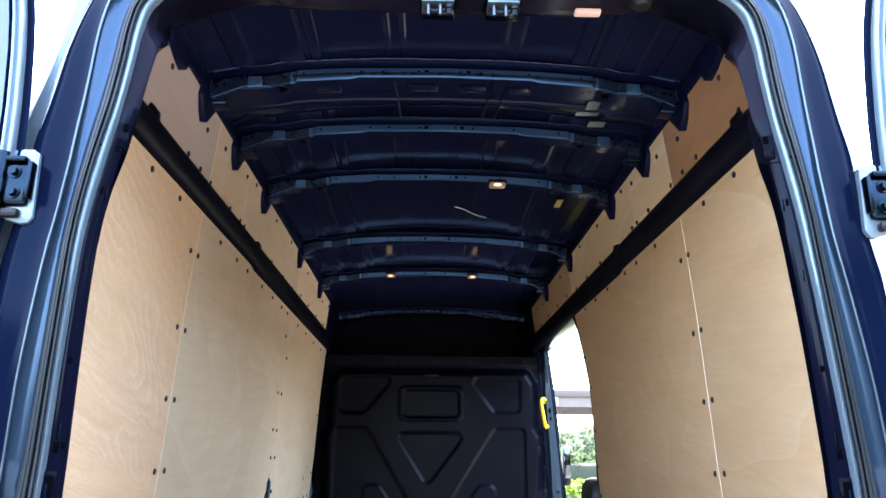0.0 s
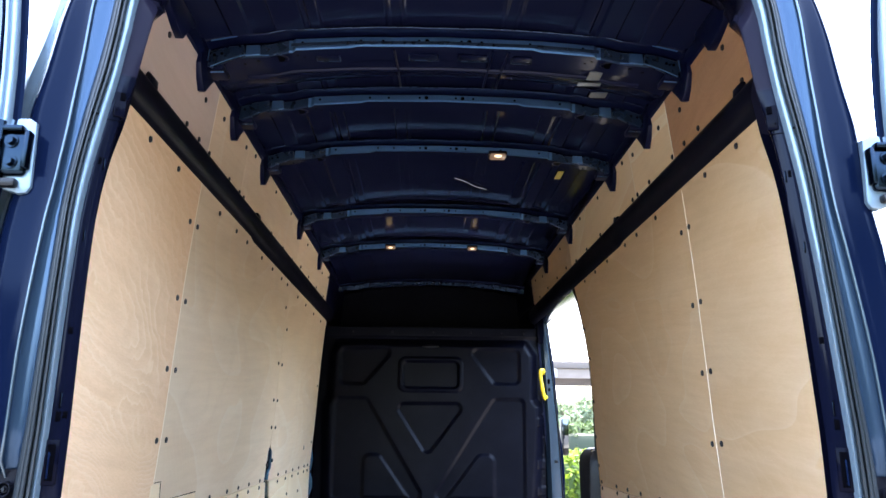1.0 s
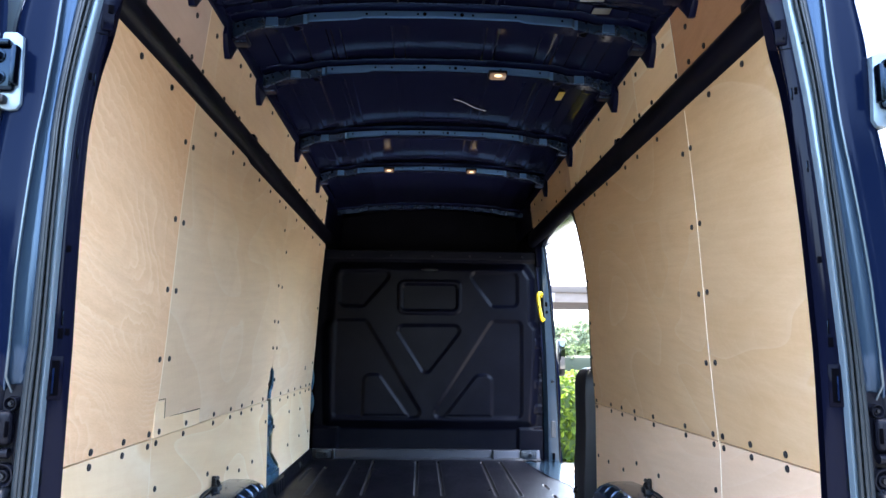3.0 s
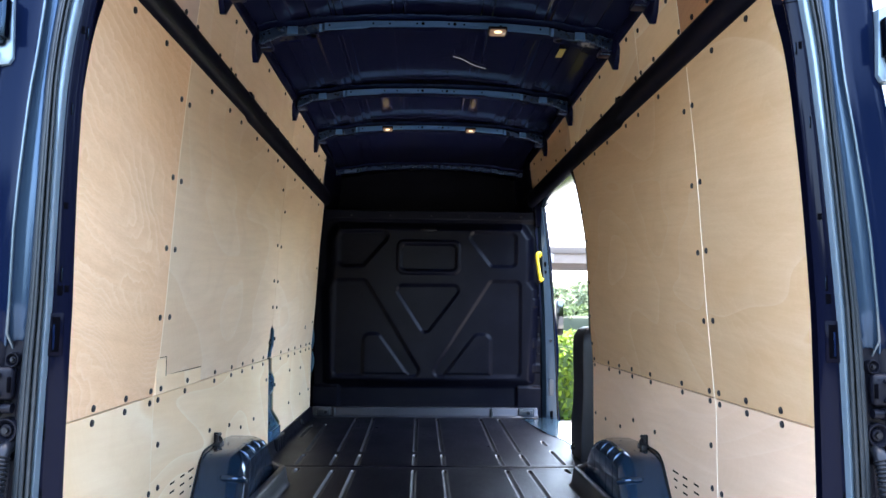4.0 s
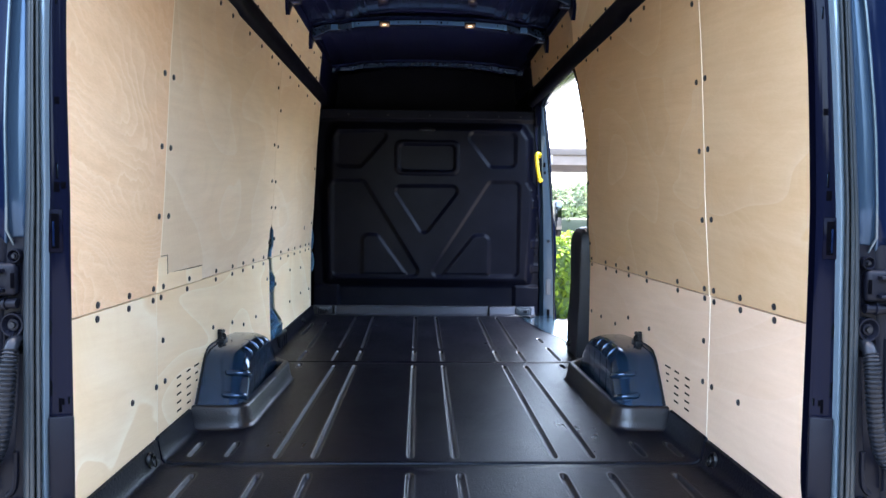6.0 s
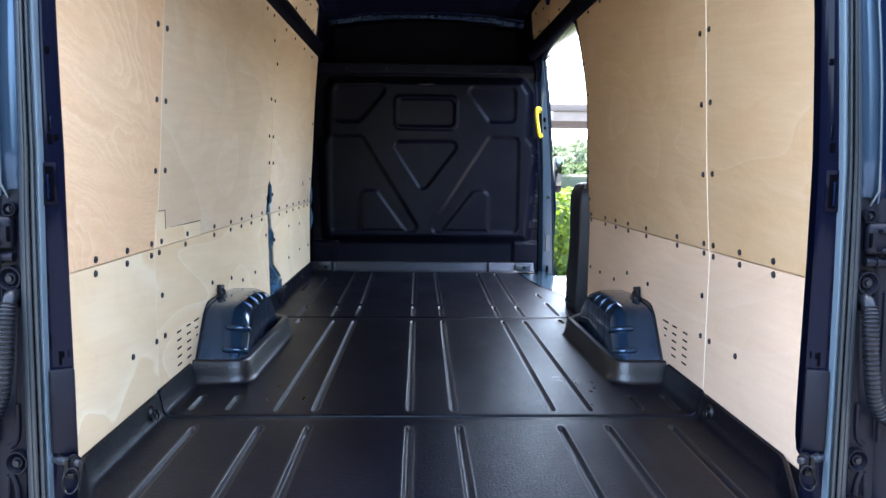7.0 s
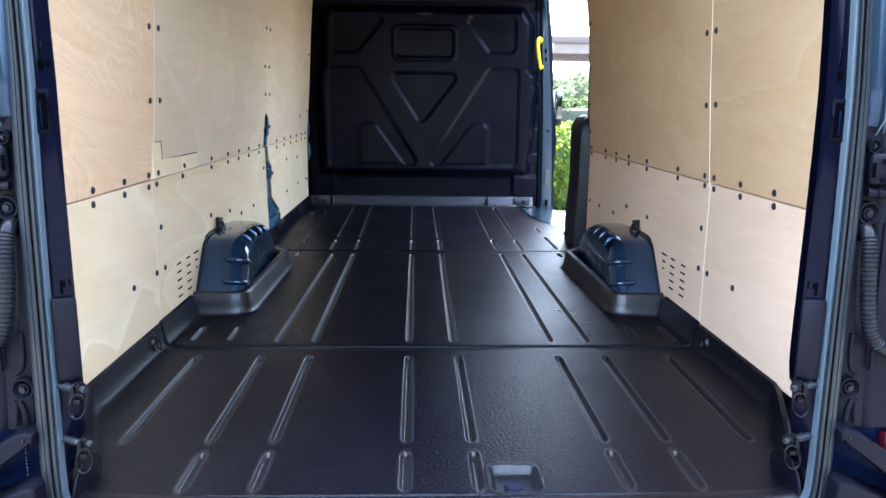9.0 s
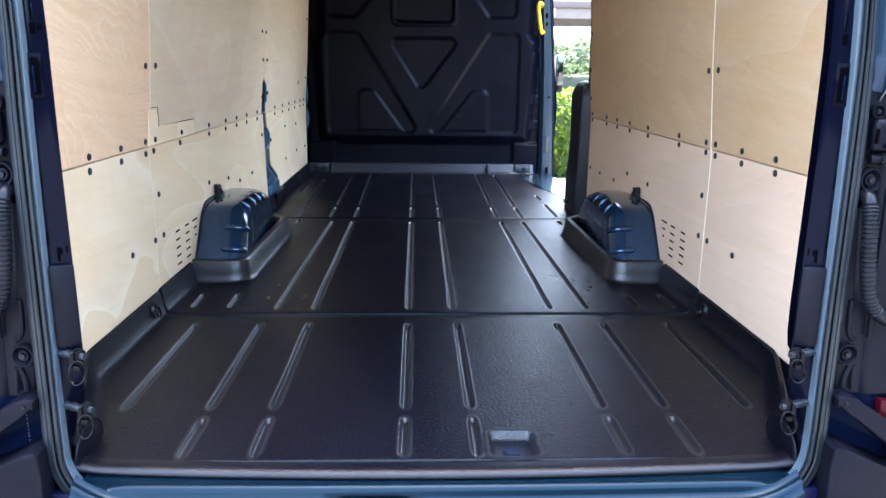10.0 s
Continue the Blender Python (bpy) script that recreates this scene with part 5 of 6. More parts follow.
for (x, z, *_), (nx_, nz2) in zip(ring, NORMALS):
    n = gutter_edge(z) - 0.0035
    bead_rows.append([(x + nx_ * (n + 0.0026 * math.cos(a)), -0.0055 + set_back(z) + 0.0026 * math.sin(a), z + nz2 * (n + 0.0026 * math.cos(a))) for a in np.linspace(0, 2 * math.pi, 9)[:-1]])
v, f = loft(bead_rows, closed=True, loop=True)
data_part("gutter_bead", v, f, BRIGHT_EDGE, rear_frame, "thin bead with the gutter edge's glint in its colour", angle=1.5)
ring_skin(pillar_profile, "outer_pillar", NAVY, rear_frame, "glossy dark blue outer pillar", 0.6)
ring_skin(side_profile, "body_side_edge", LIP, rear_frame, "turn of the body side, lightened for sky light", 1.0)


def inner_point(side, z, k, out=0.004):
    """A place on the inner pillar face at height z, k from the lip (0) to the inner edge (1), and the face's normal."""
    zs = [q[1] for q in STATIONS[3:16]]
    x0, x1 = lerp(z, zs, [q[0] for q in STATIONS[3:16]]), lerp(z, zs, [q[2] for q in STATIONS[3:16]])
    p = Vector((side * (x0 + (x1 - x0) * k) + sway(z), 0.009 + 0.012 * k, z))
    n = Vector((-side * 0.012, -abs(x1 - x0), 0)).normalized()
    return p + n * out, n


def on_pillar(name, side, z, k, w, h, d, mat, label="", r=0.003, out=0.0):
    p, n = inner_point(side, z, k, out)
    m = Matrix.Translation(p) @ Matrix((Vector((0, 0, 1)).cross(n).normalized(), Vector((0, 0, 1)), n)).transposed().to_4x4()
    bm = bmesh.new()
    rbox(bm, -w / 2, w / 2, -h / 2, h / 2, -0.002, d, r, 2, m)
    return part(name, bm, mat, rear_frame, label)


for side in (-1, 1):
    on_pillar("striker_plate", side, 0.747, 0.30, 0.025, 0.078, 0.003, FLANGE, "raised blue plate with a latch slot", 0.002)
    on_pillar("latch_slot", side, 0.747, 0.30, 0.013, 0.062, 0.0042, DARK, r=0.001)
    on_pillar("latch_tongue", side, 0.742, 0.22, 0.004, 0.045, 0.0060, NAVY, r=0.001)
    holes = ((0.855, 0.40, 0.0035, 0.028), (0.826, 0.38, 0.009, 0.018), (0.829, 0.72, 0.008, 0.012), (0.574, 0.10, 0.003, 0.028), (0.462, 0.12, 0.003, 0.028), (0.430, 0.50, 0.005, 0.026), (0.436, 0.62, 0.004, 0.012), (0.438, 0.86, 0.003, 0.014), (1.31, 0.40, 0.006, 0.014), (1.305, 0.72, 0.003, 0.024), (1.16, 0.4, 0.003, 0.022), (0.98, 0.45, 0.008, 0.012))
    for z, k, w, h in holes:
        if side > 0 and 0.82 < z < 0.84 and k > 0.6:
            continue
        on_pillar("punched_hole", side, z, k, w, h, 0.0018, DARK, r=0.0006)
        # Lighter slivers for the glints along narrow slots.
        if w < 0.004:
            on_pillar("slot_glint", side, z, k + 0.05, 0.0008, h * 0.8, 0.0022, HINGE, r=0.0003)
    on_pillar("seat_boss", side, 1.43, 0.6, 0.022, 0.055, 0.003, FLANGE, r=0.003)
    on_pillar("punched_hole", side, 1.445, 0.65, 0.010, 0.016, 0.0045, DARK, r=0.001)
    on_pillar("punched_hole", side, 1.415, 0.5, 0.004, 0.006, 0.0045, DARK, r=0.001)
    # joint line across the lip and the face
    on_pillar("panel_joint", side, 1.395, 0.5, 0.034, 0.0022, 0.0012, DARK, r=0.0004)
    bm = bmesh.new()
    rbox(bm, side * 0.680 + sway(1.4), side * 0.700 + sway(1.4), -0.0155, 0.004, 1.3968, 1.3982)
    part("lip_joint", bm, DARK, rear_frame)
    # plastic cover low on the pillar
    on_pillar("pillar_cover", side, 0.333, 0.56, 0.042, 0.158, 0.011, TRIM, "charcoal plastic cover on the inner pillar", 0.005, 0.002)

# latch strikers and lamp under the header
for x in (-0.035, 0.108):
    st = thing("door_striker", "bright metal door latch striker under the rear header", "striker", "door strikers")
    bm = bmesh.new()
    rbox(bm, x - 0.040, x + 0.040, 0.025, 0.118, 1.772, 1.796, 0.006)
    part("plate", bm, FLANGE, st)
    bm = bmesh.new()
    rbox(bm, x - 0.036, x + 0.034, 0.03, 0.082, 1.764, 1.774, 0.003)
    part("striker_base", bm, material("striker_plate_metal", (0.12, 0.155, 0.18), 0.3, 0.8), st, "blue-grey striker plate")
    bm = bmesh.new()
    tube(bm, spline([(x - 0.02, 0.05, 1.768), (x - 0.02, 0.05, 1.754), (x + 0.012, 0.05, 1.754), (x + 0.012, 0.05, 1.768)], 14), 0.006, 8)
    part("striker_bar", bm, WIRE, st)
    for dx, r in ((-0.022, 0.0048), (0.004, 0.0048)):
        bm = bmesh.new()
        cyl(bm, (x + dx, 0.042, 1.768), (x + dx, 0.042, 1.738), r, r * 0.9, 12)
        part("pin", bm, SILVER_DARK, st)
    bm = bmesh.new()
    cyl(bm, (x + 0.024, 0.046, 1.766), (x + 0.024, 0.046, 1.756), 0.011, 0.010, 16)
    cyl(bm, (x + 0.024, 0.046, 1.757), (x + 0.024, 0.046, 1.742), 0.007, 0.006, 6)
    part("bolt", bm, BOLT, st)
hl = thing("header_lamp", "lit pinkish rear lamp under the header of the rear opening", "ceiling lamp")
bm = bmesh.new()
rbox(bm, 0.278, 0.338, 0.102, 0.124, 1.793, 1.805, 0.004)
part("lens", bm, LAMP_DIM, hl, "faintly glowing lens")
for x in (-0.37, 0.42):
    bm = bmesh.new()
    cyl(bm, (x, 0.07, 1.798), (x, 0.07, 1.786), 0.024, 0.018, 16)
    tagged(part("header_buffer", bm, BLACK), "black round rubber buffer under the header", "buffer", "header buffers")

# sill below the liner, painted blue
sill = thing("rear_sill", "blue painted metal sill step under the rear edge of the floor", "sill", kind="structure")
rows = []
for x in np.linspace(-0.700, 0.700, 61):
    up = 0.046 * max(0.0, (abs(x) - 0.58) / 0.12) ** 2.2
    b = 0.012 * (1 - (x / 0.75) ** 2)
    rec = 0.010 if -0.19 < x < -0.055 else 0.0
    rows.append([(x, 0.05, -0.017), (x, -0.010 - b, -0.0185), (x, -0.022 - b, -0.022), (x, -0.027 - b, -0.030 + up * 0.5), (x, -0.028 - b, -0.038 + up), (x, -0.032 - b + rec, -0.044 + up), (x, -0.042 - b + rec, -0.047 + up), (x, -0.050 - b + rec, -0.050 + up), (x, -0.053 - b, -0.056 + up), (x, -0.056 - b, -0.064 + up), (x, -0.066 - b, -0.068 + up), (x, -0.070 - b, -0.12)])
v, f = loft(rows)
data_part("sill_skin", v, f, painted("blue_sill_paint", (0.0017, 0.0100, 0.0185), 0.24, 0.45, 0.0, 0.20), sill, angle=1.0)

# lashing rings on the pillars and on the rims of the liner
def lashing_ring(side, y, z, x, r=0.034, post=True):
    ob = thing("lashing_ring", "black steel lashing ring with bolt and clip", "lashing ring", "lashing rings")
    if post:
        bm = bmesh.new()
        cyl(bm, (side * (x + 0.062), y + 0.022, z), (side * (x + 0.034), y + 0.012, z), 0.0060, 0.0060, 16)
        cyl(bm, (side * (x + 0.050), y + 0.018, z), (side * (x + 0.046), y + 0.016, z), 0.0078, 0.0078, 16)
        cyl(bm, (side * (x + 0.036), y + 0.013, z), (side * (x + 0.031), y + 0.011, z), 0.0088, 0.0088, 16)
        cyl(bm, (side * (x + 0.032), y + 0.011, z), (side * (x + 0.004), y, z), 0.0074, 0.0080, 16)
        part("post", bm, SILVER_DARK, ob)
        bm = bmesh.new()
        cyl(bm, (side * (x + 0.009), y + 0.004, z), (side * (x + 0.004), y + 0.001, z), 0.0135, 0.0135, 20)
        cyl(bm, (side * (x + 0.003), y + 0.001, z), (side * (x - 0.001), y - 0.001, z), 0.0120, 0.0120, 20)
        part("washer", bm, BLACK, ob)
        bm = bmesh.new()
        prism(bm, [(side * (x + 0.006), z + 0.014), (side * (x + 0.014), z + 0.010), (side * (x + 0.018), z - 0.016), (side * (x + 0.013), z - 0.026), (side * (x + 0.007), z - 0.022), (side * (x + 0.009), z - 0.006)], "y", y - 0.014, y - 0.008, 0.0015, 1)
        rbox(bm, side * (x + 0.012), side * (x - 0.004), y - 0.018, y - 0.007, z - 0.024, z - 0.014, 0.002)
        part("clip", bm, WIRE, ob)
        bm = bmesh.new()
        cyl(bm, (side * (x - 0.001), y - 0.001, z), (side * (x - 0.010), y - 0.005, z), 0.0068, 0.0060, 6)
        part("bolt", bm, SILVER_DARK, ob)
        bm = bmesh.new()
        tube(bm, spline([(side * (x + 0.022), y - 0.002, z - 0.030), (side * (x + 0.024), y - 0.004, z - 0.040), (side * (x + 0.020), y - 0.005, z - 0.046), (side * (x + 0.014), y - 0.005, z - 0.049)], 10), 0.0016, 6)
        part("hook", bm, WIRE, ob)
    else:
        # oval bezel let into the rim of the liner, with a bolt in its hollow
        oval = [(math.cos(t), math.sin(t)) for t in np.linspace(0, 2 * math.pi, 25)[:-1]]
        rows = [[(side * (x + q), y + 0.92 * r * k * c, z + r * k * n) for c, n in oval] for k, q in ((1.32, 0.006), (1.28, -0.002), (1.16, -0.004), (1.04, -0.002), (0.96, 0.006), (0.5, 0.010), (0.02, 0.010))]
        v, f = loft(rows, closed=True)
        data_part("bezel", v, f, BLACK, ob, angle=1.2)
        bm = bmesh.new()
        cyl(bm, (side * (x + 0.010), y, z + 0.2 * r), (side * (x - 0.004), y, z + 0.2 * r), 0.007, 0.006, 10)
        part("bolt", bm, SILVER_DARK, ob)
    bm = bmesh.new()
    if post:
        loop = [(side * (x + 0.002 + 0.60 * r * math.sin(a)), y - 0.014 - 0.20 * r * (1 - math.cos(a)) - 0.25 * r * math.sin(a), z - 0.005 - 1.05 * r * (1 - math.cos(a))) for a in np.linspace(0, 2 * math.pi, 33)[:-1]]
    else:
        loop = [(side * (x - 0.006 - 0.004 * (1 - n)), y + 0.70 * r * c, z - 0.12 * r + 0.88 * r * n) for c, n in oval]
    tube(bm, loop, 0.0019 if post else 0.0022, 8, closed=True)
    part("ring", bm, WIRE, ob, "thin black steel ring")


for side in (-1, 1):
    lashing_ring(side, -0.006, 0.240, 0.676, 0.021)
    lashing_ring(side, -0.006, 0.132, 0.672, 0.021)
    lashing_ring(side, 0.857, 0.040, 0.848, 0.019, False)
    # turned-up rubber flap in the corner of the liner
    bm = bmesh.new()
    prism(bm, [(0.012, 0.004), (0.03, -0.002), (0.12, -0.002), (0.13, 0.01), (0.128, 0.035), (0.11, 0.055), (0.08, 0.064), (0.05, 0.058), (0.024, 0.042), (0.012, 0.022)], "x", side * 0.712, side * 0.718, 0.002, 2)
    tube(bm, spline([(side * 0.715, 0.13, 0.01), (side * 0.715, 0.128, 0.035), (side * 0.715, 0.11, 0.055), (side * 0.715, 0.08, 0.064), (side * 0.715, 0.05, 0.058), (side * 0.715, 0.024, 0.042), (side * 0.715, 0.012, 0.022), (side * 0.715, 0.012, 0.006)], 30), 0.0034, 8)
    tagged(part("liner_flap", bm, LINER), "turned-up black corner flap of the floor liner", "liner flap", "liner flaps")

# a bit of belt eye beside the left front corner
lashing_ring(-1, 3.72, 0.040, 0.848, 0.016, False)
lashing_ring(1, 2.80, 0.055, 0.800, 0.016, False)

# ---- sliding door opening on the right ----
post = thing("slide_door_post_cover", "charcoal plastic cover on the post behind the side door opening", "pillar cover", kind="structure")
rows = []
for z, y0, y1, x in ((-0.02, 2.65, 2.93, 0.815), (0.0, 2.645, 2.945, 0.810), (0.10, 2.64, 2.955, 0.810), (0.20, 2.635, 2.95, 0.812), (0.28, 2.63, 2.925, 0.815), (0.40, 2.63, 2.915, 0.818), (0.56, 2.63, 2.93, 0.818), (0.63, 2.63, 2.94, 0.820), (0.67, 2.64, 2.925, 0.826), (0.70, 2.655, 2.885, 0.836), (0.715, 2.67, 2.82, 0.855)):
    rows.append([(0.93, y0, z), (x + 0.02, y0, z), (x + 0.004, y0 + 0.008, z), (x, y0 + 0.03, z), (x, y1 - 0.05, z), (x + 0.006, y1 - 0.02, z), (x + 0.025, y1, z), (0.97, y1 + 0.01, z)])
v, f = loft(rows)
f.append(tuple(range(len(v) - 8, len(v))))
data_part("cover_shell", v, f, COVER, post)
# black seal up the post over the cover
bm = bmesh.new()
tube(bm, spline([(0.875, 2.66, 0.62), (0.872, 2.655, 0.75), (0.862, 2.63, 0.95), (0.852, 2.63, 1.15), (0.838, 2.69, 1.35), (0.818, 2.78, 1.55), (0.80, 2.84, 1.62)], 30), 0.016, 8)
part("post_seal", bm, BLACK, post)
# front post, its navy lightened for the daylight it reflects
fpost = thing("front_post", "post at the front of the side door opening, daylight in its blue", "pillar", kind="structure")
def post_out(z):
    return lerp(z, [-0.62, 0.35, 0.79, 1.34, 1.62, 1.68], [1.01, 0.984, 0.963, 0.916, 0.886, 0.88])


rows = []
for z in np.linspace(-0.62, 1.68, 24):
    xi, xo = lerp(z, [-0.62, 0.35, 0.79, 1.34, 1.68], [0.915, 0.903, 0.894, 0.868, 0.855]), post_out(z)
    rows.append([(xi - 0.02, 4.37, z), (xi, 4.335, z), (xi + 0.006, 4.325, z), (xo - 0.012, 4.318, z), (xo - 0.003, 4.322, z), (xo, 4.334, z), (xo + 0.004, 4.40, z)])
v, f = loft(rows)
data_part("post_skin", v, f, painted("daylit_post_navy", (0.022, 0.040, 0.062), 0.3, 0.35, 0.3), fpost)
rows = []
for z in np.linspace(-0.6, 1.6, 60):
    x = post_out(z)
    w = 0.022 + 0.009 * math.sin(z * 9.0 - 3.2) * (1 if z < 0.9 else 0.25)
    rows.append([(x - 0.002, 4.328, z), (x + 0.006, 4.322, z), (x + w - 0.008, 4.326, z), (x + w, 4.334, z), (x + w, 4.36, z)])
v, f = loft(rows)
data_part("door_seal_flange", v, f, NAVY, fpost, "dark blue flange with the side door seal")
bm = bmesh.new()
tube(bm, [(post_out(z) + 0.004, 4.322, z) for z in np.linspace(-0.6, 1.6, 30)], 0.005, 8)
part("post_seal", bm, BLACK, fpost)
for z, w, h in ((1.16, 0.009, 0.034), (1.10, 0.008, 0.022), (0.02, 0.010, 0.05), (-0.06, 0.010, 0.04), (0.22, 0.016, 0.12)):
    bm = bmesh.new()
    x = lerp(z, [-0.3, 0.0, 0.5, 1.3], [0.955, 0.95, 0.945, 0.892])
    rbox(bm, x - w, x + w, 4.316, 4.326, z - h / 2, z + h / 2, 0.002, 1)
    part("plug", bm, DARK if w < 0.015 else SILVER_DARK, fpost)
bm = bmesh.new()
cyl(bm, (0.945, 4.322, 0.575), (0.945, 4.30, 0.575), 0.012, 0.009, 12)
part("door_pin", bm, BLACK, fpost)
bm = bmesh.new()
prism(bm, [(0.80, 1.76), (0.96, 1.76), (0.94, 1.69), (0.905, 1.655), (0.888, 1.62), (0.878, 1.56), (0.866, 1.45), (0.83, 1.45)], "y", 4.322, 4.40, 0.006)
part("corner_gusset", bm, FLANGE, fpost, "dark blue rounded corner of the opening")
# side step and sill
bm = bmesh.new()
prism(bm, [(0.66, 4.28), (0.84, 4.30), (0.98, 4.30), (0.98, 2.95), (0.87, 2.95), (0.85, 3.35), (0.80, 3.55), (0.74, 4.0)], "z", -0.05, -0.006, 0.004, 1)
tagged(part("side_sill", bm, STEEL_BLUE), "sill of the side door opening, daylight in its blue", "sill", kind="structure")
bm = bmesh.new()
rbox(bm, 0.80, 1.02, 2.60, 4.33, -0.32, -0.06, 0.02)
tagged(part("side_step", bm, TRIM), "dark plastic step under the side door", "step", kind="structure")
# top rail of the opening
bm = bmesh.new()
rows = []
for y in np.linspace(2.62, 4.36, 12):
    rows.append([(0.78, y, 1.70), (0.772, y, 1.64), (0.785, y, 1.622), (0.83, y, 1.612), (0.895, y, 1.600), (0.905, y, 1.604), (0.92, y, 1.72)])
v, f = loft(rows)
bm.free()
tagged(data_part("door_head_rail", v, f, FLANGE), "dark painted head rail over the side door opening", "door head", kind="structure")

# cab door mirror seen through the opening
mirror = thing("door_mirror", "black exterior door mirror beside the cab", "mirror")
bm = bmesh.new()
rbox(bm, 1.285, 1.36, 5.93, 6.05, 0.56, 0.92, 0.03, 3)
part("housing", bm, BLACK, mirror)
bm = bmesh.new()
rbox(bm, 1.291, 1.354, 5.922, 5.932, 0.63, 0.912, 0.004)
part("mirror_glass", bm, material("mirror_glass", (0.12, 0.13, 0.14), 0.02, 1.0), mirror)
bm = bmesh.new()
rbox(bm, 1.0, 1.30, 5.97, 6.02, 0.62, 0.67, 0.015)
part("arm", bm, BLACK, mirror)
# cab side seen edge-on, outside the post
bm = bmesh.new()
prism(bm, [(0.86, -0.25), (0.93, -0.25), (0.93, 0.5), (0.90, 0.95), (0.82, 1.75), (0.79, 1.75)], "y", 4.42, 5.8, 0.0)
tagged(part("cab_side", bm, NAVY), "dark blue painted side of the cab", "cab side", kind="structure")

# ---- rear doors, folded open ----
def rear_door(side):
    door = thing("rear_door", "open dark blue rear door folded back beside the body", "van door", "rear doors")
    def edge(z):
        return lerp(z, [0.0, 0.9, 1.2, 1.38, 1.48, 1.60, 1.70, 1.85, 2.0], [0.90, 0.888, 0.862, 0.842, 0.846, 0.856, 0.869, 0.90, 0.94])
    skew = 0.0 if side > 0 else 0.002
    rows = []
    for z in np.linspace(-0.15, 1.98, 44):
        e = edge(z) + skew
        rows.append([(side * x, y, z) for x, y in ((e + 0.08, 0.07), (e + 0.05, 0.05), (e + 0.012, 0.012), (e + 0.001, 0.003), (e + 0.006, -0.001), (e + 0.016, 0.001))])
    v, f = loft(rows)
    data_part("hinge_edge", v, f, NAVY, door, "dark blue folded edge of the door")
    rows = []
    for z in np.linspace(-0.15, 1.98, 44):
        e = edge(z) + skew + 0.016
        rows.append([(side * x, y, z) for x, y in ((e, 0.001), (e + 0.001, -0.010), (e + 0.004, -0.014), (e + 0.009, -0.013), (e + 0.012, -0.006), (e + 0.018, -0.004), (e + 0.021, -0.008), (e + 0.026, -0.008), (e + 0.030, 0.0))])
    v, f = loft(rows)
    data_part("edge_bead", v, f, LIP, door, "door edge beads with sky glints in their pale blue", angle=0.9)
    # inner panel with the window's opening left out
    low, high = 1.02, 1.86
    def skin(z0, z1, inner, outer):
        got = []
        for z in np.linspace(z0, z1, 14):
            e = edge(z) + skew
            got.append([(side * x, y, z) for x, y in ((e + inner, 0.0), (e + inner + 0.004, -0.006), (e + (inner + outer) / 2, -0.010), (e + outer - 0.004, -0.006), (e + outer, 0.0), (e + outer, 0.06), (e + inner, 0.06))])
        v2, f2 = loft(got, closed=True)
        f2 += [tuple(range(7)), tuple(range(len(v2) - 7, len(v2)))]
        return v2, f2
    for z0, z1, a, b in ((-0.15, low, 0.046, 0.72), (high, 1.98, 0.046, 0.72), (low, high, 0.046, 0.050), (low, high, 0.63, 0.72)):
        v, f = skin(z0, z1, a, b)
        data_part("door_panel", v, f, NAVY, door, "dark blue inner door panel")
    glass = []
    for z in np.linspace(low, high, 12):
        e = edge(z) + skew
        glass.append([(side * (e + 0.050), 0.016, z), (side * (e + 0.63), 0.016, z), (side * (e + 0.63), 0.020, z), (side * (e + 0.050), 0.020, z)])
    v, f = loft(glass, closed=True)
    data_part("window", v, f, GLASS, door, "door window reflecting blue sky")
    # upper hinge
    hz = 1.318
    bm = bmesh.new()
    prism(bm, [(side * 0.806, hz - 0.068), (side * 0.812, hz + 0.062), (side * 0.826, hz + 0.072), (side * 0.90, hz + 0.072), (side * 0.90, hz - 0.060), (side * 0.83, hz - 0.082), (side * 0.814, hz - 0.08)], "y", 0.0, 0.024, 0.005)
    h = part("hinge", bm, LIP, door, "hinge pad lightened for sky light, with a bolted bracket")
    bm = bmesh.new()
    rbox(bm, side * 0.818, side * 0.880, -0.014, 0.004, hz - 0.048, hz + 0.038, 0.008, 3)
    rbox(bm, side * 0.812, side * 0.822, -0.020, 0.002, hz - 0.036, hz + 0.040, 0.004)
    rbox(bm, side * 0.826, side * 0.885, -0.022, 0.0, hz + 0.038, hz + 0.050, 0.004)
    cyl(bm, (side * 0.872, -0.016, hz - 0.06), (side * 0.872, -0.016, hz + 0.058), 0.011, 0.011, 14)
    part("bracket", bm, HINGE, h, "dark blue cast hinge bracket")
    bm = bmesh.new()
    rbox(bm, side * 0.83, side * 0.885, -0.016, 0.004, hz - 0.072, hz - 0.054, 0.006)
    part("hinge_stop", bm, BLACK, h)
    for dz, dx in ((0.018, 0.846), (-0.024, 0.843)):
        bm = bmesh.new()
        cyl(bm, (side * dx, -0.012, hz + dz), (side * dx, -0.017, hz + dz), 0.014, 0.013, 18)
        cyl(bm, (side * dx, -0.016, hz + dz), (side * dx, -0.026, hz + dz), 0.0095, 0.0085, 6)
        part("bolt", bm, HINGE, h)
    return door


rear_door(-1)
rear_door(1)


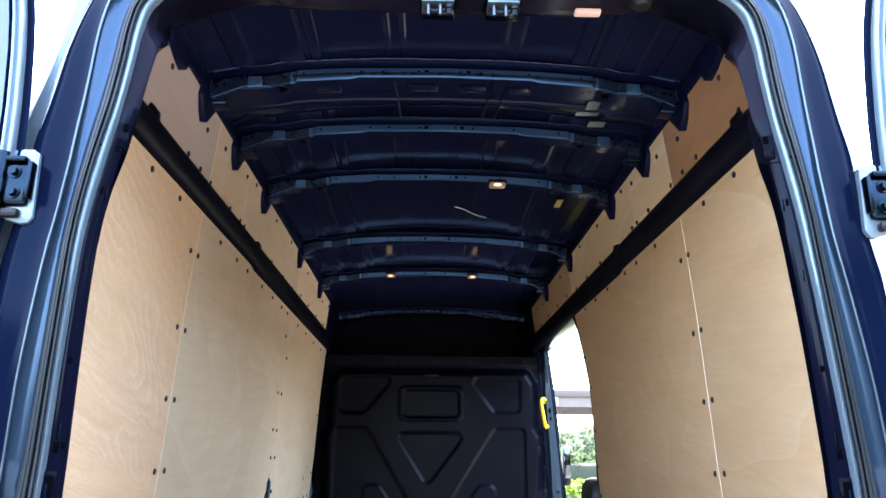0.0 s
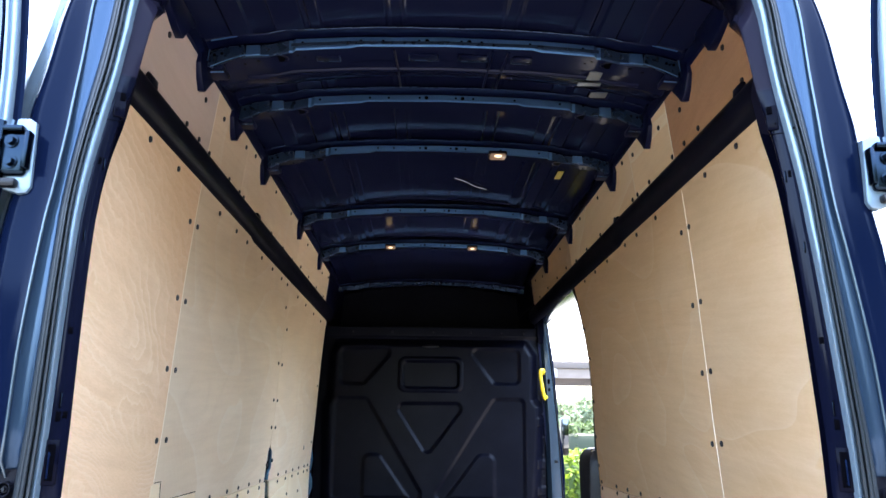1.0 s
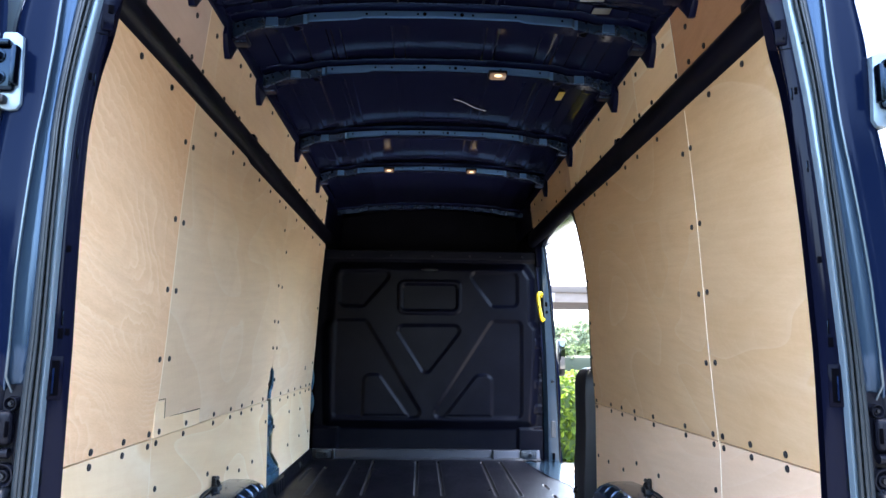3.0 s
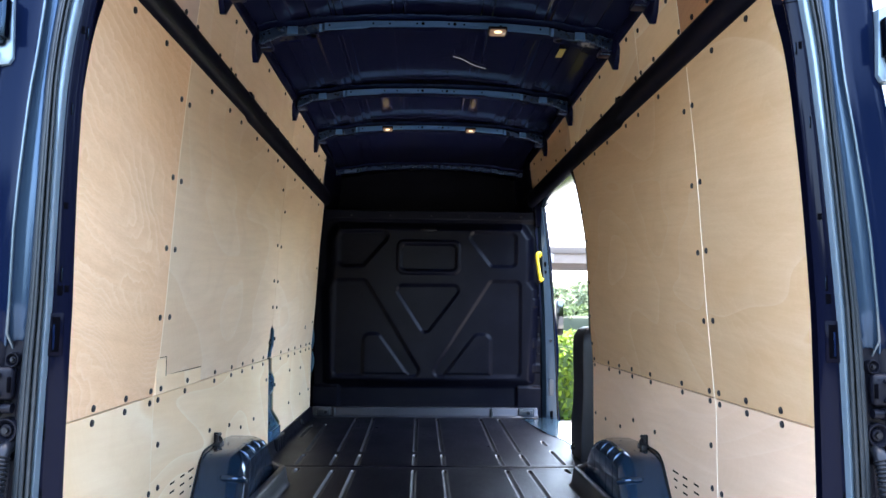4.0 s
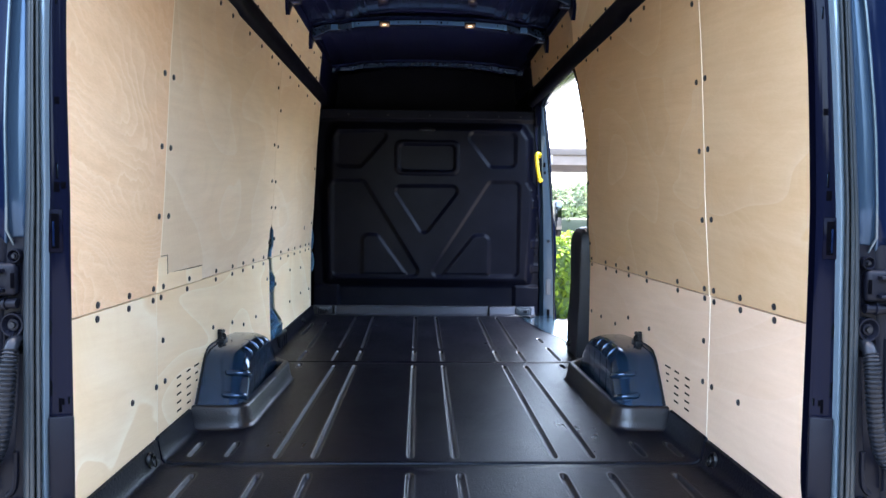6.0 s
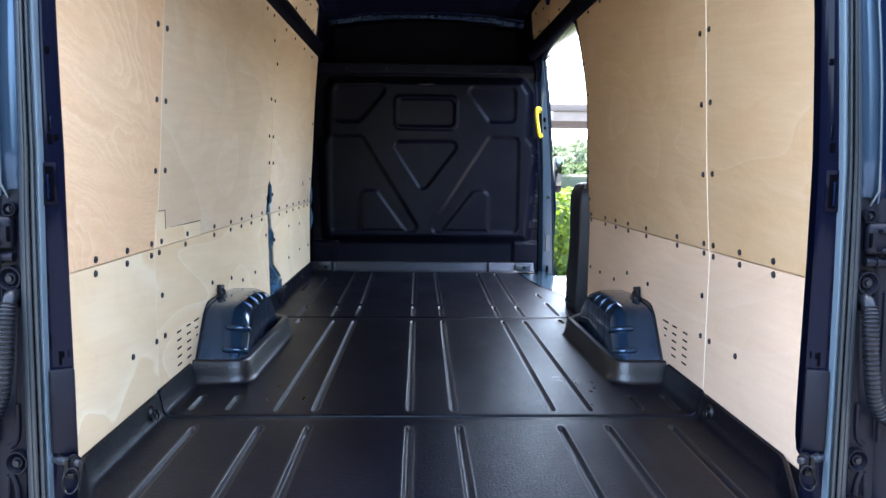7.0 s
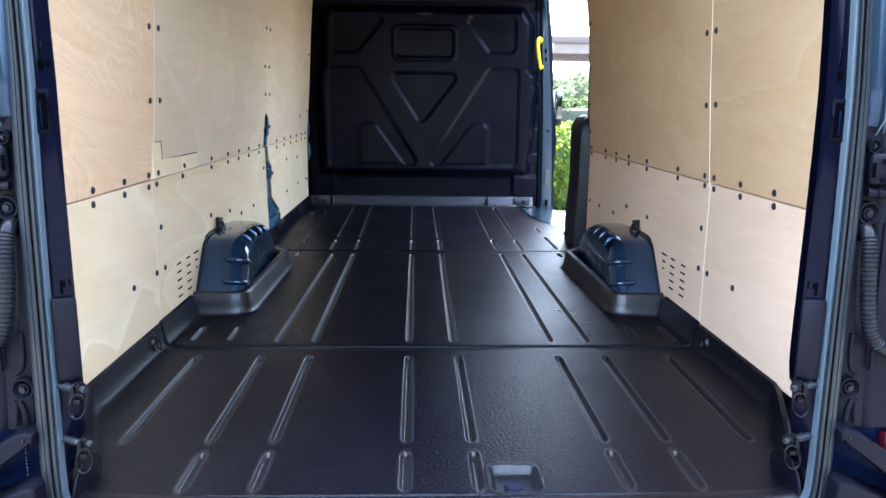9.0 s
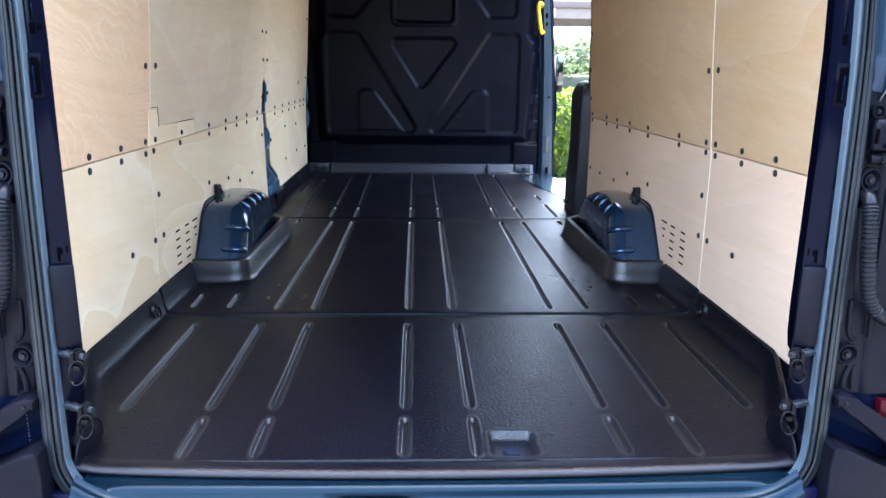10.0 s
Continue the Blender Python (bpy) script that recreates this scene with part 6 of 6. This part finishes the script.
def corner_cover(side):
    """Black plastic rear corner of the body below the hinge, with the wiring conduit."""
    c = thing("corner_cover", "black plastic rear corner cover with hinge, bolts and wiring conduit", "corner cover", "corner covers")
    rows = []
    for z in np.linspace(0.15, 0.735, 14):
        b = lerp(z, [0.15, 0.25, 0.4, 0.6, 0.735], [0.790, 0.786, 0.776, 0.764, 0.756])
        rows.append([(side * (b - 0.012), 0.03, z), (side * (b - 0.010), 0.016, z), (side * (b + 0.006), 0.011, z), (side * (b + 0.010), 0.016, z), (side * (b + 0.040), 0.018, z), (side * (b + 0.046), 0.012, z), (side * (b + 0.056), 0.010, z), (side * (b + 0.22), 0.02, z)])
    v, f = loft(rows)
    data_part("cover_shell", v, f, TRIM, c)
    # raised ribs and edge of the moulded cover
    for pts, r in (([(0.784, 0.345), (0.785, 0.300), (0.789, 0.276), (0.800, 0.264)], 0.0055), ([(0.800, 0.215), (0.792, 0.19), (0.790, 0.165)], 0.0055), ([(0.822, 0.56), (0.826, 0.40), (0.829, 0.27)], 0.006), ([(0.806, 0.21), (0.809, 0.16)], 0.004)):
        bm = bmesh.new()
        tube(bm, spline([(side * x, 0.010, z) for x, z in pts], 14), r, 8)
        part("moulded_rib", bm, TRIM, c)
    # lower hinge: block with two lugs and a pin
    bm = bmesh.new()
    rbox(bm, side * 0.771, side * 0.87, -0.006, 0.016, 0.630, 0.690, 0.010, 3)
    rbox(bm, side * 0.789, side * 0.87, -0.022, -0.002, 0.672, 0.680, 0.003)
    rbox(bm, side * 0.789, side * 0.87, -0.022, -0.002, 0.637, 0.645, 0.003)
    cyl(bm, (side * 0.830, -0.014, 0.63), (side * 0.830, -0.014, 0.688), 0.008, 0.008, 12)
    hinge = part("hinge", bm, TRIM, c, "black lower hinge bracket")
    bm = bmesh.new()
    rbox(bm, side * 0.773, side * 0.779, -0.008, -0.004, 0.645, 0.672, 0.001)
    part("slot", bm, DARK, hinge)
    bm = bmesh.new()
    cyl(bm, (side * 0.772, 0.002, 0.617), (side * 0.87, 0.0, 0.617), 0.009, 0.009, 14)
    cyl(bm, (side * 0.790, 0.001, 0.617), (side * 0.796, 0.001, 0.617), 0.0115, 0.0115, 14)
    part("pin", bm, TRIM, hinge)
    # screw bosses
    for x, z, r in ((0.777, 0.702, 0.012), (0.782, 0.578, 0.021), (0.787, 0.236, 0.021)):
        bm = bmesh.new()
        ring_rows = []
        for k, y in ((1.0, 0.014), (1.0, 0.004), (0.94, 0.000), (0.84, 0.000), (0.78, 0.003), (0.55, 0.010), (0.48, 0.006), (0.46, 0.004), (0.0001, 0.004)):
            ring_rows.append([(side * x + r * k * math.cos(a), y, z + r * k * math.sin(a) * 1.08) for a in np.linspace(0, 2 * math.pi, 25)[:-1]])
        bm.free()
        v, f = loft(ring_rows, closed=True)
        b = data_part("screw_boss", v, f, TRIM, c)
        bm = bmesh.new()
        cyl(bm, (side * x, 0.005, z), (side * x, -0.001, z), r * 0.30, r * 0.26, 12)
        part("screw", bm, BOLT, b)
    # recess from which the conduit leaves
    bm = bmesh.new()
    rbox(bm, side * 0.766, side * 0.800, 0.006, 0.014, 0.525, 0.562, 0.004)
    part("conduit_recess", bm, DARK, c)
    path = spline([(side * 0.776, 0.012, 0.552), (side * 0.777, -0.006, 0.545), (side * 0.778, -0.016, 0.522), (side * 0.780, -0.020, 0.485), (side * 0.784, -0.020, 0.44), (side * 0.790, -0.020, 0.395), (side * 0.800, -0.020, 0.355), (side * 0.822, -0.018, 0.325), (side * 0.87, -0.012, 0.300)], 200)
    bm = bmesh.new()
    tube(bm, path, lambda i: 0.0125 if (i < 38 or i > 168) else (0.0120, 0.0120, 0.0145, 0.0150, 0.0145)[i % 5], 12)
    part("conduit", bm, CONDUIT, c, "black corrugated wiring conduit")
    # painted body corner with beads of sealer
    bm = bmesh.new()
    rbox(bm, side * 0.775, side * 1.0, 0.022, 0.06, -0.08, 0.40, 0.004)
    body = part("body_corner", bm, NAVY, c, "dark blue painted body corner")
    if side < 0:
        bm = bmesh.new()
        for k in range(26):
            z = 0.045 + 0.0075 * k + rnd_seal.uniform(-0.002, 0.002)
            tube(bm, [(side * 0.8045, 0.0215, z), (side * 0.8045, 0.0205, z + 0.0015), (side * 0.8045, 0.0215, z + 0.003)], 0.0008, 5)
        part("sealer_spots", bm, SEALER, body, "pale spots of sealer in a line")
    # bumper: sloping top band, then the corner block
    bm = bmesh.new()
    prism(bm, [(side * 0.762, 0.158), (side * 0.775, 0.164), (side * 0.80, 0.158), (side * 0.90, 0.085), (side * 1.0, 0.06), (side * 1.0, 0.0), (side * 0.90, 0.035), (side * 0.81, 0.112), (side * 0.785, 0.138), (side * 0.764, 0.138)], "y", -0.03, 0.03, 0.006, 2)
    part("bumper_band", bm, TRIM, c, "charcoal plastic bumper band")
    bm = bmesh.new()
    cyl(bm, (side * 0.779, -0.030, 0.148), (side * 0.779, -0.034, 0.148), 0.004, 0.003, 8)
    part("screw", bm, BOLT, c)
    bm = bmesh.new()
    prism(bm, [(side * 0.756, -0.30), (side * 0.752, 0.02), (side * 0.755, 0.060), (side * 0.762, 0.066), (side * 0.781, 0.064), (side * 0.86, 0.018), (side * 1.0, -0.03), (side * 1.0, -0.30)], "y", -0.055, 0.02, 0.007, 2)
    part("bumper", bm, TRIM, c, "charcoal plastic bumper corner")
    if side > 0:
        bm = bmesh.new()
        rbox(bm, 0.868, 0.95, 0.0, 0.03, 0.098, 0.140, 0.008)
        part("tail_lamp", bm, RED, c, "red tail lamp")


rnd_seal = random.Random(11)
corner_cover(-1)
corner_cover(1)

# ---- outside ----
ASPHALT = material("pale_paving", (0.30, 0.28, 0.25), 0.85)
link(ASPHALT, ramp(ASPHALT, noise_tex(ASPHALT, 1.2, 8, rough=0.7), (0.3, (0.066, 0.066, 0.066)), (0.75, (0.100, 0.100, 0.100))), bsdf(ASPHALT).inputs["Base Color"])
bump(ASPHALT, noise_tex(ASPHALT, 90, 4), 0.4, 0.004)
LEAF = material("hedge_leaf", (0.10, 0.20, 0.035), 0.45)
geo = LEAF.node_tree.nodes.new("ShaderNodeNewGeometry")
link(LEAF, ramp(LEAF, geo.outputs["Random Per Island"], (0.0, (0.035, 0.070, 0.008)), (0.5, (0.09, 0.15, 0.018)), (1.0, (0.16, 0.22, 0.03))), bsdf(LEAF).inputs["Base Color"])
LEAF_FAR = material("far_leaf", (0.07, 0.13, 0.04), 0.6)
geo = LEAF_FAR.node_tree.nodes.new("ShaderNodeNewGeometry")
link(LEAF_FAR, ramp(LEAF_FAR, geo.outputs["Random Per Island"], (0.0, (0.028, 0.050, 0.018)), (1.0, (0.065, 0.10, 0.042))), bsdf(LEAF_FAR).inputs["Base Color"])
# Leaf colour lightened for distance haze and overexposure.
LEAF_HAZED = material("haze_lightened_leaf", (0.10, 0.13, 0.07), 0.8)
geo = LEAF_HAZED.node_tree.nodes.new("ShaderNodeNewGeometry")
link(LEAF_HAZED, ramp(LEAF_HAZED, geo.outputs["Random Per Island"], (0.0, (0.17, 0.21, 0.13)), (1.0, (0.26, 0.30, 0.20))), bsdf(LEAF_HAZED).inputs["Base Color"])
for m in (LEAF, LEAF_FAR, LEAF_HAZED):
    tr = m.node_tree.nodes.new("ShaderNodeBsdfTranslucent")
    tr.inputs["Color"].default_value = {LEAF: (0.14, 0.20, 0.018, 1), LEAF_FAR: (0.035, 0.055, 0.016, 1), LEAF_HAZED: (0.20, 0.25, 0.14, 1)}[m]
    sh = m.node_tree.nodes.new("ShaderNodeMixShader")
    sh.inputs[0].default_value = 0.45
    link(m, bsdf(m).outputs[0], sh.inputs[1])
    link(m, tr.outputs[0], sh.inputs[2])
    link(m, sh.outputs[0], m.node_tree.nodes["Material Output"].inputs["Surface"])
for m in (LEAF, LEAF_FAR, LEAF_HAZED):
    bsdf(m).inputs["Specular IOR Level"].default_value = 0.12
BARK = material("bark", (0.10, 0.07, 0.05), 0.9)
CONCRETE = material("bridge_concrete", (0.36, 0.34, 0.33), 0.85)
link(CONCRETE, ramp(CONCRETE, noise_tex(CONCRETE, 0.7, 6, (1, 1, 2)), (0.3, (0.135, 0.106, 0.088)), (0.75, (0.190, 0.150, 0.126))), bsdf(CONCRETE).inputs["Base Color"])
WALLPAINT = material("pale_building_wall", (0.25, 0.25, 0.24), 0.8)

rows = [[(r * math.cos(a), r * math.sin(a) + 2, GROUND) for a in np.linspace(0, 2 * math.pi, 49)[:-1]] for r in (0.01, 3, 8, 20, 60, 200, 900, 3500)]
v, f = loft(rows, closed=True)
ground = data_part("ground", v, f, ASPHALT)
tagged(ground, "pale sunlit paving and road surface around the van", "ground", kind="structure")
ROADTOP = material("pale_road_surface", (0.22, 0.215, 0.21), 0.9)
link(ROADTOP, ramp(ROADTOP, noise_tex(ROADTOP, 0.8, 7, rough=0.7), (0.3, (0.18, 0.178, 0.172)), (0.75, (0.26, 0.256, 0.25))), bsdf(ROADTOP).inputs["Base Color"])
bm = bmesh.new()
rbox(bm, -6, 40, 11.5, 29.5, GROUND - 0.05, GROUND + 0.012)
tagged(part("road", bm, ROADTOP), "pale sunlit road beyond the hedge", "road", kind="structure")
PAVING = material("sandy_paving", (0.30, 0.275, 0.235), 0.9)
link(PAVING, ramp(PAVING, noise_tex(PAVING, 2.0, 8, rough=0.7), (0.3, (0.13, 0.12, 0.105)), (0.75, (0.20, 0.184, 0.16))), bsdf(PAVING).inputs["Base Color"])
bm = bmesh.new()
prism(bm, [(1.15, 2.0), (7.0, 2.0), (7.0, 8.3), (0.6, 8.3), (0.6, 6.6), (1.15, 6.6)], "z", GROUND - 0.05, GROUND + 0.02, 0.01, 1)
tagged(part("pavement", bm, PAVING), "sandy sunlit paving beside the van", "pavement", kind="structure")
rnd = random.Random(4)


def leaf_cloud(name, mat, parent, boxes, count, size, label=""):
    """Many small folded leaves over rounded boxes (centre, half sizes)."""
    V, F = [], []
    for _ in range(count):
        (cx, cy, cz), (ax, ay, az) = rnd.choice(boxes)
        d = Vector((rnd.gauss(0, 1), rnd.gauss(0, 1), rnd.gauss(0, 1))).normalized()
        m = max(abs(d.x), abs(d.y), abs(d.z))
        k = rnd.uniform(0.82, 1.06)
        d2 = d * 0.35 + d / m * 0.65
        p = Vector((cx + ax * d2.x * k, cy + ay * d2.y * k, cz + az * d2.z * k))
        n = (d + Vector((rnd.gauss(0, 0.5), rnd.gauss(0, 0.5), rnd.gauss(0, 0.5) + 0.3))).normalized()
        t = n.orthogonal().normalized()
        t.rotate(Matrix.Rotation(rnd.uniform(0, 6.28), 3, n))
        s = n.cross(t)
        L = size * rnd.uniform(0.6, 1.3)
        w = L * 0.34
        b = len(V)
        V += [tuple(p - t * L * 0.5), tuple(p + s * w + n * w * 0.35), tuple(p + t * L * 0.5), tuple(p - s * w + n * w * 0.35)]
        F += [(b, b + 1, b + 2), (b, b + 2, b + 3)]
    return data_part(name, V, F, mat, parent, label, smooth=False)


hedge = thing("hedge", "bright green leafy clipped hedge beyond the side door", "hedge")
leaf_cloud("foliage", LEAF, hedge, [((1.0 + 0.55 * i, 8.6 + 0.12 * i, -0.06), (0.42, 0.5, 0.58)) for i in range(8)], 17000, 0.085)
# Solid green block for the shade behind the leaves.
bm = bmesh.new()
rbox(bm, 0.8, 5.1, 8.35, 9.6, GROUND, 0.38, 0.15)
part("shade_core", bm, material("hedge_shade", (0.030, 0.060, 0.008), 0.8), hedge)
far_hedge = thing("far_hedge", "dark green hedge along the far side of the road", "hedge")
leaf_cloud("foliage", LEAF_FAR, far_hedge, [((2.5 + 1.6 * i, 31 + 0.3 * i, 0.2), (1.0, 0.9, 0.85)) for i in range(10)], 9000, 0.24)
# Dark block for the shade inside the far hedge.
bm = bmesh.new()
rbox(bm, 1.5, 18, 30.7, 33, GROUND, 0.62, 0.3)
part("shade_core", bm, material("far_hedge_shade", (0.008, 0.016, 0.005), 0.8), far_hedge)


def tree(x, y, h, spread):
    t = thing("tree", "leafy green tree beyond the road", "tree", "trees")
    bm = bmesh.new()
    tube(bm, spline([(x, y, GROUND), (x + 0.1, y, GROUND + h * 0.3), (x - 0.1, y, GROUND + h * 0.7)], 8), lambda i: 0.22 - 0.02 * i, 8)
    for k in range(5):
        a = k * 1.3
        tube(bm, spline([(x, y, GROUND + h * 0.35), (x + spread * 0.4 * math.cos(a), y + spread * 0.4 * math.sin(a), GROUND + h * 0.55), (x + spread * 0.7 * math.cos(a), y + spread * 0.7 * math.sin(a), GROUND + h * 0.75)], 6), lambda i: 0.09 - 0.012 * i, 6)
    part("trunk", bm, BARK, t)
    boxes = [((x + rnd.uniform(-1, 1) * spread * 0.7, y + rnd.uniform(-1, 1) * spread * 0.5, GROUND + h * rnd.uniform(0.45, 0.95)), (spread * 0.38, spread * 0.38, h * 0.13)) for _ in range(12)]
    leaf_cloud("crown", LEAF_HAZED, t, boxes, 3200, 0.24)


for x, y, h, s in ((8.5, 48, 3.3, 1.6), (11.0, 50, 3.7, 1.8), (13.5, 52, 3.3, 1.7), (6.0, 50, 3.2, 1.5)):
    tree(x, y, h, s)
# unseen trees added behind and beside the van, to block low sky and darken reflections
belt = thing("unseen_tree_belt", "unseen dark green trees added round the yard to block light", "trees", kind="stuff")
spots = [(-13 + rnd.uniform(-1, 1), y, rnd.uniform(3.4, 4.6)) for y in np.arange(-18, 24, 2.6)] + [(x, -19 + rnd.uniform(-1, 1), rnd.uniform(2.3, 3.2) if x < 0 else rnd.uniform(7.5, 9.5)) for x in np.arange(-12, 15, 2.6)] + [(13 + rnd.uniform(-1, 1), y, rnd.uniform(6.5, 8.0)) for y in np.arange(-18, 1, 2.6)] + [(7.5 + rnd.uniform(-0.4, 0.4), y, 3.4) for y in np.arange(1.5, 12, 2.6)]
leaf_cloud("foliage", LEAF_FAR, belt, [((x, y, GROUND + h * rnd.uniform(0.3, 0.62)), (1.9, 1.9, h * 0.34)) for x, y, h in spots for _ in range(2)], 9000, 0.75)
# Dark cones for the shade inside the crowns.
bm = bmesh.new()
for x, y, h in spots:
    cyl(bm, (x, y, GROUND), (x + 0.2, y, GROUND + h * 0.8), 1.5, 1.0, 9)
part("shade_core", bm, material("tree_shade", (0.02, 0.035, 0.012), 0.9), belt)
bridge = thing("flyover", "grey concrete road flyover on columns in the distance", "bridge")
bm = bmesh.new()
prism(bm, [(58, 4.72), (59, 4.55), (66, 4.55), (67, 4.72), (67, 5.3), (66.8, 6.1), (58.2, 6.1), (58, 5.3)], "x", -20, 80, 0.05, 1)
part("deck", bm, CONCRETE, bridge)
bm = bmesh.new()
rbox(bm, -20, 80, 57.85, 58.2, 5.5, 6.0, 0.02)
part("parapet", bm, material("pale_parapet", (0.085, 0.068, 0.058), 0.8), bridge)
bm = bmesh.new()
rbox(bm, 10.3, 10.6, 57.7, 57.84, 4.75, 5.45, 0.02)
part("sign_panel", bm, material("white_sign", (0.22, 0.22, 0.22), 0.6), bridge, "pale panel fixed to the deck")
for x in (18.5, 36, 56):
    bm = bmesh.new()
    cyl(bm, (x, 62, GROUND), (x, 62, 4.3), 0.7, 0.8, 20)
    part("column", bm, CONCRETE, bridge)
shed = thing("low_building", "pale low building beyond the hedge", "building")
bm = bmesh.new()
rbox(bm, 9, 30, 70, 80, GROUND, 2.6, 0.05)
part("wall", bm, WALLPAINT, shed)
bm = bmesh.new()
rbox(bm, 8.7, 30.3, 69.7, 80.3, 2.6, 2.9, 0.05)
part("roof", bm, SILVER, shed)
for i in range(6):
    bm = bmesh.new()
    rbox(bm, 10 + i * 3.2, 11.6 + i * 3.2, 69.95, 70.05, 0.6, 1.9)
    part("window", bm, GLASS, shed)
